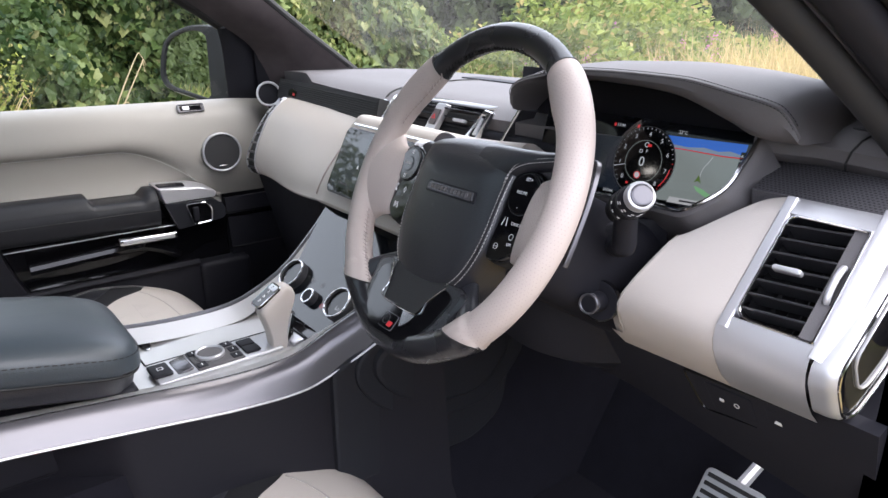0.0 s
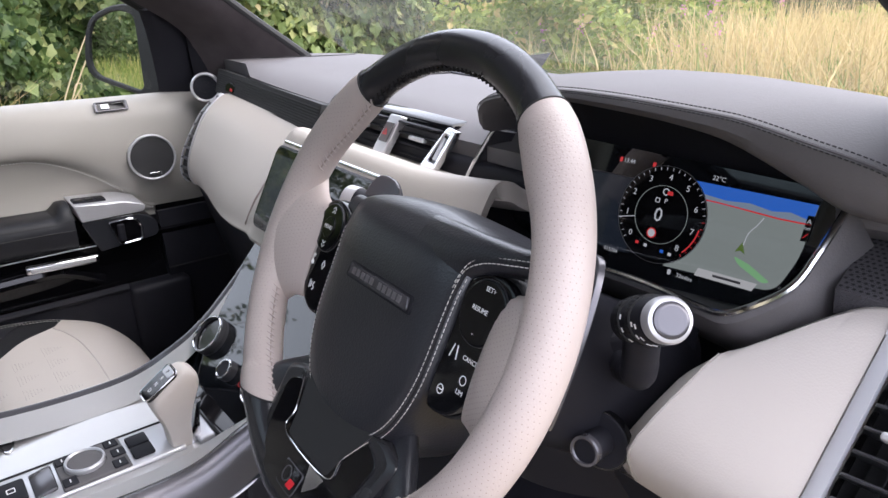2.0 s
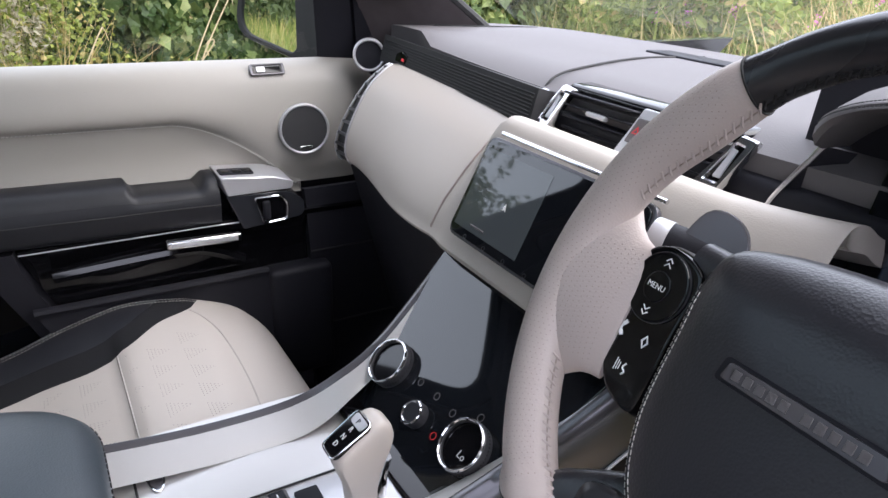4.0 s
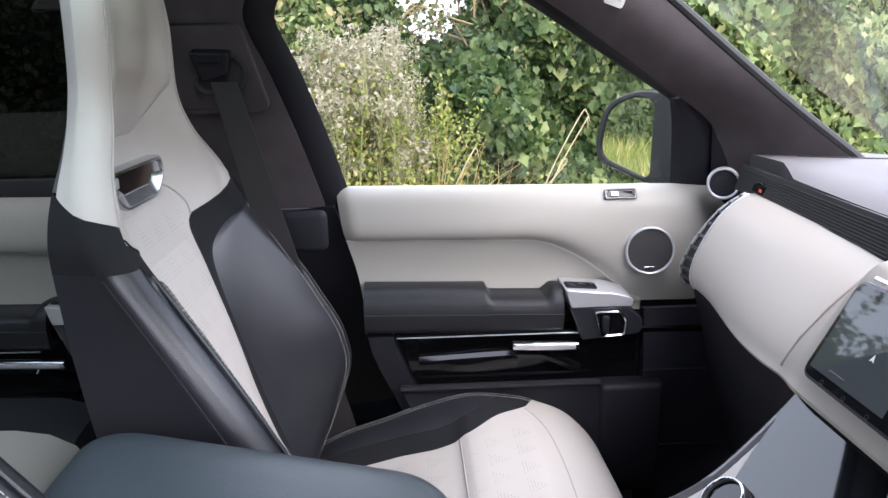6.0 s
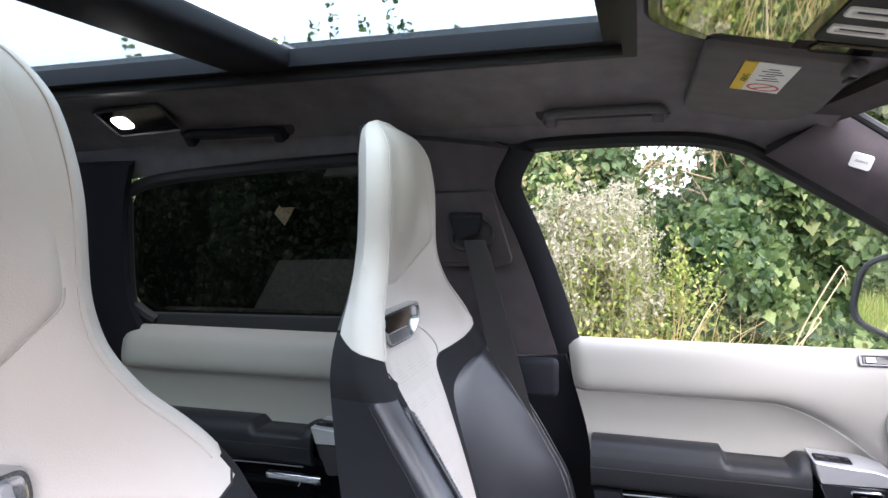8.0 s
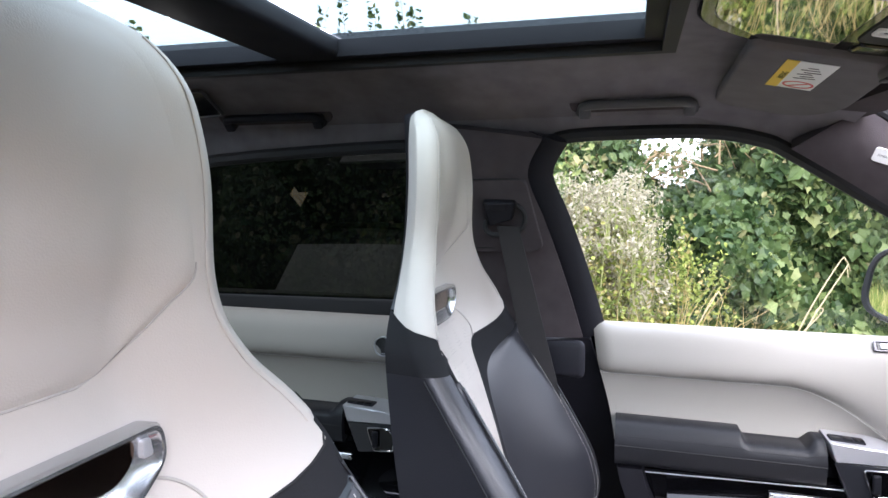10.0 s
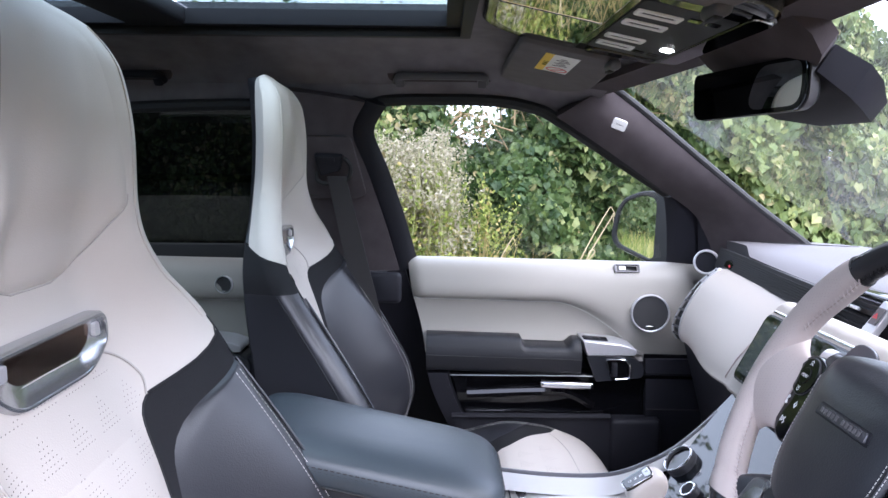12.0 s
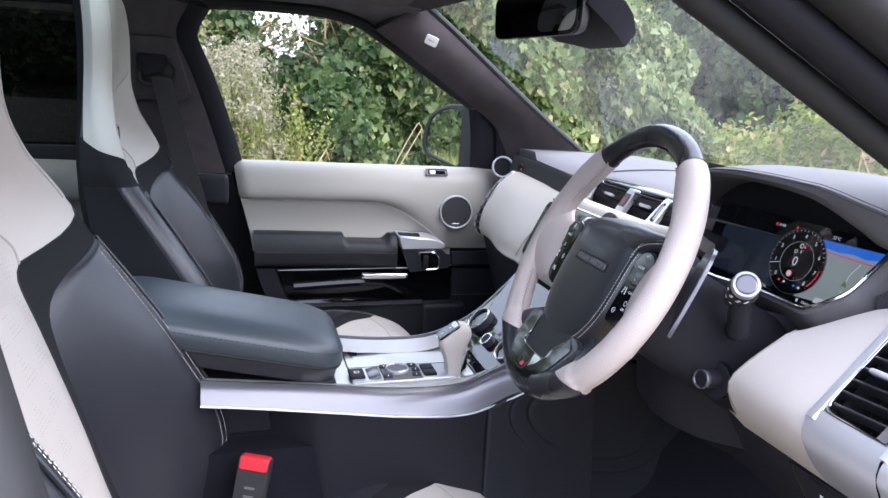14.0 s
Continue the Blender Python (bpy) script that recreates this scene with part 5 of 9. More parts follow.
part("end_pad", grid(endpad, steps(0, 1, 24), range(10), thick=0.012), M["pad"], dash, "grey leather end pad")
part("end_pad_seam", tube([Vector(endpad(0.34 + 0.02 * k, k)) + Vector((0, -0.0002, 0.0002)) for k in range(1, 8)], 0.0011, 6), M["dark_thread"], dash)
gr = facing((0.716, 0.452, 1.2185), (0.045, -0.10, 1), (0, 1, 0))
part("end_grille", plate(rounded([(-0.062, -0.036), (0.045, -0.040), (0.045, 0.050)], 0.004), gr, 0.0018, 0.0006), M["mesh"], dash, "triangular defroster grille")
bm = bmesh.new()
for i in range(26):
    x = -0.050 + 0.0038 * i
    tube([gr @ Vector((x, -0.0355, 0.0018)), gr @ Vector((x, -0.034 + 0.78 * (x + 0.054), 0.0018))], 0.0007, 5, bm=bm)
part("grille_bar", bm, M["plastic"], dash, kind="stuff")

# lower dash on the driver's side
def lower(u, v):
    x = 0.255 + 0.52 * u
    z0, z1 = 0.992, 0.893 - 0.030 * max(0, (u - 0.45) / 0.55)
    y0 = 0.283 + 0.012 * (1 - u)
    if v <= 1:
        return (x, y0 + 0.040 * v + 0.008 * v * v, z0 + (z1 - z0) * v)
    k = v - 1
    return (x, y0 + 0.048 + 0.22 * k, z1 - 0.004 * min(1, k * 8) + 0.03 * k)


part("lower_dash", grid(lower, steps(0, 1, 20), steps(0, 1, 8) + [1.03, 1.08, 1.3, 2.0], thick=-0.015), M["plastic"], dash, "black lower dash")
part("centre_core", box((0.09, 0.50, 1.02), (0.42, 0.20, 0.26), 0.01), M["plastic"], dash)
part("dash_core", box((0.02, 0.62, 1.06), (1.44, 0.26, 0.20), 0.02), M["plastic"], dash)
lm = facing((0.648, 0.3035, 0.9495), (0.0, -0.93, -0.37))
outer_o = [(-0.066, 0.022), (-0.046, -0.026), (0.066, -0.010), (0.056, 0.030)]
inner_o = [(-0.063, 0.0205), (-0.0445, -0.0240), (0.0635, -0.0085), (0.0545, 0.0280)]
sp = part("switch_panel", plate(rounded(outer_o, 0.005), lm, 0.0022, 0.001, hole=rounded(inner_o, 0.005)), M["gloss"], dash, "black switch panel")
part("panel_face", plate(rounded(inner_o, 0.005), lm, 0.0012), M["plastic"], sp)
part("dimmer_key", plate(rounded([(-0.040, 0.018), (-0.030, -0.017), (0.018, -0.010), (0.012, 0.020)], 0.003), lm, 0.0026, 0.001), M["plastic"], sp)
part("dimmer_mark", disc(lm @ Matrix.Translation((-0.004, 0.003, 0.0027)), 0.0030, 0.0003, 16, 0, 0.0022), M["ink"], sp)
part("lamp_mark", plate(rounded([(-0.003, -0.002), (0.002, -0.002), (0.002, 0.002), (-0.003, 0.002)], 0.001), lm @ Matrix.Translation((-0.020, 0.002, 0.0027)), 0.0003), M["ink"], sp)
part("tailgate_key", plate(rounded([(0.026, 0.019), (0.030, -0.007), (0.052, -0.004), (0.047, 0.022)], 0.002), lm, 0.0028, 0.001), M["plastic"], sp)
part("tailgate_mark", plate([(-0.004, -0.002), (0.004, -0.002), (0.003, 0.002), (-0.002, 0.002)], lm @ Matrix.Translation((0.039, 0.006, 0.0030)), 0.0003), M["ink"], sp)
solo("kick_panel", loft([[(0.765, y, z), (0.80, y, z), (0.80, y + 0.0, z + 0.001), (0.765, y, z + 0.001)] for y, z in ((0.3, 0.45), (0.3, 1.2))], caps=False), M["plastic"], "black footwell side panel", "kick panel", "structure")


# ---------------------------------------------------------------- steering wheel and column
WC = Vector((0.3825, 0.1416, 1.147))
WX, WY = Vector((0.99637, -0.07588, 0.03853)), Vector((0, 0.45273, 0.89165))
WZ = WX.cross(WY)
WM = Matrix(((WX.x, WY.x, WZ.x, WC.x), (WX.y, WY.y, WZ.y, WC.y), (WX.z, WY.z, WZ.z, WC.z), (0, 0, 0, 1)))
wheel = thing("steering_wheel", "steering wheel in black and ivory perforated leather with stitched black hub", "steering wheel", at=WM)


def rim_point(deg):
    """Centre line of the rim."""
    a = radians(deg)
    return Vector((0.1665 * math.cos(a), 0.1700 * math.sin(a), 0))


def rim_surface(deg, f, grow=0.0):
    """Point on the leather: f = 0 outwards, 90 degrees towards the driver, 180 to the hub. The grips swell at the thumbs."""
    e = deg % 360
    e = e if e <= 180 else e - 360
    side = e if abs(e) < 90 else math.copysign(180, e) - e
    p = rim_point(deg)
    out = p.normalized()
    grip = min(1.0, max(0.0, (56 - side) / 8)) * min(1.0, max(0.0, (side + 58) / 8))
    r = 0.0144 + 0.0022 * grip + (0.0022 if side < -45 else 0)
    inner = max(0.0, -math.cos(f))
    thumb = 0.0055 * math.exp(-(((side - 40) / 11) ** 2)) * inner
    face = 0.0012 * math.exp(-(((side - 36) / 16) ** 2)) * max(0.0, math.sin(f))
    return p + out * ((r + grow) * math.cos(f) - thumb) + Vector((0, 0, (r * 0.97 + grow + face) * math.sin(f)))


def rim_normal(deg, f):
    return (rim_point(deg).normalized() * math.cos(f) + Vector((0, 0, math.sin(f)))).normalized()


def rim_arc(a, b, n, lean_a=0.0, lean_b=0.0, grow=0.0, m=28):
    """Stretch of rim between two seams; lean: degrees by which a seam runs on towards the hub side."""
    rings = []
    for t in steps(0, 1, n):
        ring = []
        for k in range(m):
            f = 2 * math.pi * k / m
            w = math.cos(f)
            d = a + lean_a * -w + (b + lean_b * -w - a - lean_a * -w) * t
            ring.append(rim_surface(d, f, grow))
        rings.append(ring)
    return loft(rings)


part("rim_top", rim_arc(52, 128, 44), M["rim_black"], wheel, "smooth black leather top of the rim")
part("rim_bottom", rim_arc(232, 308, 44, 7, -7), M["rim_black"], wheel, "smooth black leather foot of the rim")
part("rim_grip", rim_arc(-52, 52, 76, -7, 0, 0.0004), M["ivory_rim"], wheel, "ivory perforated leather grip")
part("rim_grip", rim_arc(128, 232, 76, 0, 7, 0.0004), M["ivory_rim"], wheel, "ivory perforated leather grip")
for d, lean in ((52, 0), (128, 0), (232, 7), (308, -7)):
    part("rim_seam", tube([rim_surface(d - lean * math.cos(a), a, 0.0004) for a in steps(0, 2 * math.pi, 28)], 0.0007, 5), M["dark_thread"], wheel)
# inner seam of the rim: a fold with cross stitches
for a, b, mt in ((53, 127, "dark_thread"), (-57, -20, "ivory_rim"), (22, 52, "ivory_rim"), (128, 158, "ivory_rim"), (200, 237, "ivory_rim")):
    fold = [rim_surface(d, radians(172), 0.0002) for d in steps(a, b, 40)]
    part("rim_fold", tube(fold, 0.0006, 5), M["dark_thread"] if mt == "dark_thread" else M["seam_fold"], wheel)
    bm = bmesh.new()
    for d in steps(a, b, int(abs(b - a) / 1.9)):
        tube([rim_surface(d - 0.9, radians(160), 0.0003), rim_surface(d, radians(171), 0.0010), rim_surface(d + 0.5, radians(182), 0.0003)], [0.0007, 0.0010, 0.0007], 5, bm=bm)
    part("rim_stitching", bm, M[mt], wheel)

# perforations in the grips
bm = bmesh.new()
for a0, a1 in ((-46, 47), (133, 226)):
    for i in range(84):
        d = a0 + (a1 - a0) * i / 83
        for j in range(12):
            f = radians(10 + 11.5 * j + (5.75 if i % 2 else 0))
            nrm = rim_normal(d, f)
            c = rim_surface(d, f, 0.00055)
            q = nrm.to_track_quat("Z", "Y").to_matrix()
            vs = [bm.verts.new(c + q @ Vector((0.00036 * math.cos(k * math.pi / 3), 0.00036 * math.sin(k * math.pi / 3), 0))) for k in range(6)]
            bm.faces.new(vs)
M["pin_hole"] = shader("pin_hole", (0.30, 0.25, 0.23), 0.9)
part("perforation", bm, M["pin_hole"], wheel, kind="stuff", smooth=False)

# spokes at the sides: ivory leather runs on from the grip into the switch pods
SPOKE = [(0.1625, 0.068, -0.006, 0.0152), (0.157, 0.068, -0.006, 0.0137), (0.151, 0.063, -0.007, 0.0117), (0.145, 0.056, -0.008, 0.0097), (0.139, 0.050, -0.009, 0.0074), (0.132, 0.045, -0.009, 0.0046), (0.125, 0.0425, -0.009, 0.0010), (0.116, 0.041, -0.009, -0.0060)]


def spoke_at(x, y):
    """Height of the spoke's leather towards the driver."""
    h, c, top = (lerp_table([(q[0], q[i]) for q in SPOKE[::-1]], x) for i in (1, 2, 3))
    return -0.012 + (top + 0.012) * math.sqrt(max(0.0, 1 - ((y - c) / h) ** 2))


pins = bmesh.new()
for i in range(11):
    for j in range(24):
        x, y = 0.124 + 0.0032 * i, -0.046 + 0.0033 * j + (0.0016 if i % 2 else 0)
        for s in (-1, 1):
            q = Vector((s * x, y, spoke_at(x, y) + 0.0003))
            if abs(y + 0.009) < 0.036 and rim_point(math.degrees(math.atan2(y, x))).length - math.hypot(x, y) > 0.009:
                pins.faces.new([pins.verts.new(q + Vector((0.00036 * math.cos(k * math.pi / 3), 0.00036 * math.sin(k * math.pi / 3), 0.00012 * math.cos(k * math.pi / 3) * s))) for k in range(6)])
part("spoke_perforation", pins, M["pin_hole"], wheel, kind="stuff", smooth=False)
for s in (-1, 1):
    rings = []
    for x, h, c, top in SPOKE:
        ring = []
        for k in range(32):
            a = 2 * math.pi * k / 32
            ring.append(Vector((s * x, c + h * math.cos(a), -0.012 + (top + 0.012 if math.sin(a) > 0 else 0.006) * math.sin(a))))
        rings.append(ring)
    part("spoke", loft(rings), M["ivory_rim"], wheel, "ivory leather spoke")
    rings = []
    for x, y, h, z, th in ((0.020, 0.028, 0.030, -0.0150, 0.0120), (0.042, 0.031, 0.028, -0.0142, 0.0120), (0.062, 0.037, 0.022, -0.0132, 0.0112), (0.080, 0.0435, 0.015, -0.0126, 0.0105), (0.096, 0.0475, 0.0115, -0.0128, 0.0100), (0.112, 0.050, 0.0095, -0.0132, 0.0100), (0.136, 0.054, 0.008, -0.014, 0.0100)):
        rings.append([Vector((s * x, y - (0.010 * min(1.0, x / 0.06) if s < 0 else 0) + h * math.cos(a), z - (0.008 * min(1.0, x / 0.08) if s < 0 else 0) + th * math.sin(a))) for a in [2 * math.pi * k / 20 for k in range(20)]])
    part("shoulder", loft(rings if s > 0 else rings[:5]), M["black"], wheel, "black leather shoulder over the switches")
    for lift in (0.0, 0.0036) if s > 0 else ():
        part("shoulder_stitching", stitches(smooth_line([(s * 0.0745, 0.020 + lift, -0.0030), (s * 0.081, 0.034 + lift, -0.0028), (s * 0.094, 0.0420 + lift, -0.0034), (s * 0.112, 0.0465 + lift, -0.0034), (s * 0.134, 0.0510 + lift, -0.0042)], 6), 0.0026, 0.0012, 0.00033), M["thread"], wheel)

# hub
hub_o = [(-0.080, 0.044), (-0.060, 0.058), (0.0, 0.064), (0.060, 0.058), (0.080, 0.044), (0.080, 0.0), (0.077, -0.052), (0.061, -0.090), (0.032, -0.112), (0.0, -0.117), (-0.032, -0.112), (-0.061, -0.090), (-0.077, -0.052), (-0.080, 0.0)]
hub_line = smooth_line([(x, y, 0) for x, y in hub_o], 5, True)


def hub_ring(k, dz):
    out = []
    for p in hub_line:
        y = p.y * k + (1 - k) * -0.010
        out.append(Vector((p.x * k, y, dz - 0.16 * max(0, y - 0.020) - 0.6 * max(0, y - 0.046))))
    return out


part("hub", loft([hub_ring(k, z) for k, z in ((1.02, -0.075), (1.05, -0.040), (1.03, -0.020), (1.0, -0.010), (0.975, -0.0060), (0.94, -0.0040), (0.80, -0.0008), (0.55, 0.0010), (0.25, 0.0015))]), M["black"], wheel, "black leather airbag hub")
part("hub_fold", tube([p for p in hub_ring(0.957, -0.0046) if p.y < 0.036], 0.0006, 5), M["rubber"], wheel)
for k, z in ((0.978, -0.0058), (0.935, -0.0032)):
    line = [p for p in hub_ring(k, z) if p.y < 0.034]
    i = max(range(len(line)), key=lambda n: (line[n] - line[n - 1]).length)
    line = line[i:] + line[:i]
    part("hub_stitching", stitches(line, 0.0026, 0.0012, 0.00033), M["thread"], wheel)
part("badge_recess", plate(rounded([(-0.046, -0.0065), (0.046, -0.0065), (0.044, 0.0065), (-0.044, 0.0065)], 0.003), Matrix.Translation((0.003, -0.003, -0.002)), 0.0036, 0.0008), M["plastic"], wheel)
part("hub_badge", plate(rounded([(-0.042, -0.0045), (0.042, -0.0045), (0.040, 0.0045), (-0.040, 0.0045)], 0.002), Matrix.Translation((0.003, -0.003, 0.0008)), 0.0022, 0.0008), M["silver"], wheel, "silver bar badge")
bm = bmesh.new()
for k in range(10):
    x = -0.0315 + 0.0066 * k + (0.005 if k > 4 else 0)
    rbox(bm, (x + 0.001, -0.003, 0.0031), (0.0044, 0.0050, 0.0008), 0.0002, 1)
part("badge_letter_bars", bm, M["pad"], wheel)
crease = smooth_line([(-0.058, -0.030, -0.0012), (-0.055, -0.055, -0.0020), (-0.040, -0.072, -0.0022), (0.0, -0.080, -0.0018), (0.040, -0.072, -0.0022), (0.055, -0.055, -0.0020), (0.058, -0.030, -0.0012)], 6)
part("hub_crease", tube(crease, 0.0009, 5), M["black"], wheel)

# switch pods beside the hub
for s in (-1, 1):
    o = [(s * x, y) for x, y in ((0.081, 0.026), (0.090, 0.035), (0.108, 0.0385), (0.123, 0.033), (0.128, 0.018), (0.1245, -0.002), (0.1235, -0.022), (0.118, -0.038), (0.106, -0.051), (0.088, -0.055), (0.0815, -0.047), (0.0815, 0.0))]
    line = smooth_line([(x, y, 0) for x, y in o], 4, True)
    part("pod_edge", plate([(p.x * 1.0 + s * 0.0015, p.y * 1.03) for p in line], Matrix.Translation((0, 0, -0.040)), 0.026, 0.002), M["rubber"], wheel)
    pd = part("switch_pod", plate([(p.x, p.y) for p in line], Matrix.Translation((0, 0, -0.034)), 0.026, 0.002), M["gloss"], wheel, "gloss black switch pod")
    kx = s * 0.1045
    part("pod_key", disc(Matrix.Translation((kx, 0.0145, -0.0084)), 0.0205, 0.0026, 36, 0.001), M["gloss"], pd)
    part("pod_key_ring", disc(Matrix.Translation((kx, 0.0145, -0.0084)), 0.0209, 0.0016, 40, 0.0, 0.0202), M["vane"], pd)
    zt, zl = -0.0056, -0.0078
    if s < 0:
        part("menu_key", disc(Matrix.Translation((kx, 0.0145, -0.0060)), 0.0092, 0.0010, 32, 0.0006), M["gloss"], pd)
        lettering("marking", "MENU", Matrix.Translation((kx, 0.0145, -0.0048)), 0.0048, M["ink"], pd)
        for dy in (0.0135, -0.0135):
            g = 1 if dy > 0 else -1
            for q in (-0.0014, 0.0016):
                part("chevron", tube([Vector((kx - 0.0024, 0.0145 + dy + q * g, zt)), Vector((kx, 0.0145 + dy + (q + 0.0022) * g, zt)), Vector((kx + 0.0024, 0.0145 + dy + q * g, zt))], 0.0004, 5), M["ink"], pd)
        part("phone_mark", tube(smooth_line([(-0.1135, -0.011, zl), (-0.1158, -0.0155, zl), (-0.1135, -0.020, zl)], 4), [0.0013] * 3 + [0.0007] * 3 + [0.0013] * 3, 6), M["ink"], pd)
        part("diamond_mark", plate([(-0.0028, 0), (0, -0.0042), (0.0028, 0), (0, 0.0042)], Matrix.Translation((-0.0960, -0.016, zl - 0.0002)), 0.0003, hole=[(-0.0016, 0), (0, -0.0028), (0.0016, 0), (0, 0.0028)]), M["ink"], pd)
        for k in range(3):
            part("voice_mark", tube([Vector((-0.104 - 0.0016 * k, -0.0375 - 0.0007 * k, zl)), Vector((-0.104 - 0.0016 * k, -0.0330 + 0.0007 * k, zl))], 0.0003, 5), M["ink"], pd)
        part("voice_mark", tube(smooth_line([(-0.1000, -0.0320, zl), (-0.1015, -0.0350, zl), (-0.0992, -0.0368, zl), (-0.1005, -0.0390, zl)], 3), 0.0006, 5), M["ink"], pd)
    else:
        lettering("marking", "SET+", Matrix.Translation((0.1060, 0.0290, zt)), 0.0044, M["ink"], pd)
        lettering("marking", "RESUME", Matrix.Translation((0.1025, 0.0155, zt)), 0.0042, M["ink"], pd)
        lettering("marking", "-", Matrix.Translation((0.1035, 0.0010, zt)), 0.006, M["ink"], pd)
        lettering("marking", "CANCEL", Matrix.Translation((0.1090, -0.0150, zl)), 0.0042, M["ink"], pd)
        lettering("marking", "LIM", Matrix.Translation((0.1085, -0.0350, zl)), 0.0044, M["ink"], pd)
        for q in (-1, 1):
            part("lane_mark", tube([Vector((0.0920 + q * 0.0034, -0.0190, zl)), Vector((0.0920 + q * 0.0016, -0.0105, zl))], 0.0004, 5), M["ink"], pd)
        part("limit_mark", disc(Matrix.Translation((0.1080, -0.0275, zl - 0.0002)), 0.0031, 0.0003, 20, 0, 0.0026), M["ink"], pd)
        part("wheel_mark", disc(Matrix.Translation((0.0915, -0.0400, zl - 0.0002)), 0.0031, 0.0003, 20, 0, 0.0026), M["ink"], pd)
        part("wheel_mark", box((0.0915, -0.0400, zl), (0.0045, 0.0006, 0.0004), 0, 1), M["ink"], pd)

# foot spoke: black leather yoke with a sunk gloss panel, a bright strip and a badge
for s in (-1, 1):
    yoke = smooth_line([(s * 0.056, -0.094, -0.024), (s * 0.078, -0.106, -0.014), (s * 0.096, -0.118, -0.005), (s * 0.106, -0.130, 0.000)], 5)
    part("foot_strut", tube(yoke, [0.018 - 0.0003 * k for k in range(16)], 18, flat=0.55, up=(0, 0, 1)), M["black"], wheel, "black leather yoke arm")
FT = Matrix.Translation((0, -0.148, 0.0100)) @ Matrix.Rotation(radians(-15), 4, "X")
o = rounded([(-0.088, 0.052), (-0.070, 0.060), (0.070, 0.060), (0.088, 0.052), (0.074, 0.000), (0.040, -0.028), (-0.040, -0.028), (-0.074, 0.000)], [0.014, 0.014, 0.014, 0.014, 0.03, 0.03, 0.03, 0.03])
part("foot_yoke", plate(o, FT @ Matrix.Translation((0, 0, -0.020)), 0.021, 0.007), M["rim_black"], wheel, "smooth black leather foot of the hub")
o = rounded([(-0.072, 0.044), (-0.052, 0.052), (-0.038, 0.030), (-0.034, 0.013), (0.034, 0.013), (0.038, 0.030), (0.052, 0.052), (0.072, 0.044), (0.060, 0.002), (0.034, -0.021), (-0.034, -0.021), (-0.060, 0.002)], [0.008, 0.008, 0.008, 0.006, 0.006, 0.008, 0.008, 0.008, 0.022, 0.02, 0.02, 0.022])
part("foot_panel", plate(o, FT @ Matrix.Translation((0, 0, -0.001)), 0.0030, 0.001), M["gloss"], wheel, "gloss black foot panel")
part("foot_recess", plate(rounded([(-0.052, 0.058), (-0.037, 0.030), (-0.033, 0.0135), (0.033, 0.0135), (0.037, 0.030), (0.052, 0.058)], 0.005), FT @ Matrix.Translation((0, 0, -0.002)), 0.0032), M["rubber"], wheel)
strip_line = smooth_line([FT @ Vector(q) for q in ((-0.052, 0.052, 0.0022), (-0.0385, 0.030, 0.0026), (-0.034, 0.0135, 0.0026), (0.034, 0.0135, 0.0026), (0.0385, 0.030, 0.0026), (0.052, 0.052, 0.0022))], 5)
part("foot_trim", tube(strip_line, 0.0006, 6), M["chrome"], wheel, "bright U-shaped trim")
# chrome wedge laid on the gloss panel as a painted gleam
part("foot_shine", plate([(0.012, 0.0115), (0.034, 0.0115), (0.031, 0.004), (0.020, -0.006)], FT @ Matrix.Translation((0, 0, 0.0020)), 0.0006), M["chrome"], wheel, "painted gleam, a bright wedge beside the badge")
bt = FT @ Matrix.Translation((0.000, -0.006, 0.0018))
sb = part("foot_badge", plate(rounded([(-0.013, -0.009), (0.013, -0.009), (0.014, 0.009), (-0.014, 0.009)], 0.003), bt, 0.0012, 0.0004), M["silver"], wheel, "small framed badge")
part("badge_field", plate(rounded([(-0.0123, -0.0083), (0.0123, -0.0083), (0.0133, 0.0083), (-0.0133, 0.0083)], 0.003), bt @ Matrix.Translation((0, 0, 0.0010)), 0.0004), M["gloss"], sb)
part("badge_ring", disc(bt @ Matrix.Translation((-0.0040, 0.001, 0.0013)), 0.0058, 0.0004, 24, 0, 0.0048), M["silver"], sb)
part("badge_red", plate(rounded([(-0.0028, -0.0045), (0.0048, -0.0045), (0.0062, 0.0015), (-0.0014, 0.0015)], 0.001), bt @ Matrix.Translation((0.0040, -0.001, 0.0014)), 0.0004), M["red"], sb)
for s in (-1, 1):
    # paddle behind the rim: a thin upright blade, edge on to the driver
    o = smooth_line([(s * 0.104, 0.030, 0), (s * 0.106, 0.058, 0), (s * 0.120, 0.070, 0), (s * 0.138, 0.066, 0), (s * 0.147, 0.034, 0), (s * 0.150, 0.0, 0), (s * 0.149, -0.036, 0), (s * 0.138, -0.022, 0), (s * 0.118, -0.008, 0)], 5, True)
    part("shift_paddle", plate([(q.x, q.y) for q in o], Matrix.Translation((0, 0, -0.054)) @ Matrix.Translation((s * 0.14, 0, 0)) @ Matrix.Rotation(s * -0.38, 4, "Y") @ Matrix.Translation((s * -0.14, 0, 0)), 0.0045, 0.0015), M["silver"], wheel, "satin silver shift paddle")

# column shroud with ignition knob and stalks
col = thing("steering_column", "black steering column shroud with round ignition knob", "steering column")
shape = rounded([(-0.075, -0.07), (0.085, -0.07), (0.10, 0.02), (0.06, 0.075), (-0.06, 0.075), (-0.085, 0.02)], 0.03, 5)
rings = []
for z, k, dy in ((-0.045, 0.95, 0.0), (-0.06, 1.0, 0.0), (-0.13, 1.05, -0.004), (-0.24, 1.1, -0.01)):
    rings.append([WM @ Vector((p.x * k + 0.01, min(p.y, 0.046) * k + dy, z)) for p in shape])
part("shroud", loft(rings), M["plastic"], col, "black plastic shroud")


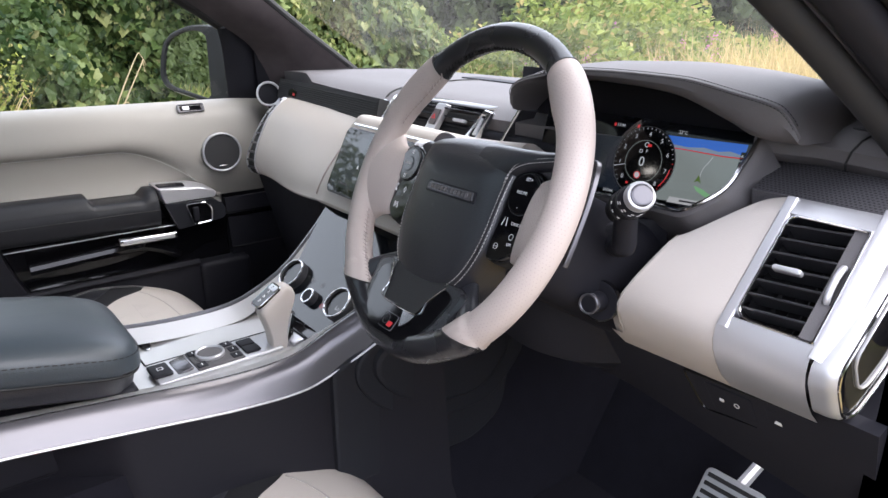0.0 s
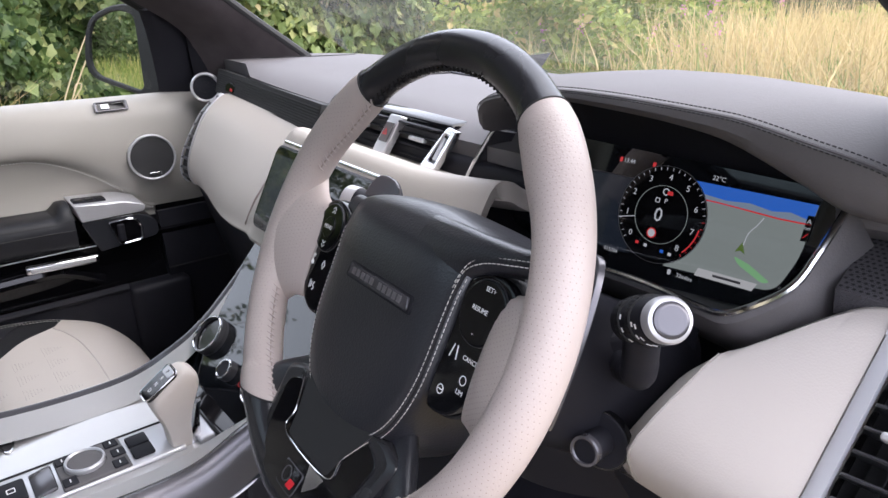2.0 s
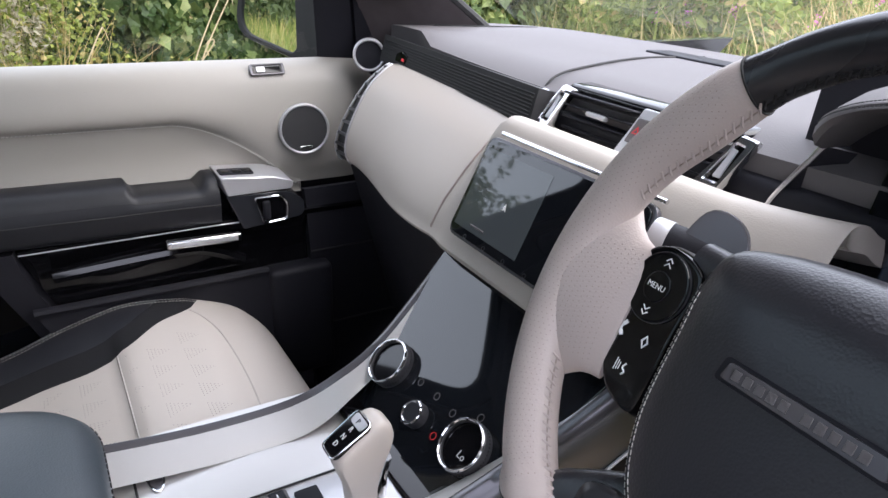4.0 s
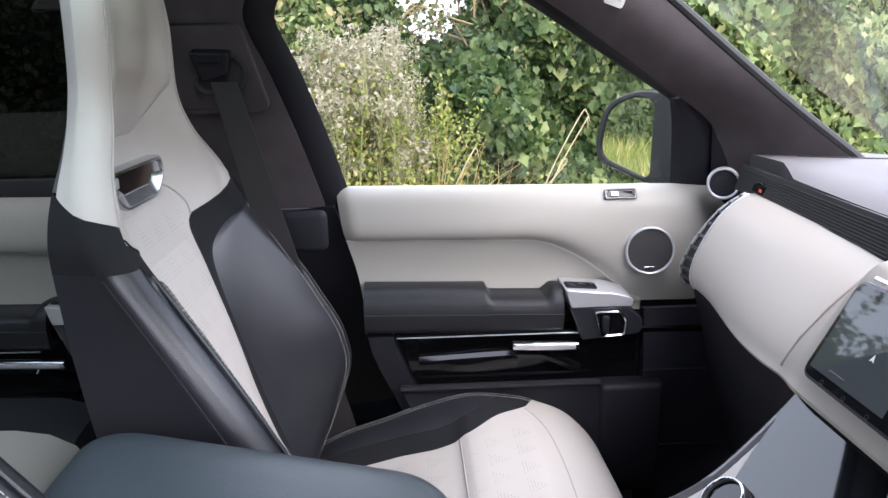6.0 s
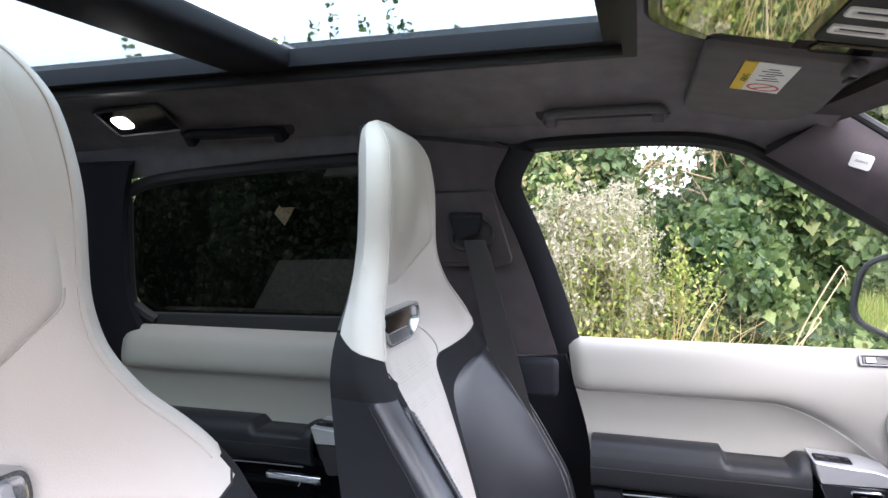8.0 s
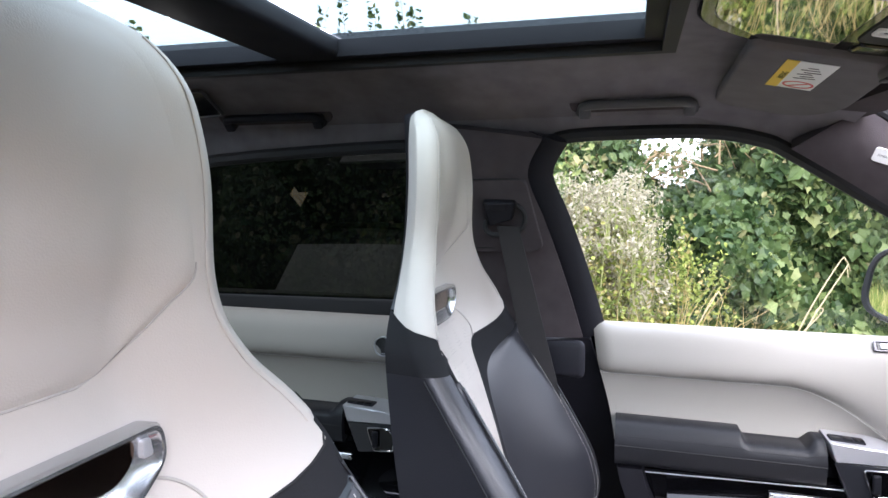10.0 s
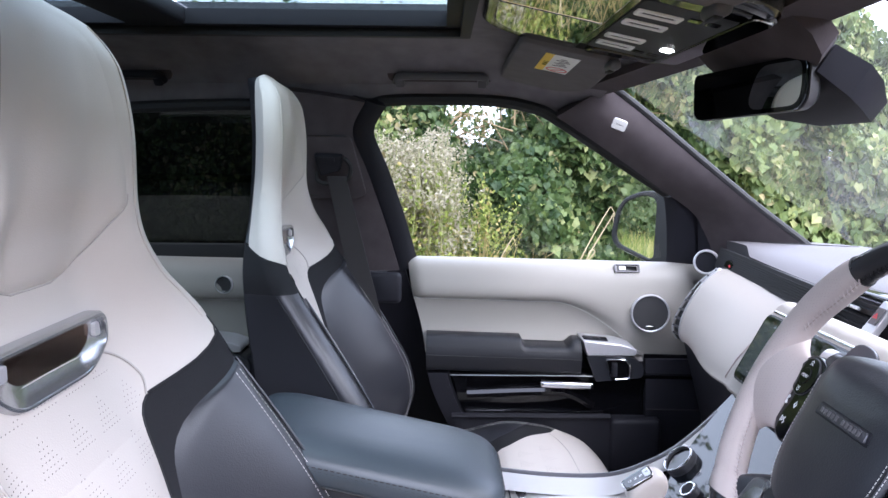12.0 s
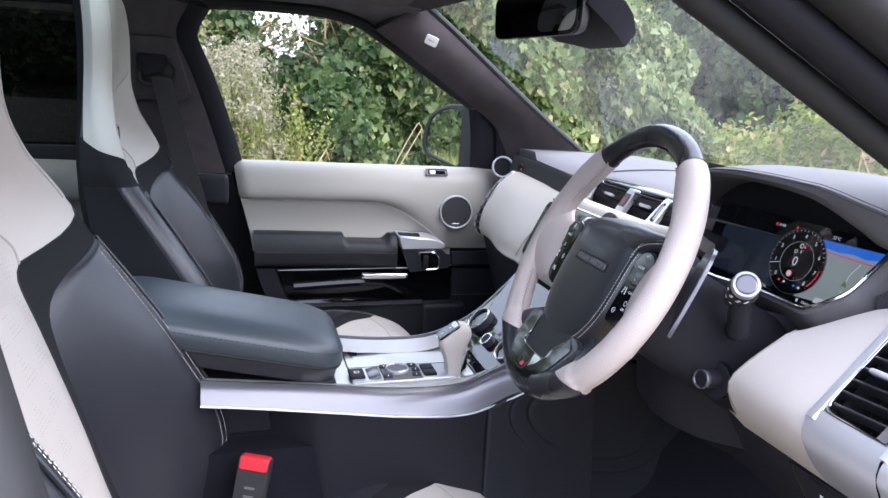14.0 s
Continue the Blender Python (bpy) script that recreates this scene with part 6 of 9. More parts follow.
def cowl(u, v):
    x = 0.27 + 0.240 * u
    swell = math.sin(math.pi * min(1, max(0, u))) ** 0.7
    y = 0.300 - 0.050 * swell * (1 - abs(2 * v - 0.9) ** 2 * 0.5) + (0.05 * max(0, v - 0.85) / 0.15 if v > 0.85 else 0)
    return (x, y + 0.05 * max(0.0, u) ** 4, 1.105 - 0.205 * v - 0.012 * swell * v)


part("knee_panel", grid(cowl, steps(0, 1, 20), steps(0, 1, 20), thick=-0.015), M["plastic"], col, "black lower cowl")
im = facing((0.505, 0.247, 1.032), (0.16, -0.96, 0.16))
part("ignition_plate", disc(im @ Matrix.Translation((0, 0, -0.006)), 0.022, 0.006, 36, 0.002), M["plastic"], col)
part("ignition_plate_edge", disc(im @ Matrix.Translation((0, 0, -0.006)), 0.0225, 0.0055, 36, 0.0, 0.0213), M["gloss"], col)
part("ignition_knob", disc(im, 0.0108, 0.022, 32, 0.002), M["plastic"], col)
part("ignition_ring", disc(im @ Matrix.Translation((0, 0, 0.018)), 0.0112, 0.006, 36, 0.002, 0.0090), M["silver"], col, "chrome ring of the knob")

stalk = thing("wiper_stalk", "black control stalk with a silver push end", "control stalk")
sbv = Vector((0.570, 0.215, 1.167))
ex = Vector((0.74, -0.49, 0.465)).normalized()
st_m = facing(sbv - ex * 0.066, ex)
part("boot", disc(facing((0.494, 0.268, 1.097), (0.75, -0.62, 0.05)), 0.0175, 0.016, 28, 0.004), M["plastic"], stalk)
part("arm", tube(smooth_line([Vector((0.496, 0.266, 1.097)), Vector((0.514, 0.256, 1.094)), Vector((0.527, 0.250, 1.099)), Vector((0.531, 0.246, 1.113)), sbv - ex * 0.046], 6), [0.0095] * 6 + [0.0105] * 6 + [0.0125] * 6 + [0.0120] * 7, 16), M["plastic"], stalk)
part("barrel", disc(st_m, 0.0150, 0.054, 36, 0.003), M["plastic"], stalk)
part("collar", disc(st_m @ Matrix.Translation((0, 0, -0.004)), 0.0120, 0.008, 28, 0.003), M["plastic"], stalk)
for z in (0.010, 0.030):
    part("knurled_ring", disc(st_m @ Matrix.Translation((0, 0, z)), 0.0160, 0.008, 40, 0.001, 0.0148), M["rubber"], stalk)
    bm = bmesh.new()
    for k in range(36):
        q = st_m @ Matrix.Rotation(2 * math.pi * k / 36, 4, "Z") @ Matrix.Translation((0.0160, 0, z + 0.004))
        rbox(bm, q.translation, (0.0009, 0.0009, 0.0060), 0, 1, q.to_3x3())
    part("knurl", bm, M["plastic"], stalk)
for z in (0.0205, 0.0405, 0.0460):
    for k in range(4):
        q = st_m @ Matrix.Rotation(radians(150 + 32 * k + 900 * z), 4, "Z") @ Matrix.Translation((0.0151, 0, z))
        part("mark", box(q.translation, (0.0006, 0.0030, 0.0016), 0, 1, q.to_3x3()), M["ink"], stalk)
part("push_end", disc(st_m @ Matrix.Translation((0, 0, 0.052)), 0.0140, 0.012, 40, 0.003), M["satin"], stalk, "satin silver push end")
part("push_face", disc(st_m @ Matrix.Translation((0, 0, 0.0625)), 0.0112, 0.0035, 36, 0.0025), M["silver"], stalk)
stalk2 = thing("light_stalk", "black light stalk with white symbols behind the wheel", "control stalk")
la = Vector((0.275, 0.235, 1.145))
lm2 = facing(la, (-0.80, -0.35, 0.1))
part("barrel", disc(lm2, 0.015, 0.055, 28, 0.002), M["plastic"], stalk2)
part("end_ring", disc(lm2 @ Matrix.Translation((0, 0, 0.045)), 0.0158, 0.012, 28, 0.002), M["satin"], stalk2)
part("arm", tube([la, Vector((0.32, 0.25, 1.13))], 0.012, 12), M["plastic"], stalk2)
lettering("marking", "R", facing(la + Vector((-0.02, -0.0165, 0.008)), (-0.2, -0.95, 0.3)), 0.008, M["ink"], stalk2)


# ---------------------------------------------------------------- centre console
console = thing("centre_console", "centre console with silver side rails and bright tray", "centre console")
RAIL = [(0.268, 1.006, 0.146), (0.210, 0.958, 0.130), (0.157, 0.921, 0.116), (0.112, 0.899, 0.110), (0.055, 0.879, 0.112), (-0.035, 0.878, 0.112), (-0.138, 0.889, 0.111), (-0.236, 0.900, 0.110), (-0.335, 0.911, 0.109)]
rail = smooth_line(RAIL, 8)


def rail_pt(s, i, du=0.0, dz=0.0):
    y, z, w = rail[i]
    return Vector((MID + s * (w + du), y, z + dz))


# side skirts: silver band whose width grows forward, then black flank below
N = len(rail)


def band_h(i):
    y = rail[i].x
    return lerp_table([(-0.34, 0.020), (-0.30, 0.020), (-0.14, 0.024), (-0.04, 0.027), (0.05, 0.033), (0.12, 0.042), (0.20, 0.044), (0.25, 0.040)], y)


for s in (-1, 1):
    rows = []
    prof = ((-0.006, -0.0025), (-0.002, 0.0), (0.003, 0.0003), (0.008, -0.004), (0.0125, -0.011), (0.0165, -0.30), (0.0205, -0.65), (0.025, -1.0))
    faces = []
    for i in range(N):
        h = band_h(i)
        row = []
        for du, dz in prof:
            row.append(rail_pt(s, i, du, dz if dz > -0.1 else dz * h - 0.01))
        rows.append(row)
        slim = lerp_table([(-0.34, 1.0), (0.05, 1.0), (0.13, 0.55), (0.19, 0.42), (0.24, 0.42)], rail[i].x)
        faces.append([rail_pt(s, i, -0.006 - 0.036 * slim, -0.0145), rail_pt(s, i, -0.006 - 0.024 * slim, -0.0095), rail_pt(s, i, -0.0062, -0.0026)])
    part("rail_face", loft(faces, caps=False, closed=False), M["bright_tray"], console, "flat brushed inner face of the rail")
    bm = loft(rows, caps=False, closed=False)
    part("side_rail", bm, M["silver"], console, "polished silver side rail")
    part("rail_bead", tube([rail_pt(s, i, 0.027, -band_h(i) - 0.009) for i in range(N)], 0.0016, 6), M["satin"], console)
    part("rail_bead", tube([rail_pt(s, i, 0.006, -0.0045) for i in range(N)], 0.0012, 6), M["satin"], console)
    flank = []
    for i in range(N):
        tuck = 0.055 * min(1.0, max(0.0, (-0.17 - rail[i].x) / 0.08))
        p = rail_pt(s, i, 0.024 - tuck, -band_h(i) - 0.010)
        flank.append([p, p + Vector((s * -0.004, 0, -0.05)), Vector((p.x + s * 0.002, p.y + 0.02, 0.60)), Vector((p.x + s * 0.02, p.y + 0.06, 0.44))])
    part("flank", loft(flank, caps=False, closed=False), M["plastic"], console, "black soft flank")
# forward side panel in the driver's footwell with its soft knee pad
M["flank"] = grain(shader("soft_black_plastic", (0.013, 0.014, 0.018), 0.58, spec=0.22), 900, 0.15, 0.12, 10)
side_m = lambda x: Matrix(((0, 0, 1, x), (1, 0, 0, 0), (0, 1, 0, 0), (0, 0, 0, 1)))
edge = smooth_line([(0.100, 0.655, 0), (0.199, 0.649, 0), (0.265, 0.643, 0), (0.348, 0.638, 0), (0.400, 0.657, 0), (0.426, 0.685, 0), (0.436, 0.737, 0), (0.448, 0.790, 0), (0.470, 0.815, 0)], 4)
outline = [(p.x, p.y) for p in edge] + [(0.47, 0.93), (0.30, 0.98), (0.21, 0.93), (0.16, 0.875), (0.10, 0.845)]
panel_ = part("footwell_panel", plate(outline, side_m(0.150), 0.0235, 0.006), M["flank"], console, "black plastic side panel in the footwell")
edge = smooth_line([(0.160, 0.872, 0), (0.138, 0.850, 0), (0.140, 0.813, 0), (0.177, 0.767, 0), (0.238, 0.722, 0), (0.306, 0.708, 0), (0.378, 0.707, 0), (0.422, 0.730, 0), (0.462, 0.775, 0)], 4)
outline = [(p.x, p.y) for p in edge] + [(0.462, 0.90), (0.30, 0.95), (0.21, 0.915)]
part("knee_pad", plate(outline, side_m(0.173), 0.006, 0.005), M["flank"], panel_, "soft raised knee pad")
inner = [(0.27 + (y - 0.27) * 0.80, 0.86 + (z - 0.86) * 0.80) for y, z in outline]
part("knee_pad_face", plate(inner, side_m(0.178), 0.010, 0.009), M["flank"], panel_)
# tray surface between the rails
def tray(u, v):
    y = -0.13 + 0.27 * v
    return (-0.110 + 0.215 * u, y, 0.862)


part("tray", grid(tray, steps(0, 1, 6), steps(0, 1, 6), thick=0.02), M["bright_tray"], console, "bright brushed tray top")
part("lid_gap", tube(smooth_line([(-0.085, -0.105, 0.863), (-0.090, -0.02, 0.863), (-0.090, 0.10, 0.863)], 4), 0.0012, 5), M["rubber"], console)
part("lid_gap", tube([(-0.090, -0.104, 0.863), (0.02, -0.104, 0.863)], 0.0012, 5), M["rubber"], console)
part("lid_gap", tube([(0.022, -0.104, 0.863), (0.022, 0.10, 0.863)], 0.0012, 5), M["rubber"], console)
go_ = [(0.026 * math.cos(a), 0.0085 * math.sin(a)) for a in steps(0, 2 * math.pi, 32)[:-1]]
cup = part("lid_grip", plate(go_, Matrix.Translation((-0.050, -0.086, 0.8622)), 0.0014, 0.0005, hole=[(x * 0.90, y * 0.80) for x, y in go_]), M["chrome"], console, "oval lid grip")
part("grip_dish", plate([(x * 0.90, y * 0.80) for x, y in go_], Matrix.Translation((-0.050, -0.086, 0.8622)), 0.0006), M["silver"], cup)
# switch row beside the tray
row = part("switch_panel", box((0.060, -0.018, 0.864), (0.062, 0.175, 0.006), 0.003), M["satin"], console, "satin switch panel")
part("parking_brake", box((0.060, -0.095, 0.869), (0.036, 0.026, 0.006), 0.003), M["plastic"], row)
part("brake_mark", plate(rounded([(-0.004, -0.004), (0.004, -0.004), (0.004, 0.004), (-0.004, 0.004)], 0.001), Matrix.Translation((0.060, -0.095, 0.8721)), 0.0003, hole=rounded([(-0.003, -0.003), (0.003, -0.003), (0.003, 0.003), (-0.003, 0.003)], 0.001)), M["ink"], row)
part("brake_scoop", box((0.060, -0.067, 0.868), (0.044, 0.022, 0.005), 0.003, 2, spin(12, 0, 0)), M["silver"], row)
part("dial_plate", box((0.060, -0.020, 0.867), (0.058, 0.066, 0.006), 0.002), M["pad"], row)
part("dial_ring", disc(Matrix.Translation((0.057, -0.026, 0.869)), 0.0200, 0.007, 40, 0.002, 0.017), M["satin"], row, "chrome ring of the drive dial")
part("dial", disc(Matrix.Translation((0.057, -0.026, 0.868)), 0.0175, 0.006, 40, 0.002), M["pad"], row)
for x, y in ((0.040, 0.003), (0.060, 0.006), (0.080, 0.003), (0.040, -0.045), (0.080, -0.045)):
    part("key", box((x, y, 0.8705), (0.015, 0.014, 0.002), 0.001, 1), M["plastic"], row)
    part("key_mark", box((x, y, 0.8717), (0.005, 0.0012, 0.0004), 0, 1), M["ink"], row)
for k in range(2):
    part("key", box((0.050 + 0.022 * k, 0.028, 0.869), (0.020, 0.022, 0.005), 0.002, 2), M["plastic"], row)

# lower touchscreen with rotary dials
LS = Vector((0, -0.68, 0.733))
lsm = facing((0.030, 0.192, 0.936), LS)
lower_screen = thing("lower_touchscreen", "dark lower touchscreen with three chrome ringed dials mirroring the sky", "touchscreen")
o = rounded([(-0.108, -0.100), (0.108, -0.100), (0.144, 0.096), (-0.144, 0.096)], [0.006, 0.006, 0.004, 0.004])
part("glass_panel", plate(o, lsm @ Matrix.Translation((0, 0, -0.004)), 0.006, 0.001), M["screen"], lower_screen, "dark reflecting glass")
part("console_back", plate(rounded([(-0.112, -0.10), (0.112, -0.10), (0.148, 0.10), (-0.148, 0.10)], 0.01), lsm @ Matrix.Translation((0, 0, -0.03)), 0.024, 0.0), M["plastic"], lower_screen)
part("foot_shelf", box((MID, 0.125, 0.868), (0.24, 0.05, 0.012), 0.003), M["gloss"], lower_screen, "black shelf at the screen's foot")
for x, y, r, text in ((-0.077, -0.041, 0.0255, ""), (0.073, -0.042, 0.0255, "Lo")):
    dm = lsm @ Matrix.Translation((x, y, 0.002))
    dial = part("climate_dial", disc(dm, r, 0.013, 48, 0.002, r * 0.88), M["vane"], lower_screen, "knurled climate dial with chrome ring")
    part("dial_ring", disc(dm @ Matrix.Translation((0, 0, 0.0125)), r * 0.99, 0.0022, 48, 0.001, r * 0.89), M["chrome"], dial)
    bm = bmesh.new()
    for k in range(48):
        a = 2 * math.pi * k / 48
        rbox(bm, dm @ Vector((r * math.cos(a), r * math.sin(a), 0.005)), (0.0012, 0.0012, 0.0012), 0, 1)
    part("knurl", bm, M["rubber"], dial)
    part("dial_face", disc(dm, r * 0.89, 0.009, 40, 0.001), M["gloss"], dial)
    if text:
        lettering("marking", text, dm @ Matrix.Translation((0.006, -0.007, 0.0094)), 0.010, white_lit, dial)
dm = lsm @ Matrix.Translation((-0.002, -0.057, 0.002))
dial = part("volume_dial", disc(dm, 0.0130, 0.011, 36, 0.002), M["vane"], lower_screen, "small volume dial with chrome ring")
part("dial_ring", disc(dm @ Matrix.Translation((0, 0, 0.0105)), 0.0128, 0.002, 36, 0.0008, 0.0100), M["chrome"], dial)
part("dial_face", disc(dm @ Matrix.Translation((0, 0, 0.0100)), 0.010, 0.0015, 32, 0.0005), M["plastic"], dial)
for k, (x, y) in enumerate(((-0.03, -0.032), (0.0, -0.030), (0.03, -0.030), (0.030, -0.058), (0.060, -0.014))):
    part("key_mark", disc(lsm @ Matrix.Translation((x, y, 0.0021)), 0.004, 0.0002, 12, 0, 0.0033), red_lit if k == 3 else M["pad"], lower_screen)

# gear selector
gear = thing("gear_selector", "ivory leather gear lever with gloss black top plate", "gear lever")
base = Vector((0.074, 0.060, 0.862))
side = smooth_line([(0.0, y, z) for y, z in ((0.047, 0.862), (0.041, 0.888), (0.029, 0.916), (0.028, 0.927), (0.036, 0.936), (0.064, 0.953), (0.079, 0.956), (0.091, 0.948), (0.093, 0.935), (0.083, 0.914), (0.075, 0.890), (0.073, 0.862))], 4, True)
mid_s = Vector((0, 0.060, 0.912))
rings = []
for dx, k in ((-0.0185, 0.70), (-0.0175, 0.86), (-0.014, 0.96), (-0.008, 1.0), (0.008, 1.0), (0.014, 0.96), (0.0175, 0.86), (0.0185, 0.70)):
    rings.append([Vector((base.x + 0.86 * dx * (0.72 + 0.28 * min(1.0, (p.z - 0.862) / 0.05)), mid_s.y + 0.008 + (p.y - mid_s.y) * k * 0.80, mid_s.z + (p.z - mid_s.z) * (k if p.z > 0.90 else 1.0))) for p in side])
part("grip", loft(rings), M["ivory"], gear, "ivory leather grip")
gmx = facing((base.x, 0.0585, 0.9445), (0.0, -0.54, 0.84), (0, 0.84, 0.54))
part("top_plate", plate(rounded([(-0.011, -0.024), (0.011, -0.024), (0.013, 0.018), (-0.013, 0.018)], 0.006), gmx @ Matrix.Translation((0, 0, -0.003)), 0.005, 0.0015), M["gloss"], gear, "gloss black top plate")
part("park_key", plate(rounded([(-0.0095, 0.007), (0.0095, 0.007), (0.0105, 0.0165), (-0.0105, 0.0165)], 0.003), gmx, 0.0030, 0.001), M["satin"], gear, "satin park key")
for k, ch in enumerate("PRND"):
    lettering("marking", ch, gmx @ Matrix.Translation((0.0, 0.0115 - 0.0085 * k, 0.0032 if k == 0 else 0.0022)), 0.007, M["ink"] if k else M["gloss"], gear)
part("plate_edge", tube([gmx @ Vector((q.x, q.y, 0.0018)) for q in rounded([(-0.0115, -0.0245), (0.0115, -0.0245), (0.0135, 0.0185), (-0.0135, 0.0185)], 0.006)], 0.0007, 5, closed=True), M["chrome"], gear)
part("stem", tube(smooth_line([base + Vector((0.002, 0.020, 0.0)), base + Vector((0.002, 0.022, 0.03)), base + Vector((0.002, 0.026, 0.05))], 4), 0.010, 10), M["chrome"], gear)
part("selector_gate", box((0.068, 0.100, 0.866), (0.05, 0.034, 0.008), 0.003), M["satin"], gear)

# armrest box
def lid_ring(k, z):
    """Outline of the lid, which rises towards the rear."""
    o = rounded([(-0.078, -0.475), (0.132, -0.475), (0.132, -0.122), (-0.078, -0.122)], [0.05, 0.05, 0.055, 0.055], 8)
    c = Vector((0.027, -0.33))
    out = []
    for p in o:
        d = c - p
        q = p + Vector((math.copysign(min(abs(d.x), k), d.x), math.copysign(min(abs(d.y), k), d.y)))
        out.append(Vector((q.x, q.y, z + 0.22 * (-0.158 - q.y))))
    return out


arm = thing("storage_box", "dark leather storage box between the seats, sky reflection in its colour, with stitched padded lid", "storage box")
part("lid", loft([lid_ring(k, z) for k, z in ((0.004, 0.910), (0.0, 0.917), (0.0, 0.932), (0.003, 0.941), (0.009, 0.949), (0.020, 0.955), (0.040, 0.960), (0.070, 0.9625))]), M["armrest"], arm, "padded dark leather lid tinted with sky reflection")
part("lid_skirt", loft([lid_ring(k, z) for k, z in ((0.016, 0.880), (0.011, 0.884), (0.008, 0.898), (0.008, 0.9105))]), M["black"], arm)
part("lid_seam", tube(lid_ring(0.003, 0.910), 0.0016, 6, closed=True), M["rubber"], arm)
part("box", box((0.027, -0.300, 0.845), (0.180, 0.33, 0.080), 0.006), M["plastic"], arm)
for z in (0.931, 0.9355):
    line = lid_ring(-0.0006, z)
    part("stitching", stitches(line[9:] + line[:1], 0.005, 0.003, 0.0007), M["dark_thread"], arm)


# ---------------------------------------------------------------- front seats
WIDTH = [(0.60, 0.245), (0.66, 0.260), (0.75, 0.279), (0.85, 0.286), (0.95, 0.283), (1.05, 0.276), (1.12, 0.268), (1.165, 0.262), (1.19, 0.250), (1.22, 0.226), (1.26, 0.183), (1.30, 0.154), (1.34, 0.142), (1.40, 0.138), (1.45, 0.128), (1.485, 0.111), (1.505, 0.087), (1.515, 0.058)]
MIDDLE = [(0.60, -0.34), (0.70, -0.375), (0.80, -0.410), (0.90, -0.440), (1.00, -0.470), (1.10, -0.507), (1.18, -0.541), (1.25, -0.555), (1.31, -0.551), (1.36, -0.536), (1.43, -0.524), (1.48, -0.526), (1.505, -0.536), (1.515, -0.552)]
EDGE = [(0.60, -0.375), (0.64, -0.355), (0.74, -0.312), (0.82, -0.290), (0.87, -0.299), (0.95, -0.338), (1.035, -0.388), (1.10, -0.430), (1.15, -0.462), (1.20, -0.485), (1.26, -0.505), (1.32, -0.512), (1.40, -0.510), (1.46, -0.514), (1.50, -0.532), (1.515, -0.552)]
REAR = [(0.60, -0.45), (0.80, -0.49), (1.00, -0.525), (1.10, -0.540), (1.15, -0.546), (1.22, -0.553), (1.30, -0.557), (1.40, -0.554), (1.48, -0.560), (1.515, -0.568)]
WHITE = [(0.60, 0.085), (0.75, 0.080), (0.84, 0.080), (0.93, 0.088), (1.00, 0.090), (1.06, 0.096), (1.105, 0.101), (1.128, 0.118), (1.142, 0.169), (1.174, 0.245), (1.185, 0.27), (1.20, 0.30)]
SUEDE = [(0.60, 0.105), (0.84, 0.100), (0.928, 0.101), (0.993, 0.104), (1.053, 0.115), (1.076, 0.128), (1.099, 0.156), (1.123, 0.212), (1.135, 0.25), (1.145, 0.30)]


def front_share(z):
    """Share of the half-width that faces forward before the edge rounds off."""
    return 0.90 - 0.06 * min(1.0, max(0.0, (z - 1.20) / 0.10))


def section(z, x):
    """Front surface y at half-width x and height z."""
    w, yc, ye = lerp_table(WIDTH, z), lerp_table(MIDDLE, z), lerp_table(EDGE, z)
    we = w * front_share(z)
    t = max(0.0, (abs(x) - 0.35 * we) / (0.65 * we))
    t = min(1.0, t)
    s = t * t * (3 - 2 * t)
    return yc + (ye - yc) * s


def shell(z, q):
    """Half section: q 0..1 over the front to the edge, 1..2 round the side to the rear corner."""
    w, ye, yr = lerp_table(WIDTH, z), lerp_table(EDGE, z), lerp_table(REAR, z)
    we = w * front_share(z)
    if q <= 1:
        return Vector((we * q, section(z, we * q), z))
    t = q - 1
    d = min(0.030, 0.62 * (ye - yr))
    if t < 0.4:
        a = t / 0.4 * math.pi / 2
        return Vector((we + (w - we) * math.sin(a), ye - d * (1 - math.cos(a)), z))
    t = (t - 0.4) / 0.6
    return Vector((w - 0.015 * t, ye - d + (yr - ye + d) * t, z))


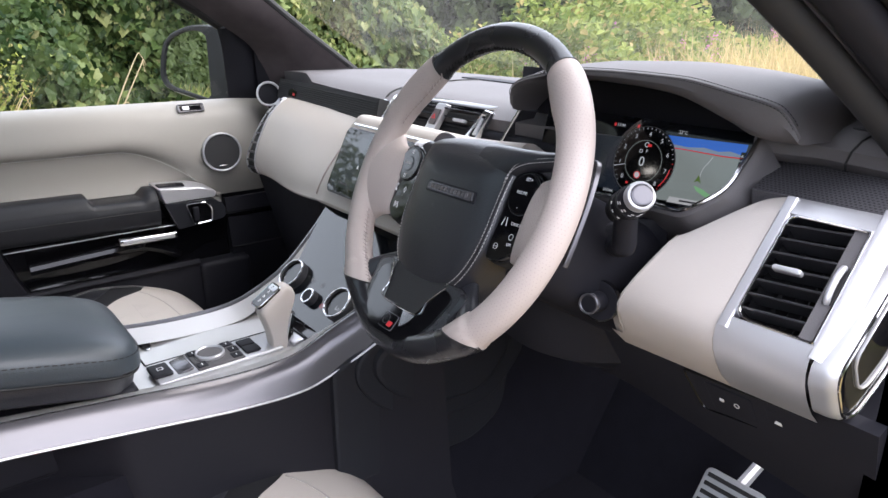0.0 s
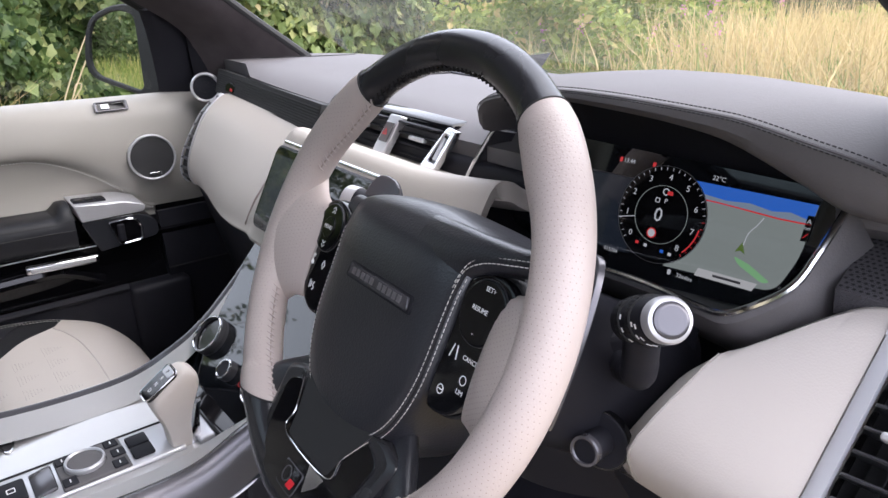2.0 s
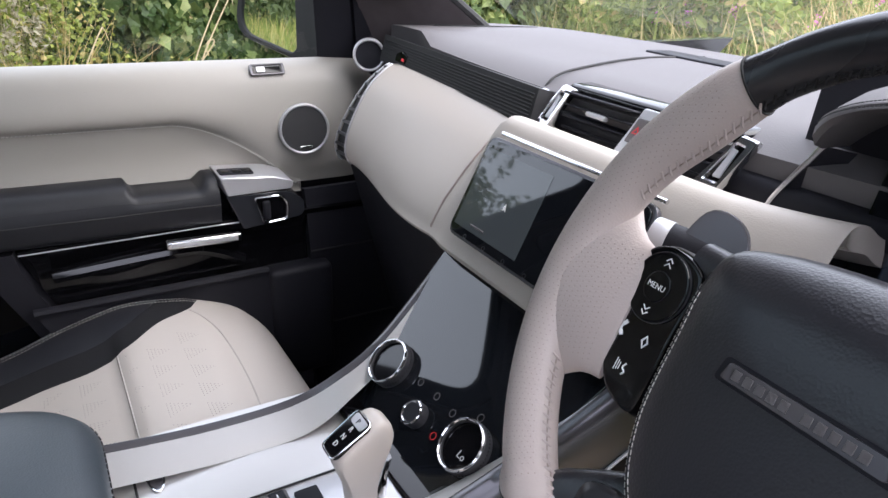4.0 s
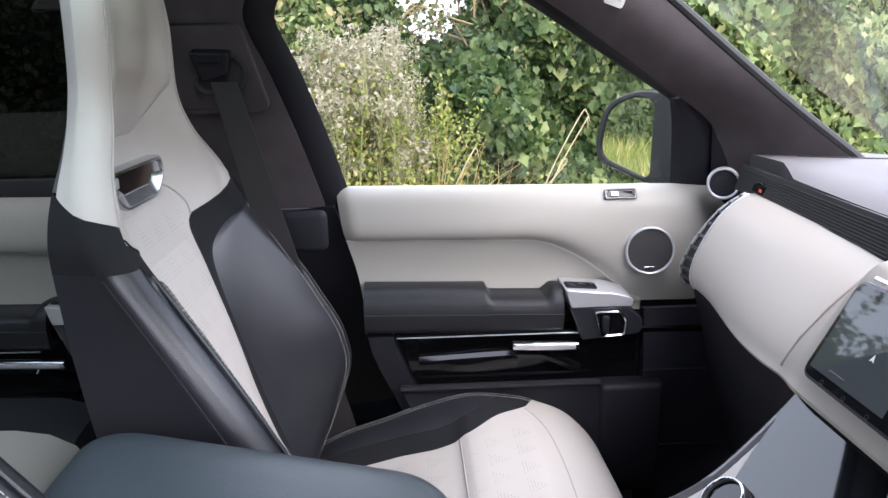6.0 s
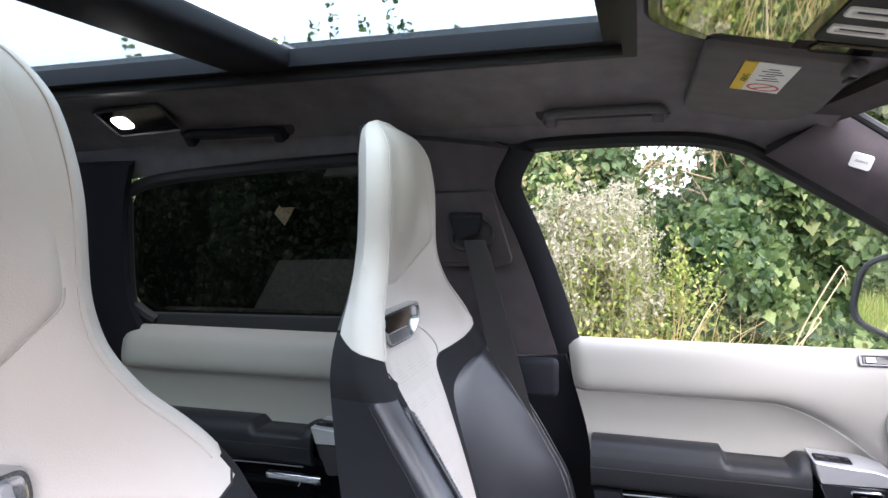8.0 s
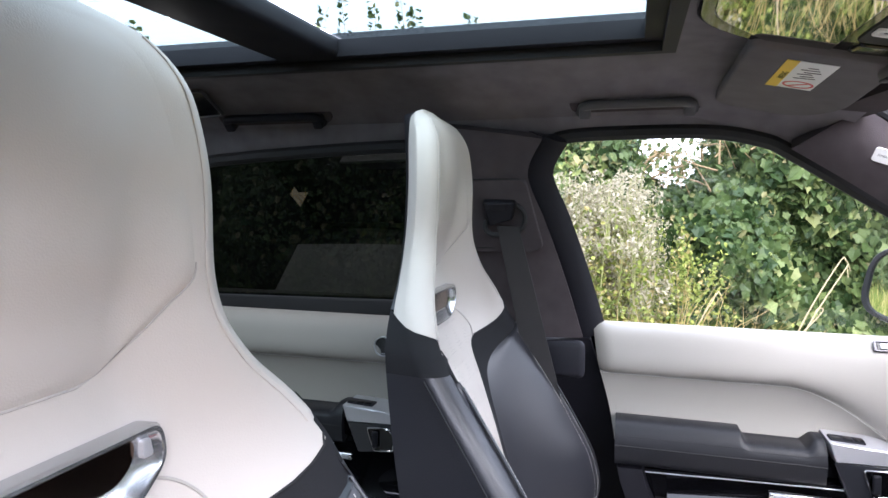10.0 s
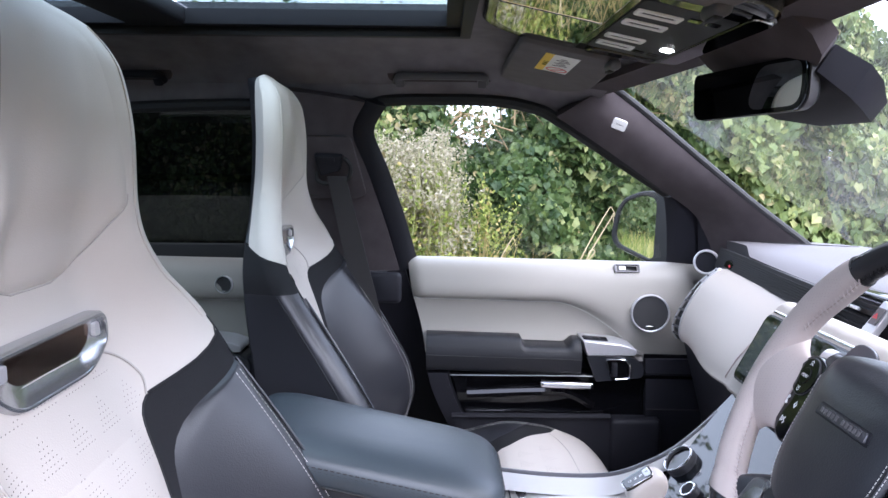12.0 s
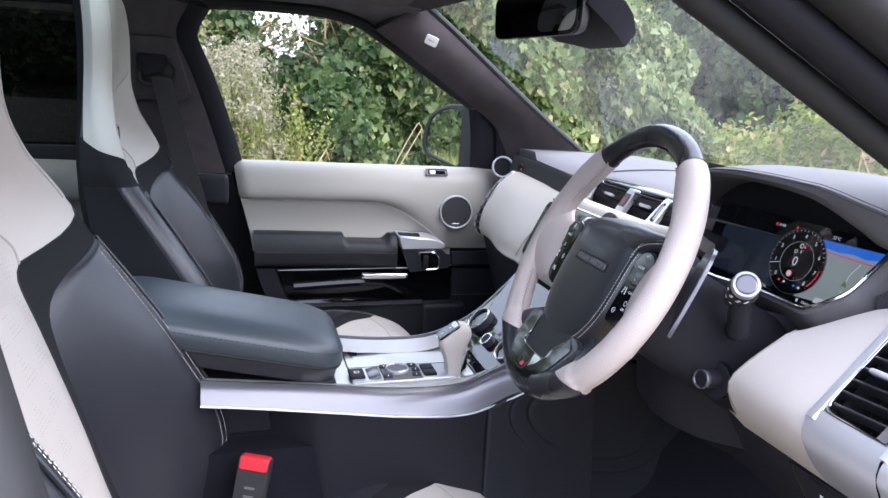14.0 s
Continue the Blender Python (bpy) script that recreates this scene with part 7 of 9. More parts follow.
def build_seat(name, label, group):
    seat = thing(name, label, "car seat", group)
    zs = steps(0.62, 1.10, 40) + steps(1.10, 1.22, 24)[1:] + steps(1.22, 1.515, 46)[1:]

    def q_of(z, x):
        return min(1.0, x / (lerp_table(WIDTH, z) * front_share(z)))

    def strip(nm, mat, lo, hi, z0, z1, lab="", sides=(1, -1), puff=0.0, n=10):
        """One upholstery panel between two lateral limits (functions of z), mirrored or across the middle."""
        zz = [z0] + [z for z in zs if z0 + 1e-4 < z < z1 - 1e-4] + [z1]
        for s in sides:
            rows = []
            for z in zz:
                a, b = lo(z), hi(z)
                row = []
                for i in range(n + 1):
                    q = a + (b - a) * i / n
                    p = shell(z, abs(q))
                    e = min(i, n - i) / n * 2
                    zedge = min(1.0, (z - z0) / 0.02, (z1 - z) / 0.02)
                    p.y += puff * (1 - (1 - min(1, e * 2.2)) ** 2) * max(0.0, min(1.0, zedge))
                    row.append(Vector((p.x * (1 if q >= 0 else -1) * s, p.y, p.z)))
                rows.append(row)
            part(nm, loft(rows, caps=False, closed=False), mat, seat, lab)

    wq = lambda z: q_of(z, lerp_table(WHITE, z))
    sq = lambda z: q_of(z, lerp_table(SUEDE, z))
    strip("backrest_centre", M["perforated"], lambda z: -wq(z), wq, 0.62, 1.10, "ivory perforated centre panel", (1,), 0.006, 24)
    strip("shoulder_panel", M["ivory"], lambda z: -wq(z), wq, 1.10, 1.36, "ivory leather shoulder panel", (1,), 0.0, 32)
    strip("head_panel", M["ivory"], lambda z: -1.0, lambda z: 1.0, 1.36, 1.515, "ivory leather head panel", (1,), 0.0, 32)
    strip("suede_band", M["band"], wq, sq, 0.62, 1.18, "black suede band", n=8)
    strip("side_bolster", M["black"], sq, lambda z: 1.0, 0.62, 1.15, "black leather side bolster", puff=0.005, n=16)
    strip("bolster_side", M["black"], lambda z: 1.0, lambda z: 2.0, 0.62, 1.145, "black leather bolster side")
    cut = lambda z: 1.0 + 1.0 * min(1.0, max(0.0, (z - 1.188) / 0.036))
    strip("side_patch", M["band"], cut, lambda z: 2.0, 1.145, 1.224)
    back = lambda z: 1.97 - 0.10 * min(1.0, max(0.0, (1.30 - z) / 0.08))
    strip("head_side", M["ivory"], lambda z: 1.0, lambda z: min(cut(z), back(z)), 1.188, 1.515, "ivory leather side of the head panel")
    strip("shell_side", M["black"], back, lambda z: 2.0, 1.224, 1.515)
    # back shell and crown
    rows = [[Vector((s * abs(shell(z, 2.0).x), shell(z, 2.0).y - (0.05 if z < 1.1 else 0.05 - 0.02 * min(1, (z - 1.1) / 0.15)) * (1 - s * s), z)) for s in steps(-1, 1, 12)] for z in zs]
    part("back_shell", loft(rows, caps=False, closed=False), M["plastic"], seat, "black hard back shell")
    z = 1.515
    rim = [shell(z, q) for q in steps(0, 2, 16)]
    ring = [Vector((-p.x, p.y, p.z)) for p in rim[::-1]] + rim[1:]
    bm = bmesh.new()
    c = Vector((0, -0.562, 1.521))
    half = [c + (p - c) * 0.5 + Vector((0, 0, 0.003)) for p in ring]
    loft([ring, half, [c + (p - c) * 0.02 for p in ring]], caps=False, closed=False, bm=bm)
    part("crown", bm, M["ivory"], seat)
    # head cushion: swelling pad with its curved foot seam
    rows = []
    PAD = [(1.264, 0.030), (1.271, 0.052), (1.285, 0.070), (1.31, 0.089), (1.335, 0.106), (1.36, 0.104), (1.40, 0.097), (1.45, 0.085), (1.485, 0.073), (1.508, 0.048)]
    for z in steps(1.264, 1.508, 44):
        k = (z - 1.264) / 0.244
        half_w = lerp_table(PAD, z)
        row = []
        for i in range(33):
            a = 2 * i / 32 - 1
            x = half_w * a
            foot_rise = min(1.0, k / 0.10)
            edge_rise = min(1.0, (1 - abs(a)) / 0.14)
            up = 0.005 * min(foot_rise, edge_rise) ** 0.5 * max(0.0, 1 - max(0.0, (k - 0.34) / 0.2)) + 0.011 * (1 - a * a) ** 1.2 * math.sin(math.pi * min(1.0, k * 1.02)) ** 0.8
            row.append(Vector((x, section(z, x) + up - 0.0008, z)))
        rows.append(row)
    part("head_pad", loft(rows, caps=False, closed=False), M["ivory"], seat, "ivory leather head pad")
    for s in (-1, 1):
        line = [Vector((s * p.x, p.y + 0.0004, p.z)) for p in [shell(z, 0.965) for z in steps(1.19, 1.50, 44)]]
        part("head_seam", tube(line, 0.0008, 5), M["ivory"], seat)
    foot = [r[0] for r in rows[14:0:-1]] + rows[0] + [r[-1] for r in rows[1:41]]
    part("pad_seam", tube([p + Vector((0, 0.0006, 0)) for p in foot], 0.0009, 6), M["seam_thread"], seat)
    for s in (1,):
        line = [Vector((s * (lerp_table(PAD, z) + 0.006), section(z, lerp_table(PAD, z) + 0.006) + 0.0006, z)) for z in steps(1.336, 1.49, 40)]
        part("pad_stitching", stitches(line, 0.0036, 0.0022, 0.0006), M["seam_thread"], seat)
    # curved seam over the perforated panel
    arc = smooth_line([(-0.118, 0, 1.128), (-0.123, 0, 1.148), (-0.110, 0, 1.170), (-0.084, 0, 1.184), (-0.045, 0, 1.189), (0.045, 0, 1.189), (0.084, 0, 1.184), (0.110, 0, 1.170), (0.123, 0, 1.148), (0.118, 0, 1.128)], 6)
    line = [Vector((p.x, section(p.z, p.x) + 0.001, p.z)) for p in arc]
    part("panel_seam", tube(line, 0.0014, 6), M["seam_thread"], seat)
    # piping and twin stitch rows on the bolster edges
    for s in (-1, 1):
        edge = [shell(z, 0.985) for z in steps(0.64, 1.135, 70)]
        edge = [Vector((s * p.x, p.y + 0.004, p.z)) for p in edge]
        part("bolster_piping", tube(edge, 0.0022, 6), M["black"], seat)
        for d in (0.90, 0.94):
            ln = [shell(z, d) for z in steps(0.64, 1.125, 70)]
            part("bolster_stitching", stitches([Vector((s * p.x, p.y + 0.0052, p.z)) for p in ln], 0.0036, 0.0022, 0.00038), M["thread"], seat)
        band = [shell(z, wq(z)) for z in steps(0.63, 1.175, 60)]
        part("band_seam", tube([Vector((s * p.x, p.y + 0.0005, p.z)) for p in band], 0.0012, 5), M["dark_thread"], seat)
        side = [shell(z, 1.42) for z in steps(0.64, 1.14, 60)]
        part("side_seam", tube([Vector((s * (p.x + 0.001), p.y, p.z)) for p in side], 0.0013, 5), M["dark_thread"], seat)
    # perforated triangles on the centre panel
    bm = bmesh.new()
    for r_ in range(12):
        for c_ in range(-3, 4):
            x0 = c_ * 0.050 + (0.025 if r_ % 2 else 0)
            z0 = 0.68 + 0.044 * r_
            for k in range(7):
                for j in range(7 - k):
                    x = x0 + (j - (6 - k) / 2) * 0.0054
                    z = z0 + k * 0.0048
                    if abs(x) > min(0.112, lerp_table(WHITE, z) - 0.008) or z > 1.176 - 1.6 * x * x:
                        continue
                    y = section(z, x) + (0.0066 if z < 1.09 else 0.0006 + 0.006 * max(0.0, (1.10 - z) / 0.01))
                    vs = [bm.verts.new((x + 0.0007 * math.cos(a), y, z + 0.0007 * math.sin(a))) for a in (0, 1.05, 2.09, 3.14, 4.19, 5.24)]
                    bm.faces.new(vs)
    part("perforation", bm, M["pin"], seat, kind="stuff", smooth=False)
    # handle opening below the head panel
    hm_ = Matrix(((1.06, 0, 0, 0), (0, 0, 1, -0.547), (0, 1, 0, 1.201), (0, 0, 0, 1)))
    RAD = [0.020, 0.020, 0.012, 0.012, 0.012, 0.012]
    loops = (
        ([(-0.058, -0.032), (0.058, -0.032), (0.092, -0.006), (0.086, 0.026), (-0.086, 0.026), (-0.092, -0.006)], -0.004),
        ([(-0.058, -0.032), (0.058, -0.032), (0.092, -0.006), (0.086, 0.026), (-0.086, 0.026), (-0.092, -0.006)], 0.009),
        ([(-0.057, -0.030), (0.057, -0.030), (0.089, -0.005), (0.084, 0.024), (-0.084, 0.024), (-0.089, -0.005)], 0.0125),
        ([(-0.056, -0.0275), (0.056, -0.0275), (0.086, -0.004), (0.081, 0.0215), (-0.081, 0.0215), (-0.086, -0.004)], 0.0125),
        ([(-0.055, -0.0265), (0.055, -0.0265), (0.084, -0.0035), (0.080, 0.0205), (-0.080, 0.0205), (-0.084, -0.0035)], 0.0110),
        ([(-0.046, -0.010), (0.046, -0.010), (0.062, 0.001), (0.064, 0.0175), (-0.064, 0.0175), (-0.062, 0.001)], 0.0050),
    )
    rings = [[hm_ @ Vector((p.x, p.y, w)) for p in rounded(o, RAD, 5)] for o, w in loops]
    part("handle_frame", loft(rings, caps=False), M["trough"], seat, "satin silver frame of the harness opening")
    part("handle_inner", loft([rings[-1], [p + Vector((0, -0.0042, 0.001)) for p in rings[-1]]]), M["brown_reflection"], seat, "polished metal inside of the harness opening with its brown reflection painted in")
    for s in (-1, 1):
        part("handle_facet", plate(rounded([(s * 0.066, 0.002), (s * 0.077, 0.002), (s * 0.074, 0.016), (s * 0.066, 0.016)], 0.003), hm_ @ Matrix.Translation((0, 0, 0.0060)), 0.0045, 0.001), M["satin"], seat, "bright end block")
    # ---- cushion
    CW = [(-0.46, 0.252), (-0.30, 0.255), (-0.10, 0.260), (0.06, 0.260), (0.12, 0.248), (0.16, 0.229), (0.196, 0.201)]
    WH = [(-0.46, 0.14), (-0.29, 0.135), (-0.21, 0.130), (-0.125, 0.115), (-0.08, 0.120), (-0.02, 0.165), (0.035, 0.200), (0.052, 0.235), (0.068, 0.30)]
    SU = [(-0.46, 0.185), (-0.29, 0.180), (-0.21, 0.175), (-0.125, 0.165), (-0.08, 0.172), (-0.03, 0.214), (-0.008, 0.245), (0.008, 0.31)]
    RIDGE = [(-0.46, 0.59), (-0.382, 0.632), (-0.292, 0.675), (-0.23, 0.694), (-0.142, 0.723), (-0.057, 0.740), (0.028, 0.730), (0.063, 0.718), (0.113, 0.699), (0.15, 0.670), (0.175, 0.638), (0.192, 0.600), (0.196, 0.585)]
    DISH = [(-0.46, -0.030), (-0.20, -0.030), (-0.10, -0.026), (-0.084, -0.016), (-0.02, -0.008), (0.03, 0.0), (0.08, 0.003), (0.196, 0.002)]

    def top_z(y, x):
        w = lerp_table(CW, y)
        t = min(1.0, max(0.0, (abs(x) / (w * 0.93) - 0.40) / 0.60))
        return lerp_table(RIDGE, y) + lerp_table(DISH, y) * (1 - t * t * (3 - 2 * t))

    def cush(y, q):
        w = lerp_table(CW, y)
        if abs(q) <= 1:
            x = w * 0.93 * q
            return Vector((x, y, top_z(y, x)))
        s = 1 if q > 0 else -1
        t = abs(q) - 1
        zt = top_z(y, w * 0.93)
        a = min(1, t / 0.3) * math.pi / 2
        return Vector((s * (w * 0.93 + w * 0.07 * math.sin(a)), y, zt - 0.02 * (1 - math.cos(a)) - max(0, t - 0.3) / 0.7 * (zt - 0.545)))

    ys = steps(-0.46, 0.10, 64) + [0.112, 0.124, 0.134, 0.144, 0.153, 0.162, 0.170, 0.177, 0.183, 0.188, 0.192, 0.196]

    def cstrip(nm, mat, lo, hi, y0, y1, lab="", sides=(1, -1), n=10):
        for s in sides:
            rows = []
            for y_ in [y0] + [v for v in ys if y0 + 1e-4 < v < y1 - 1e-4] + [y1]:
                a, b = lo(y_), hi(y_)
                rows.append([Vector((p.x * s, p.y, p.z)) for p in [cush(y_, a + (b - a) * i / n) for i in range(n + 1)]])
            part(nm, loft(rows, caps=False, closed=False), mat, seat, lab)

    cq = lambda T: (lambda y_: min(1.0, lerp_table(T, y_) / (lerp_table(CW, y_) * 0.93)))
    cstrip("cushion_centre", M["ivory"], lambda y_: -cq(WH)(y_), cq(WH), -0.46, 0.196, "ivory leather cushion", (1,), 30)
    cstrip("cushion_band", M["band"], cq(WH), cq(SU), -0.46, 0.08, "black suede band")
    cstrip("cushion_bolster", M["black"], cq(SU), lambda y_: 1.0, -0.46, 0.02, "black leather cushion bolster")
    cstrip("cushion_side", M["black"], lambda y_: 1.0, lambda y_: 2.0, -0.46, 0.120, "black leather cushion side")
    cstrip("cushion_nose_side", M["ivory"], lambda y_: 1.0, lambda y_: 2.0, 0.120, 0.196)
    nose = [cush(0.196, q) for q in steps(-1, 1, 20)]
    part("cushion_nose", loft([nose, [p + Vector((0, 0.004, -0.03)) for p in nose], [p + Vector((0, -0.01, -0.09)) for p in nose]], caps=False, closed=False), M["ivory"], seat)
    part("cushion_seam", tube([cush(-0.092, q) + Vector((0, 0, -0.0003)) for q in steps(-0.48, 0.48, 20)], 0.0016, 5), M["seam_thread"], seat)
    part("cushion_seam", tube(smooth_line([cush(0.034, -0.80), cush(0.052, -0.68), cush(0.066, -0.45), cush(0.071, 0), cush(0.066, 0.45), cush(0.052, 0.68), cush(0.034, 0.80)], 5), 0.0012, 5), M["seam_thread"], seat)
    bm = bmesh.new()
    for r_ in range(7):
        for c_ in range(-2, 3):
            x0 = c_ * 0.052 + (0.026 if r_ % 2 else 0)
            y0 = -0.30 + 0.050 * r_
            for k in range(7):
                for j in range(7 - k):
                    x, yy = x0 + (j - (6 - k) / 2) * 0.0054, y0 + k * 0.0048
                    if abs(x) > lerp_table(WH, yy) - 0.02 or abs(yy + 0.092) < 0.008:
                        continue
                    z = top_z(yy, x) + 0.0006
                    vs = [bm.verts.new((x + 0.0007 * math.cos(a), yy + 0.0007 * math.sin(a), z)) for a in (0, 1.05, 2.09, 3.14, 4.19, 5.24)]
                    bm.faces.new(vs)
    part("perforation", bm, M["pin"], seat, kind="stuff", smooth=False)
    for s in (-1, 1):
        for qq in (0.955, 0.99):
            line = [cush(y_, qq) for y_ in steps(-0.40, 0.10, 56)]
            part("cushion_stitching", stitches([Vector((s * p.x, p.y, p.z + 0.0006)) for p in line], 0.0036, 0.0022, 0.00038), M["thread"], seat)
    part("seat_base", box((0, -0.16, 0.505), (0.38, 0.56, 0.15), 0.02), M["plastic"], seat, "black seat base")
    for s in (-1, 1):
        part("side_cover", box((s * 0.218, -0.28, 0.56), (0.03, 0.36, 0.10), 0.012), M["plastic"], seat)
    return seat


M["perforated"] = M["ivory"]
M["trough"] = shader("polished_aluminium", (0.50, 0.51, 0.53), 0.20, 0.9)
# polished metal whose brown reflection is put into the base colour
M["brown_reflection"] = shader("brown_reflecting_metal", (0.16, 0.11, 0.085), 0.16, 1.0)
M["pin"] = shader("pin_hole_seat", (0.11, 0.10, 0.095), 0.9)
driver_seat = build_seat("front_seat", "front sports seat in ivory and black leather with head panel", "front seats")


# ---------------------------------------------------------------- things on the roof lining and pillars
def grab_handle(name_at, y0, y1, x, z, mat):
    h = thing("grab_handle", "black folding roof grab handle in a shallow recess", "grab handle", "roof grab handles")
    m = facing((x + 0.012, (y0 + y1) / 2, z), (0.75, 0, -0.66))
    L = (y1 - y0) / 2
    part("bar", tube(smooth_line([m @ Vector(p) for p in ((-L, -0.016, 0.002), (-L + 0.006, 0.004, 0.012), (-L + 0.03, 0.010, 0.016), (0, 0.011, 0.017), (L - 0.03, 0.010, 0.016), (L - 0.006, 0.004, 0.012), (L, -0.016, 0.002))], 6), 0.0085, 10), mat, h, "charcoal handle bar")
    for s in (-1, 1):
        part("foot", box(m @ Vector((s * (L - 0.008), -0.008, 0.006)), (0.02, 0.024, 0.026), 0.004, 2, m.to_3x3()), mat, h)
    part("recess", plate(rounded([(-L - 0.02, -0.018), (L + 0.02, -0.018), (L + 0.02, 0.024), (-L - 0.02, 0.024)], 0.02), m @ Matrix.Translation((0, 0, -0.006)), 0.004, 0.001), M["suede"], h)
    return h


M["handle"] = grain(shader("charcoal_plastic", (0.065, 0.064, 0.068), 0.5), 900, 0.15, 0.1, 10)
grab_handle("front", -0.313, -0.117, -0.615, 1.547, M["handle"])
grab_handle("rear", -1.04, -0.825, -0.615, 1.545, M["plastic"])

# sun visors; the passenger's carries a warning label
def sun_visor(side, label):
    v = thing("sun_visor", label, "sun visor", "sun visors")
    vm = facing((side * 0.415, 0.0, 1.5525), (-side * 0.04, -0.21, -1.0), (0, 1, 0))
    vo = rounded([(-0.205, -0.082), (0.19, -0.085), (0.208, 0.05), (0.10, 0.100), (-0.200, 0.085)], [0.02, 0.035, 0.05, 0.06, 0.02], 6)
    vo = [(-side * p[0], p[1]) for p in vo]
    part("panel", plate(vo if side < 0 else vo[::-1], vm, 0.020, 0.006), M["visor"], v, "charcoal suede panel")
    part("clip", box((side * 0.222, 0.070, 1.523), (0.050, 0.020, 0.018), 0.008), M["handle"], v)
    part("clip_slot", box((side * 0.226, 0.066, 1.5135), (0.026, 0.010, 0.004), 0.002), M["rubber"], v)
    return v, vm


sun_visor(1, "charcoal suede sun visor folded up above the driver's seat")
visor, vm = sun_visor(-1, "charcoal suede sun visor folded up, with a warning label")
lx = vm @ Matrix.Translation((-0.095, -0.004, 0.0202))
lab = part("warning_label", plate([(-0.076, -0.030), (0.076, -0.030), (0.076, 0.030), (-0.076, 0.030)], lx, 0.0006), M["paper"], visor, "white warning label")
part("label_band", plate([(-0.076, -0.030), (0.076, -0.030), (0.076, -0.015), (-0.076, -0.015)], lx, 0.0010), M["yellow"], lab, "yellow band")
lettering("marking", "AIRBAG", lx @ Matrix.Translation((0.004, -0.0195, 0.0011)) @ Matrix.Rotation(radians(180), 4, "Z"), 0.012, M["gloss"], lab)
part("label_ring", disc(lx @ Matrix.Translation((0.048, 0.008, 0.0006)), 0.020, 0.0005, 32, 0, 0.0168), M["red"], lab)
part("label_bar", plate([(-0.017, -0.0016), (0.017, -0.0016), (0.017, 0.0016), (-0.017, 0.0016)], lx @ Matrix.Translation((0.048, 0.008, 0.0007)) @ Matrix.Rotation(radians(-40), 4, "Z"), 0.0005), M["red"], lab)
for k in range(6):
    part("label_sketch", tube([lx @ Vector((0.010 - 0.012 * k, -0.006 + 0.006 * (k % 2), 0.0008)), lx @ Vector((0.004 - 0.011 * k, 0.020 - 0.004 * (k % 3), 0.0008))], 0.0008, 5), M["pad"], lab)

# overhead console: mirrored lens, ribbed lamps
oh = thing("overhead_console", "gloss black overhead console with mirrored lens and ribbed lamps", "overhead console")
om = facing((0.0, 0.0, 1.5505), (0.0, -0.21, -1.0), (0, 1, 0)) @ Matrix.Translation((0, 0, -0.030))
oo = rounded([(-0.190, -0.158), (0.190, -0.158), (0.255, -0.060), (0.192, 0.168), (-0.192, 0.168), (-0.255, -0.060)], [0.05, 0.05, 0.06, 0.05, 0.05, 0.06], 6)
part("housing", plate(oo, om, 0.029, 0.010), M["gloss"], oh, "gloss black housing")
part("rim", plate(oo, om @ Matrix.Translation((0, 0, -0.002)), 0.024, 0.003, hole=[(p[0] * 0.972, p[1] * 0.972) for p in oo]), M["handle"], oh, "grey rim")
for s in (-1, 1):
    half = rounded([(s * 0.002, -0.140), (s * 0.140, -0.140), (s * 0.232, -0.055), (s * 0.224, 0.004), (s * 0.002, 0.004)], [0.004, 0.03, 0.03, 0.012, 0.004], 4)
    part("mirror_lens", plate(half if s > 0 else half[::-1], om @ Matrix.Translation((0, 0, 0.024)), 0.007, 0.004), M["lens"], oh, "dark mirrored lens")
    part("side_shell", plate([(s * q[0], q[1]) for q in rounded([(0.170, 0.022), (0.208, 0.018), (0.186, 0.128), (0.160, 0.128)], 0.006)][::s], om @ Matrix.Translation((0, 0, 0.024)), 0.009, 0.004), M["gloss"], oh)
pn = part("lamp_panel", plate(rounded([(-0.162, 0.014), (0.162, 0.014), (0.156, 0.128), (-0.156, 0.128)], 0.012), om @ Matrix.Translation((0, 0, 0.026)), 0.005, 0.002), M["plastic"], oh, "black lamp panel")
for s in (-1, 1):
    for x in (0.106, 0.048):
        lamp_at = om @ Matrix.Translation((s * x, 0.046, 0.031))
        bar_o = rounded([(-0.0135, -0.028), (0.0135, -0.028), (0.0135, 0.028), (-0.0135, 0.028)], 0.004)
        rl_ = part("ribbed_lens", plate(bar_o, lamp_at, 0.0024, 0.0008, hole=rounded([(-0.0070, -0.023), (0.0070, -0.023), (0.0070, 0.023), (-0.0070, 0.023)], 0.003)), M["paper"], pn, "pale frame of the lamp key")
        part("key_face", plate(rounded([(-0.0072, -0.0232), (0.0072, -0.0232), (0.0072, 0.0232), (-0.0072, 0.0232)], 0.003), lamp_at, 0.0010), M["satin"], rl_)
        part("key_slot", plate([(-0.003, -0.019), (0.002, -0.019), (0.002, 0.019), (-0.003, 0.019)], lamp_at @ Matrix.Translation((0, 0, 0.001)), 0.0005), M["plastic"], rl_)
    for y in (0.086, 0.108):
        part("lamp_key", plate(rounded([(-0.007, -0.008), (0.007, -0.008), (0.007, 0.008), (-0.007, 0.008)], 0.002), om @ Matrix.Translation((s * 0.120, y, 0.031)), 0.0015, 0.0006), M["gloss"], pn)
part("map_lamp", plate(rounded([(-0.011, -0.008), (0.011, -0.008), (0.011, 0.008), (-0.011, 0.008)], 0.004), om @ Matrix.Translation((0.069, 0.114, 0.030)), 0.0025, 0.001), M["lamp"], pn, "lit map lamp")
part("front_lens", plate(rounded([(-0.178, 0.134), (0.178, 0.134), (0.172, 0.160), (-0.172, 0.160)], 0.010), om @ Matrix.Translation((0, 0, 0.024)), 0.006, 0.003), M["lens"], oh)

# rear-view mirror and sensor housing
rv = thing("rear_view_mirror", "dark frameless rear-view mirror on a windscreen mount", "rear view mirror")
rm = facing((-0.015, 0.205, 1.463), (0.225, -0.96, -0.05))
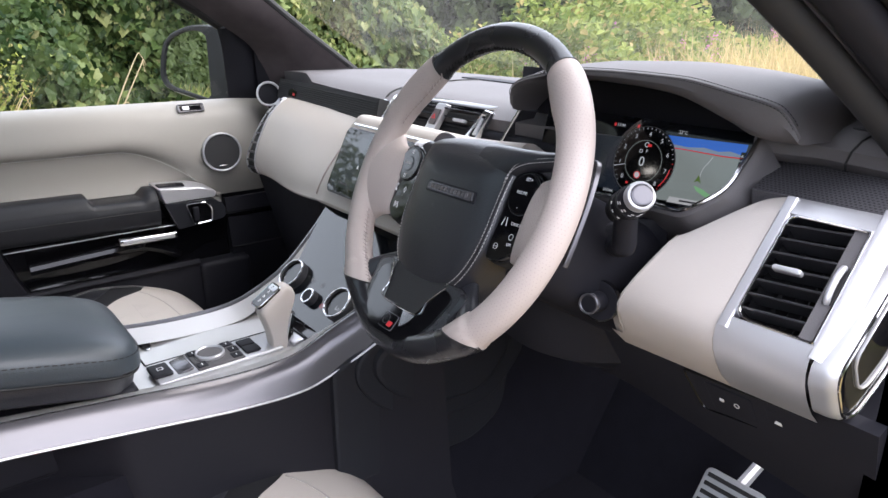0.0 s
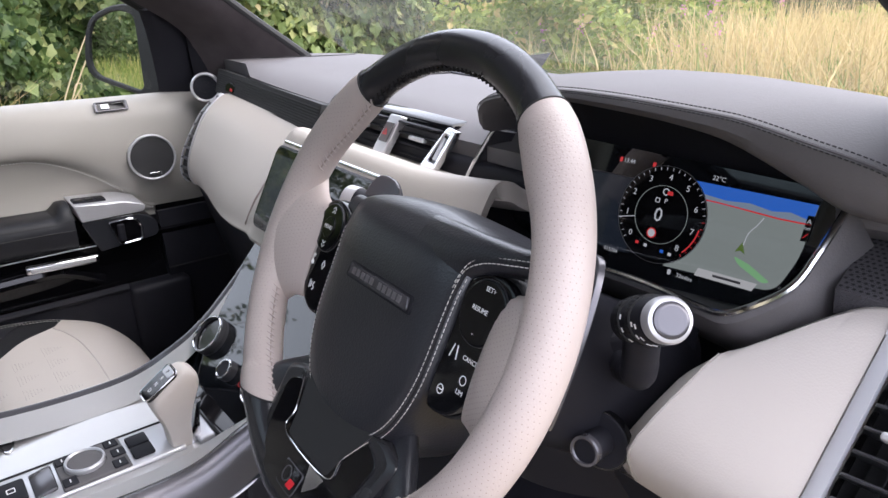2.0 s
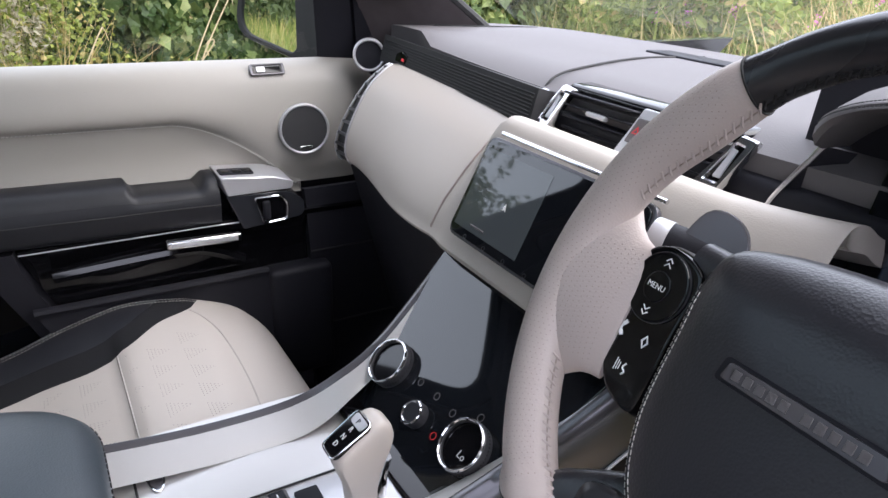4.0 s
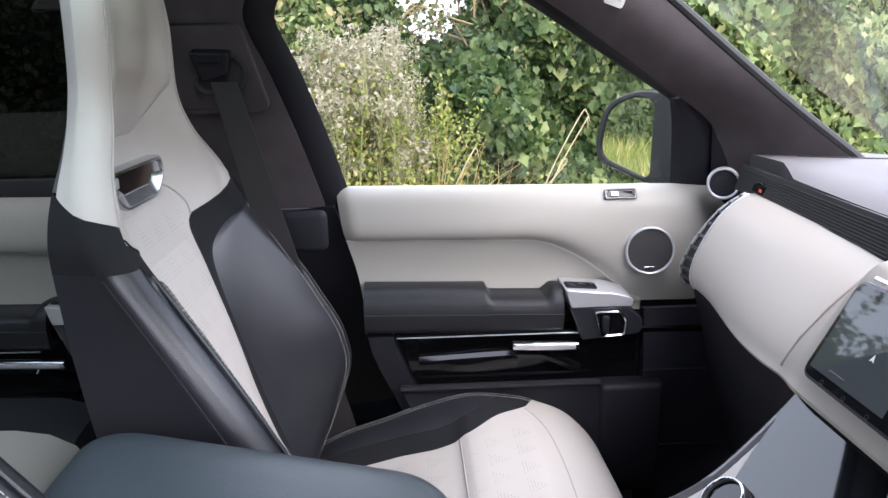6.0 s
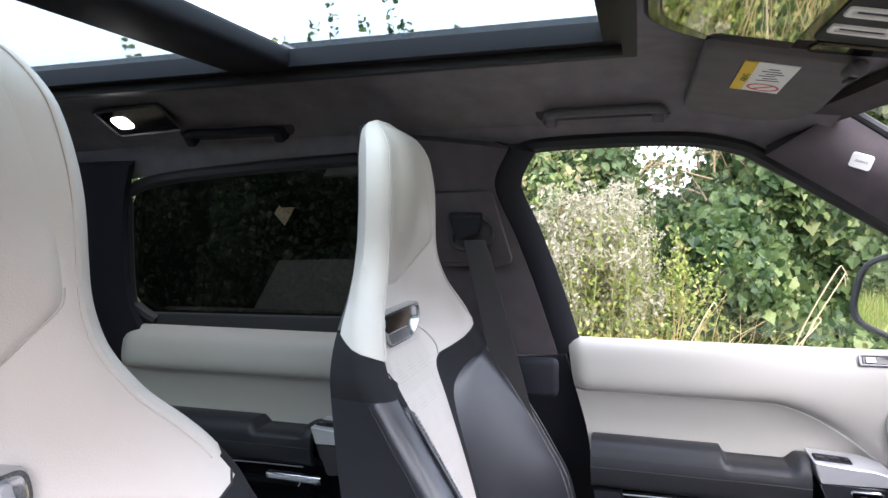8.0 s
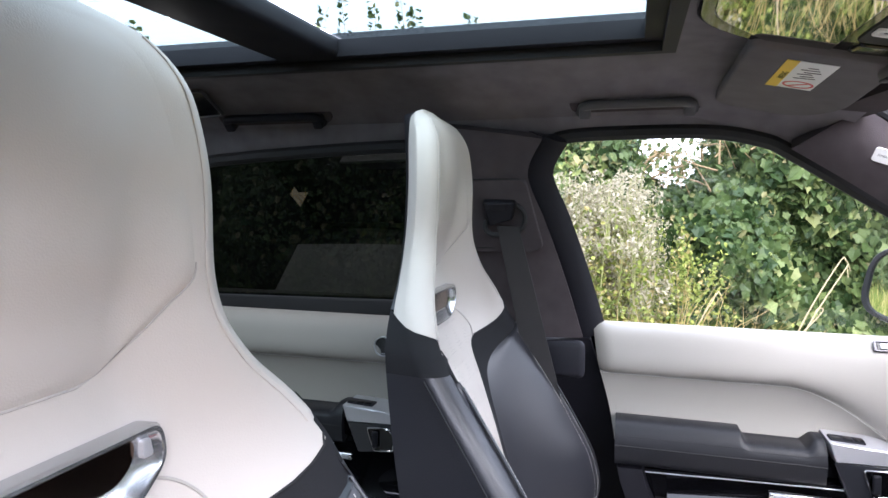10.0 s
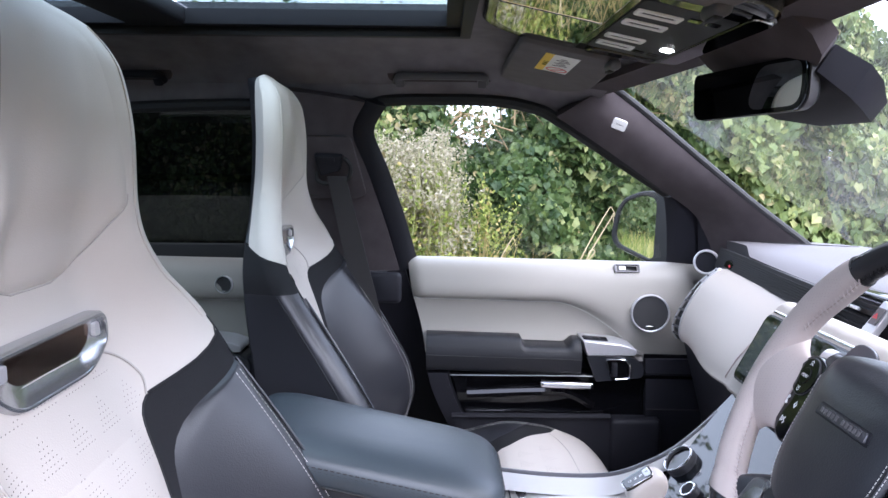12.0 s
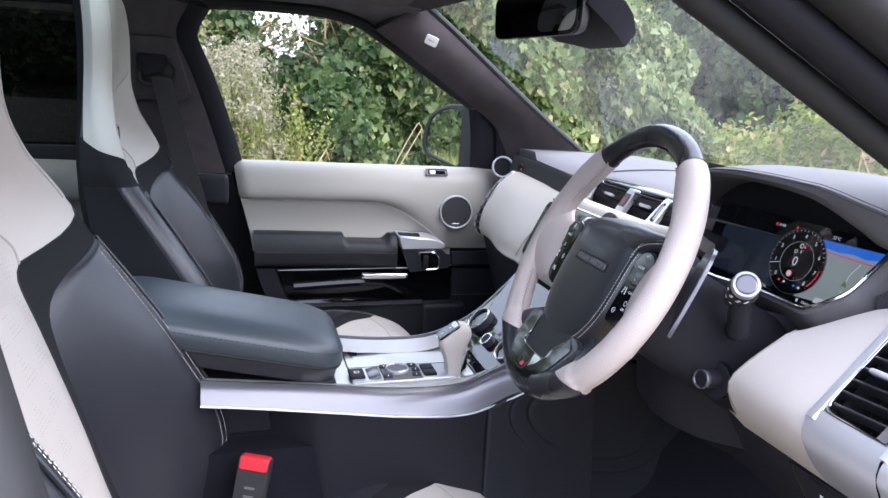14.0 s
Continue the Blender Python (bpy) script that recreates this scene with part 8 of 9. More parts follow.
ro = rounded([(-0.118, -0.034), (0.118, -0.030), (0.122, 0.036), (-0.116, 0.034)], [0.02, 0.026, 0.018, 0.012], 6)
part("glass", plate(ro, rm, 0.004, 0.001), M["dimmed"], rv, "dark mirror glass", smooth=False)
# brighter patch laid over the dark glass to paint the bright reflection
part("bright_area", plate(rounded([(0.005, -0.026), (0.112, -0.024), (0.115, 0.030), (0.035, 0.031)], [0.03, 0.022, 0.014, 0.02], 5), rm @ Matrix.Translation((0, 0, 0.0042)), 0.0004), M["mirror"], rv, "brighter patch standing for the bright part of the reflection", smooth=False)
rings = [[rm @ Vector((p[0] * k, p[1] * k, w)) for p in ro] for w, k in ((-0.001, 1.02), (-0.012, 1.03), (-0.028, 0.9), (-0.036, 0.6))]
part("housing", loft(rings), M["handle"], rv, "grey housing")
part("arm", tube([rm @ Vector((0, 0, -0.03)), Vector((0.0, 0.27, 1.49)), Vector((0.01, 0.31, 1.51))], 0.012, 10), M["plastic"], rv)
sh = thing("sensor_housing", "black trapezoid sensor housing behind the mirror", "sensor housing")


def wedge(x0, x1, y, z, d):
    return [Vector((x0, y, z)), Vector((x1, y, z)), Vector((x1 - 0.01, y - d * 0.5, z - d)), Vector((x0 + 0.01, y - d * 0.5, z - d))]


part("upper_cover", loft([wedge(-0.16, 0.16, 0.185, 1.548, 0.012), wedge(-0.165, 0.165, 0.215, 1.532, 0.020), wedge(-0.150, 0.150, 0.238, 1.515, 0.024), wedge(-0.120, 0.120, 0.250, 1.508, 0.024)]), M["suede"], sh, "charcoal cover")
part("lower_cover", loft([wedge(-0.120, 0.120, 0.252, 1.507, 0.030), wedge(-0.132, 0.132, 0.290, 1.482, 0.036), wedge(-0.120, 0.120, 0.312, 1.466, 0.034), wedge(-0.070, 0.070, 0.350, 1.444, 0.024)]), M["plastic"], sh, "black cover")
for k in range(7):
    part("slot", box((-0.06 + 0.010 * k, 0.222, 1.507), (0.004, 0.004, 0.012), 0.001, 1, spin(-30, 0, 0)), M["rubber"], sh)

# rear roof lamp
rl = thing("roof_lamp", "rectangular roof lamp, one half lit", "roof lamp")
lm_ = facing((-0.53, -1.10, 1.568), (0.45, 0.05, -0.9), (0, 1, 0))
ro_ = rounded([(-0.045, -0.075), (0.045, -0.075), (0.045, 0.075), (-0.045, 0.075)], 0.008)
part("frame", plate(ro_, lm_, 0.006, 0.002, hole=[(p[0] * 0.9, p[1] * 0.93) for p in ro_]), M["handle"], rl)
part("dark_lens", plate([(-0.04, -0.07), (0.04, -0.07), (0.04, 0.07), (-0.04, 0.07)], lm_, 0.003), M["gloss"], rl)
part("lit_lens", plate(rounded([(-0.018, -0.052), (0.018, -0.052), (0.018, -0.018), (-0.018, -0.018)], 0.01), lm_ @ Matrix.Translation((0, 0, 0.003)), 0.002), M["lamp"], rl, "lit lens")

# seat belt on the passenger's pillar
belt = thing("seat_belt", "dark seat belt hanging from its pillar guide", "seat belt")
part("pillar_plate", plate(rounded([(-0.09, -0.085), (0.055, -0.085), (0.075, -0.075), (0.045, 0.065), (-0.09, 0.065)], 0.015), facing((-0.636, -0.46, 1.355), (0.94, 0, -0.34)), 0.010, 0.003), M["suede"], belt)
gd = facing((-0.627, -0.466, 1.356), (0.94, 0.05, -0.34))
part("guide_cover", plate(rounded([(-0.020, -0.028), (0.026, -0.014), (0.032, 0.022), (-0.032, 0.023)], 0.006), gd, 0.020, 0.005), M["plastic"], belt, "black guide cover")
part("guide_loop", tube(smooth_line([gd @ Vector(p) for p in ((-0.026, -0.018, 0.010), (-0.028, -0.034, 0.016), (-0.012, -0.044, 0.020), (0.022, -0.040, 0.020), (0.044, -0.030, 0.016), (0.048, -0.004, 0.012), (0.034, 0.014, 0.010))], 6), 0.005, 8), M["rubber"], belt, "black guide loop")


edge_line = [gd @ Vector((p.x, p.y, 0.0)) for p in rounded([(-0.086, -0.080), (0.058, -0.080), (0.078, -0.071), (0.047, 0.062), (-0.086, 0.062)], 0.015)]
part("plate_gap", tube(edge_line + edge_line[:1], 0.0013, 5), M["dark_thread"], belt)
part("release_tab", plate(rounded([(-0.020, 0.008), (0.014, 0.008), (0.014, 0.020), (-0.020, 0.020)], 0.003), gd @ Matrix.Translation((0, 0, 0.020)), 0.003, 0.001), M["plastic"], belt)


def strap(u, v):
    a = Vector((-0.610, -0.468, 1.325)).lerp(Vector((-0.680, -0.335, 0.62)), v)
    b = Vector((-0.606, -0.426, 1.325)).lerp(Vector((-0.690, -0.262, 0.62)), v)
    return a.lerp(b, u)


part("webbing", grid(strap, steps(0, 1, 3), steps(0, 1, 20), thick=0.002), M["webbing"], belt, "woven dark webbing")
part("belt_outlet", box((-0.690, -0.350, 1.058), (0.03, 0.088, 0.075), 0.012), M["plastic"], belt)

# buckle beside the driver's seat
bk = thing("seat_belt_buckle", "black seat belt buckle with a red release button", "seat belt buckle")
km_ = facing((0.203, -0.262, 0.785), (0.92, -0.25, 0.30), (0, 0.12, 1))
part("body", plate(rounded([(-0.021, -0.085), (0.021, -0.085), (0.023, 0.030), (-0.023, 0.030)], 0.006), km_, 0.022, 0.004), M["rubber"], bk)
part("release_button", plate(rounded([(-0.020, 0.012), (0.020, 0.012), (0.021, 0.031), (-0.021, 0.031)], 0.004), km_ @ Matrix.Translation((0, 0, 0.002)), 0.022, 0.003), M["red"], bk, "red release button")
for k in range(3):
    part("press_bar", box(km_ @ Vector((0.0, -0.012 - 0.012 * k, 0.0222)), (0.014, 0.003, 0.001), 0, 1, km_.to_3x3()), M["pad"], bk)

# pedals
for nm, x, w, lab in (("brake_pedal", 0.39, 0.10, "ribbed metal brake pedal with rubber strips"), ("accelerator_pedal", 0.53, 0.075, "ribbed metal accelerator pedal with rubber strips")):
    p = thing(nm, lab, "pedal")
    pm_ = facing((x + 0.11, 0.60, 0.575), (0, -0.80, 0.60))
    part("plate", plate(rounded([(-w / 2, -0.055), (w / 2, -0.055), (w / 2, 0.055), (-w / 2, 0.055)], 0.012), pm_, 0.010, 0.003), M["satin"], p, "satin metal plate")
    for k in range(7):
        part("rubber_strip", box(pm_ @ Vector((0, -0.044 + 0.0145 * k, 0.011)), (w * 0.86, 0.007, 0.004), 0.001, 1, pm_.to_3x3()), M["rubber"], p)
    part("lever", tube([pm_ @ Vector((0, 0.03, -0.002)), pm_ @ Vector((0.0, 0.10, -0.05)), Vector((x + 0.11, 0.78, 0.86))], 0.010, 8), M["satin"], p)


# ---------------------------------------------------------------- rear bench
bench = thing("rear_bench", "rear bench seat in black and ivory leather", "car seat")
for x in (-0.37, 0.40):
    part("rear_cushion", loft([[Vector((x + dx, y, z + h)) for dx, h in ((-0.30, -0.10), (-0.30, 0.01), (-0.27, 0.035), (-0.14, 0.02), (0.14, 0.02), (0.27, 0.035), (0.30, 0.01), (0.30, -0.10))] for y, z in ((-1.36, 0.74), (-1.10, 0.745), (-0.80, 0.735), (-0.735, 0.715), (-0.715, 0.68))]), M["black"], bench, "black leather rear cushion")
    part("rear_cushion_centre", loft([[Vector((x + dx, y, z + h)) for dx, h in ((-0.16, 0.0), (-0.15, 0.034), (0.15, 0.034), (0.16, 0.0))] for y, z in ((-1.36, 0.735), (-1.10, 0.742), (-0.82, 0.738), (-0.765, 0.728), (-0.725, 0.705), (-0.702, 0.670), (-0.700, 0.600))]), M["ivory"], bench, "ivory leather centre")
    part("rear_back", loft([[Vector((x + dx, y + h, z)) for dx, h in ((-0.30, -0.10), (-0.30, 0.02), (-0.2, 0.04), (0.2, 0.04), (0.30, 0.02), (0.30, -0.10))] for y, z in ((-1.36, 0.74), (-1.50, 1.15), (-1.54, 1.26))]), M["black"], bench, "black leather rear backrest")
    part("rear_headrest", box((x, -1.56, 1.34), (0.26, 0.09, 0.15), 0.03, 4), M["black"], bench)
solo("parcel_wall", box((0, -1.75, 0.75), (1.4, 0.05, 0.6), 0.01), M["carpet"], "black carpeted load area wall", "panel", "structure")


# ---------------------------------------------------------------- outside: verge, hedge, grasses
def leaf_material(name, dark, light, dry=None, dry_part=0.0, rough=0.55, through=0.35):
    m = shader(name, light, rough, spec=0.25)
    n, l = m.node_tree.nodes, m.node_tree.links
    b = n["Principled BSDF"]
    geo = n.new("ShaderNodeNewGeometry")
    ramp = n.new("ShaderNodeValToRGB")
    e = ramp.color_ramp.elements
    e[0].color, e[1].color = (*dark, 1), (*light, 1)
    e[1].position = 0.92 - dry_part
    if dry:
        k = e.new(0.97 - dry_part * 0.8)
        k.color = (*dry, 1)
    l.new(geo.outputs["Random Per Island"], ramp.inputs[0])
    l.new(ramp.outputs[0], b.inputs["Base Color"])
    tl = n.new("ShaderNodeBsdfTranslucent")
    mx = n.new("ShaderNodeMixShader")
    mx.inputs[0].default_value = through
    l.new(ramp.outputs[0], tl.inputs[0])
    l.new(b.outputs[0], mx.inputs[1])
    l.new(tl.outputs[0], mx.inputs[2])
    l.new(mx.outputs[0], n["Material Output"].inputs["Surface"])
    return m


rng = np.random.default_rng(7)
soil = grain(shader("dry_verge_ground", (0.25, 0.22, 0.14), 0.95, spec=0.1), 60, 0.6, 0.4, 1.5)
solo("ground", grid(lambda x, y: (x, y, GROUND), steps(-600, 600, 8), steps(-600, 600, 8)), soil, "rough dry grassy verge around the car", "ground", "structure")


class Row:
    """A line of bushes on the ground: points to walk along, and the height of its top."""

    def __init__(self, points, height):
        self.line = smooth_line([(x, y, 0) for x, y in points], 12)
        self.xy = np.array([(p.x, p.y) for p in self.line])
        run = np.concatenate([[0], np.cumsum(np.linalg.norm(np.diff(self.xy, axis=0), axis=1))])
        self.run = run / run[-1]
        self.height = height

    def at(self, s):
        i = np.clip(np.searchsorted(self.run, s) - 1, 0, len(self.xy) - 2)
        t = ((s - self.run[i]) / (self.run[i + 1] - self.run[i]))[:, None]
        p = self.xy[i] * (1 - t) + self.xy[i + 1] * t
        d = self.xy[i + 1] - self.xy[i]
        return p, d / np.linalg.norm(d, axis=1)[:, None]


def hedge_top(p):
    """Uneven top, with a low gap beside the passenger door."""
    y = p[:, 1]
    h = 2.36 + 0.40 * np.clip((y - 0.3) / 0.8, 0, 1) + 0.05 * np.sin(y * 1.3 + 0.7) + 0.06 * np.sin(y * 3.7 + p[:, 0]) + 0.05 * np.sin(y * 9.0)
    gap = np.exp(-(((y - 0.02) / 0.33) ** 4))
    return h * (1 - gap) + 1.42 * gap


def tree_top(p):
    return 3.6 + 0.5 * np.sin(p[:, 0] * 0.8) + 0.3 * np.sin(p[:, 0] * 2.3 + 1) + 0.0 * p[:, 1]


hedge_row = Row([(-4.0, -7.0), (-3.8, -4.0), (-3.65, -2.0), (-3.6, -0.5), (-3.6, 0.8), (-3.75, 1.9), (-4.3, 3.0), (-5.6, 4.0), (-8.0, 4.9), (-12.0, 5.6)], hedge_top)
tree_row = Row([(-13.0, 7.2), (-8.0, 8.6), (-4.0, 9.2), (0.0, 9.4), (4.0, 8.6), (7.5, 6.8)], tree_top)

# outline points and faces of a leaf: plain pointed, and five-lobed ivy
LEAF = [(-0.5, 0.0, 0.0), (-0.22, 0.34, 0.10), (0.16, 0.30, 0.08), (0.55, 0.0, -0.10), (0.16, -0.30, 0.08), (-0.22, -0.34, 0.10)]
LEAF_FACES = [(0, 2, 1), (0, 3, 2), (0, 4, 3), (0, 5, 4)]
LOBED = [(-0.12, 0.0, 0.0), (-0.30, 0.0, 0.02), (-0.46, 0.26, 0.10), (-0.14, 0.37, 0.06), (0.02, 0.47, 0.09), (0.20, 0.30, 0.04), (0.56, 0.0, -0.12), (0.20, -0.30, 0.04), (0.02, -0.47, 0.09), (-0.14, -0.37, 0.06), (-0.46, -0.26, 0.10)]
LOBED_FACES = [(0, i, i % 10 + 1) for i in range(1, 11)]


def leaf_mesh(name, c, nrm, ref, sz, material, label, cat, lobed=False):
    """One mesh of bent leaves: places, normals, hanging directions and sizes."""
    nrm = nrm / np.linalg.norm(nrm, axis=1)[:, None]
    v = np.cross(nrm, ref)
    v /= np.linalg.norm(v, axis=1)[:, None]
    u = np.cross(v, nrm)
    shape, fc = (LOBED, LOBED_FACES) if lobed else (LEAF, LEAF_FACES)
    n, k = len(c), len(shape)
    pts = np.zeros((n, k, 3))
    for i, (a, b, w) in enumerate(shape):
        pts[:, i] = c + (u * a + v * b) * sz[:, None] + nrm * (w * sz)[:, None]
    faces = (np.arange(n)[:, None, None] * k + np.array(fc)[None]).reshape(-1, 3)
    me = bpy.data.meshes.new(name)
    me.from_pydata(pts.reshape(-1, 3).tolist(), [], faces.tolist())
    me.materials.append(material)
    return tagged(new(name, me), label, cat, kind="stuff")


def leaves(row, name, n, size, spread, material, label, stretch=(0.0, 1.0), droop=0.6, lobed=False, cat="hedge", scatter=0.55, bare=0.0):
    """Leaves over the face and top of a row of bushes; bare: share of dark hollows left between them."""
    p, d = row.at(stretch[0] + (stretch[1] - stretch[0]) * rng.random(n))
    out = np.stack([d[:, 1], -d[:, 0]], 1)
    top = row.height(p) - GROUND
    hz = rng.random(n) ** 0.9 * top
    along = p[:, 1] + p[:, 0] * 0.7
    lump = 0.22 * np.sin(along * 2.6 + hz * 1.9) + 0.16 * np.sin(along * 6.1 - hz * 3.3) + 0.10 * np.sin(hz * 7.0 + along * 9.0)
    depth = spread * (rng.random(n) ** 1.6) - 0.28 * (1 - hz / top) ** 0.7 + 0.55 * np.clip((hz / top - 0.82) / 0.18, 0, 1) ** 2 - lump
    c = np.stack([p[:, 0] - out[:, 0] * depth, p[:, 1] - out[:, 1] * depth, GROUND + hz], 1)
    c += rng.normal(0, 0.025, c.shape)
    if bare:
        hollow = np.sin(along * 11.0 + 3 * np.sin(hz * 5.0)) * np.sin(hz * 9.0 + 2 * np.sin(along * 7.0)) + 0.5 * np.sin(along * 23.0 + hz * 17.0)
        keep = hollow > -1.3 + 2.2 * bare * rng.random(n)
        c, out, n = c[keep], out[keep], int(keep.sum())
    nrm = np.stack([out[:, 0], out[:, 1], np.full(n, 0.45)], 1) * 0.8 + rng.normal(0, scatter, (n, 3))
    ref = rng.normal(0, 0.7, (n, 3)) + np.array([0, 0, -droop])
    return leaf_mesh(name, c, nrm, ref, size * (0.55 + 0.9 * rng.random(n) ** 1.5), material, label, cat, lobed)


green = leaf_material("hedge_leaf", (0.030, 0.060, 0.016), (0.135, 0.178, 0.064), (0.26, 0.24, 0.11), 0.06)
bright = leaf_material("young_leaf", (0.13, 0.175, 0.05), (0.28, 0.32, 0.11), (0.36, 0.30, 0.15), 0.10)
deep = leaf_material("ivy_leaf", (0.022, 0.050, 0.016), (0.085, 0.125, 0.040), rough=0.36)
pale = leaf_material("climber_leaf", (0.07, 0.115, 0.034), (0.205, 0.255, 0.092), (0.32, 0.34, 0.14), 0.10, rough=0.42)
olive = leaf_material("far_tree_leaf", (0.05, 0.075, 0.026), (0.115, 0.150, 0.062), rough=0.6)
leaves(hedge_row, "hedge", 120000, 0.044, 0.36, green, "tall mixed green hedge along the verge")
leaves(hedge_row, "hedge_shoots", 30000, 0.042, 0.10, bright, "pale green young shoots over the hedge", (0.28, 1.0))
leaves(hedge_row, "hedge_ivy", 36000, 0.058, 0.16, deep, "dark glossy ivy climbing over the hedge", (0.362, 0.46), 1.6, True, bare=0.6)
leaves(hedge_row, "hedge_climber", 34000, 0.078, 0.14, pale, "pale lobed climber leaves hanging over the hedge", (0.405, 0.66), 1.8, True, scatter=0.4, bare=0.8)
leaves(tree_row, "far_trees", 40000, 0.15, 0.9, olive, "dark olive trees behind the meadow", cat="trees")

rear_row = Row([(2.0, -30.0), (-4.0, -26.0), (-5.2, -20.0), (-4.6, -14.0), (-4.2, -10.0), (-3.95, -6.5)], tree_top)
leaves(rear_row, "rear_hedge", 16000, 0.13, 0.5, olive, "tall hedge along the verge behind the car")

# dark sheets behind the leaves, standing in for the shade inside the rows
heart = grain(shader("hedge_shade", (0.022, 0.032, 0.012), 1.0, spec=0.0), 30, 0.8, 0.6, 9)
for row, nm, label, cat in ((hedge_row, "hedge_heart", "dark sheet standing for the shade inside the hedge", "hedge"), (tree_row, "far_trees_heart", "dark sheet standing for the shade among the far trees", "trees"), (rear_row, "rear_hedge_heart", "dark sheet standing for the shade inside the hedge behind the car", "hedge")):
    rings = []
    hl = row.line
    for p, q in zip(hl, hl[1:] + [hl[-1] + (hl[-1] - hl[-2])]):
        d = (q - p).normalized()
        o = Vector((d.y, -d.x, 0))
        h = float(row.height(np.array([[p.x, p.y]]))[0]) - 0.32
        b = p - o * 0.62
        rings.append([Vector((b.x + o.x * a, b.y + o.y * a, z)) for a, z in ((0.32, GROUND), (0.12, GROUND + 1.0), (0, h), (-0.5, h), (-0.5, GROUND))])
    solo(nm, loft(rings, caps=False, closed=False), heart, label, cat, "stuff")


# leaning branches, twigs and loose leaves in the gap
def crooked(a, d, n, step, wander):
    pts = [Vector(a)]
    d = Vector(d).normalized()
    for j in range(n):
        d = (d + Vector(rng.normal(0, wander, 3))).normalized()
        pts.append(pts[-1] + d * step * rng.uniform(0.7, 1.2))
    return pts


bm, on_twigs = bmesh.new(), []
BOUGHS = [((-4.2, -0.42, 1.50), (0, 0.85, 0.42)), ((-4.2, -0.38, 1.36), (0, 0.9, 0.30)), ((-4.1, -0.25, 1.30), (0, 0.35, 0.9)), ((-4.3, 0.30, 1.45), (0, -0.8, 0.5)), ((-4.3, -0.10, 1.25), (0, 0.3, 0.9)), ((-4.2, 0.10, 1.3), (0, -0.5, 0.8))]
for a, d in BOUGHS:
    line = crooked(a, d, 8, 0.075, 0.16)
    tube(line, [0.013 * (1 - 0.09 * i) for i in range(9)], 6, bm=bm)
    for p, q in zip(line[2:], line[3:]):
        for k in range(3):
            side = crooked(p, (q - p).normalized() * 0.7 + Vector(rng.normal(0, 0.7, 3)), 5, 0.055, 0.25)
            tube(side, [0.005, 0.004, 0.003, 0.0025, 0.0018, 0.001], 4, bm=bm)
            for j in range(4 if rng.random() < 0.55 else 0):
                on_twigs.append(side[1 + j] + Vector(rng.normal(0, 0.015, 3)))
for y0, y1 in ((-0.65, -0.26), (0.22, 0.62)):
    for k in range(40):
        line = crooked((-3.75 + rng.normal(0, 0.12), rng.uniform(y0, y1), rng.uniform(1.1, 1.7)), (rng.normal(0, 0.25), rng.normal(0, 0.5), rng.uniform(0.3, 1.0)), 5, 0.14, 0.25)
        tube(line, [0.006, 0.005, 0.004, 0.003, 0.002, 0.0012], 4, bm=bm)
        for p, q in zip(line, line[1:]):
            on_twigs += [p.lerp(q, rng.random()) + Vector(rng.normal(0, 0.018, 3)) for j in range(4)]
# leafy shoots standing above the hedge
for y, top in ((-4.32, 2.52), (-3.70, 2.66), (-3.62, 2.56), (-2.55, 2.58), (-2.28, 2.66), (-2.10, 2.86), (-1.92, 2.66), (-1.68, 2.84), (-1.55, 2.62), (-1.20, 2.55)):
    line = smooth_line([(-3.78, y, 2.05), (-3.76 + rng.normal(0, 0.03), y + rng.normal(0, 0.03), 0.5 * (2.05 + top)), (-3.75, y + rng.normal(0, 0.05), top)], 9)
    tube(line, [0.005 - 0.004 * i / (len(line) - 1) for i in range(len(line))], 4, bm=bm)
    for p in line[6:]:
        on_twigs += [p + Vector((rng.normal(0, 0.02), q * rng.uniform(0.015, 0.04), rng.normal(0, 0.015))) for q in (-1, 1, -1)]
solo("hedge_twigs", bm, grain(shader("bark", (0.27, 0.19, 0.10), 0.9), 80, 0.5, 0.4, 20), "bare orange-brown branches in the gap of the hedge", "twigs", "stuff")
c = np.array([tuple(p) for p in on_twigs])
leaf_mesh("hedge_sprigs", c, rng.normal(0, 1, c.shape), rng.normal(0, 1, c.shape), 0.040 * (0.6 + 0.8 * rng.random(len(c))), green, "small leaves on the twigs in the hedge gap", "hedge")


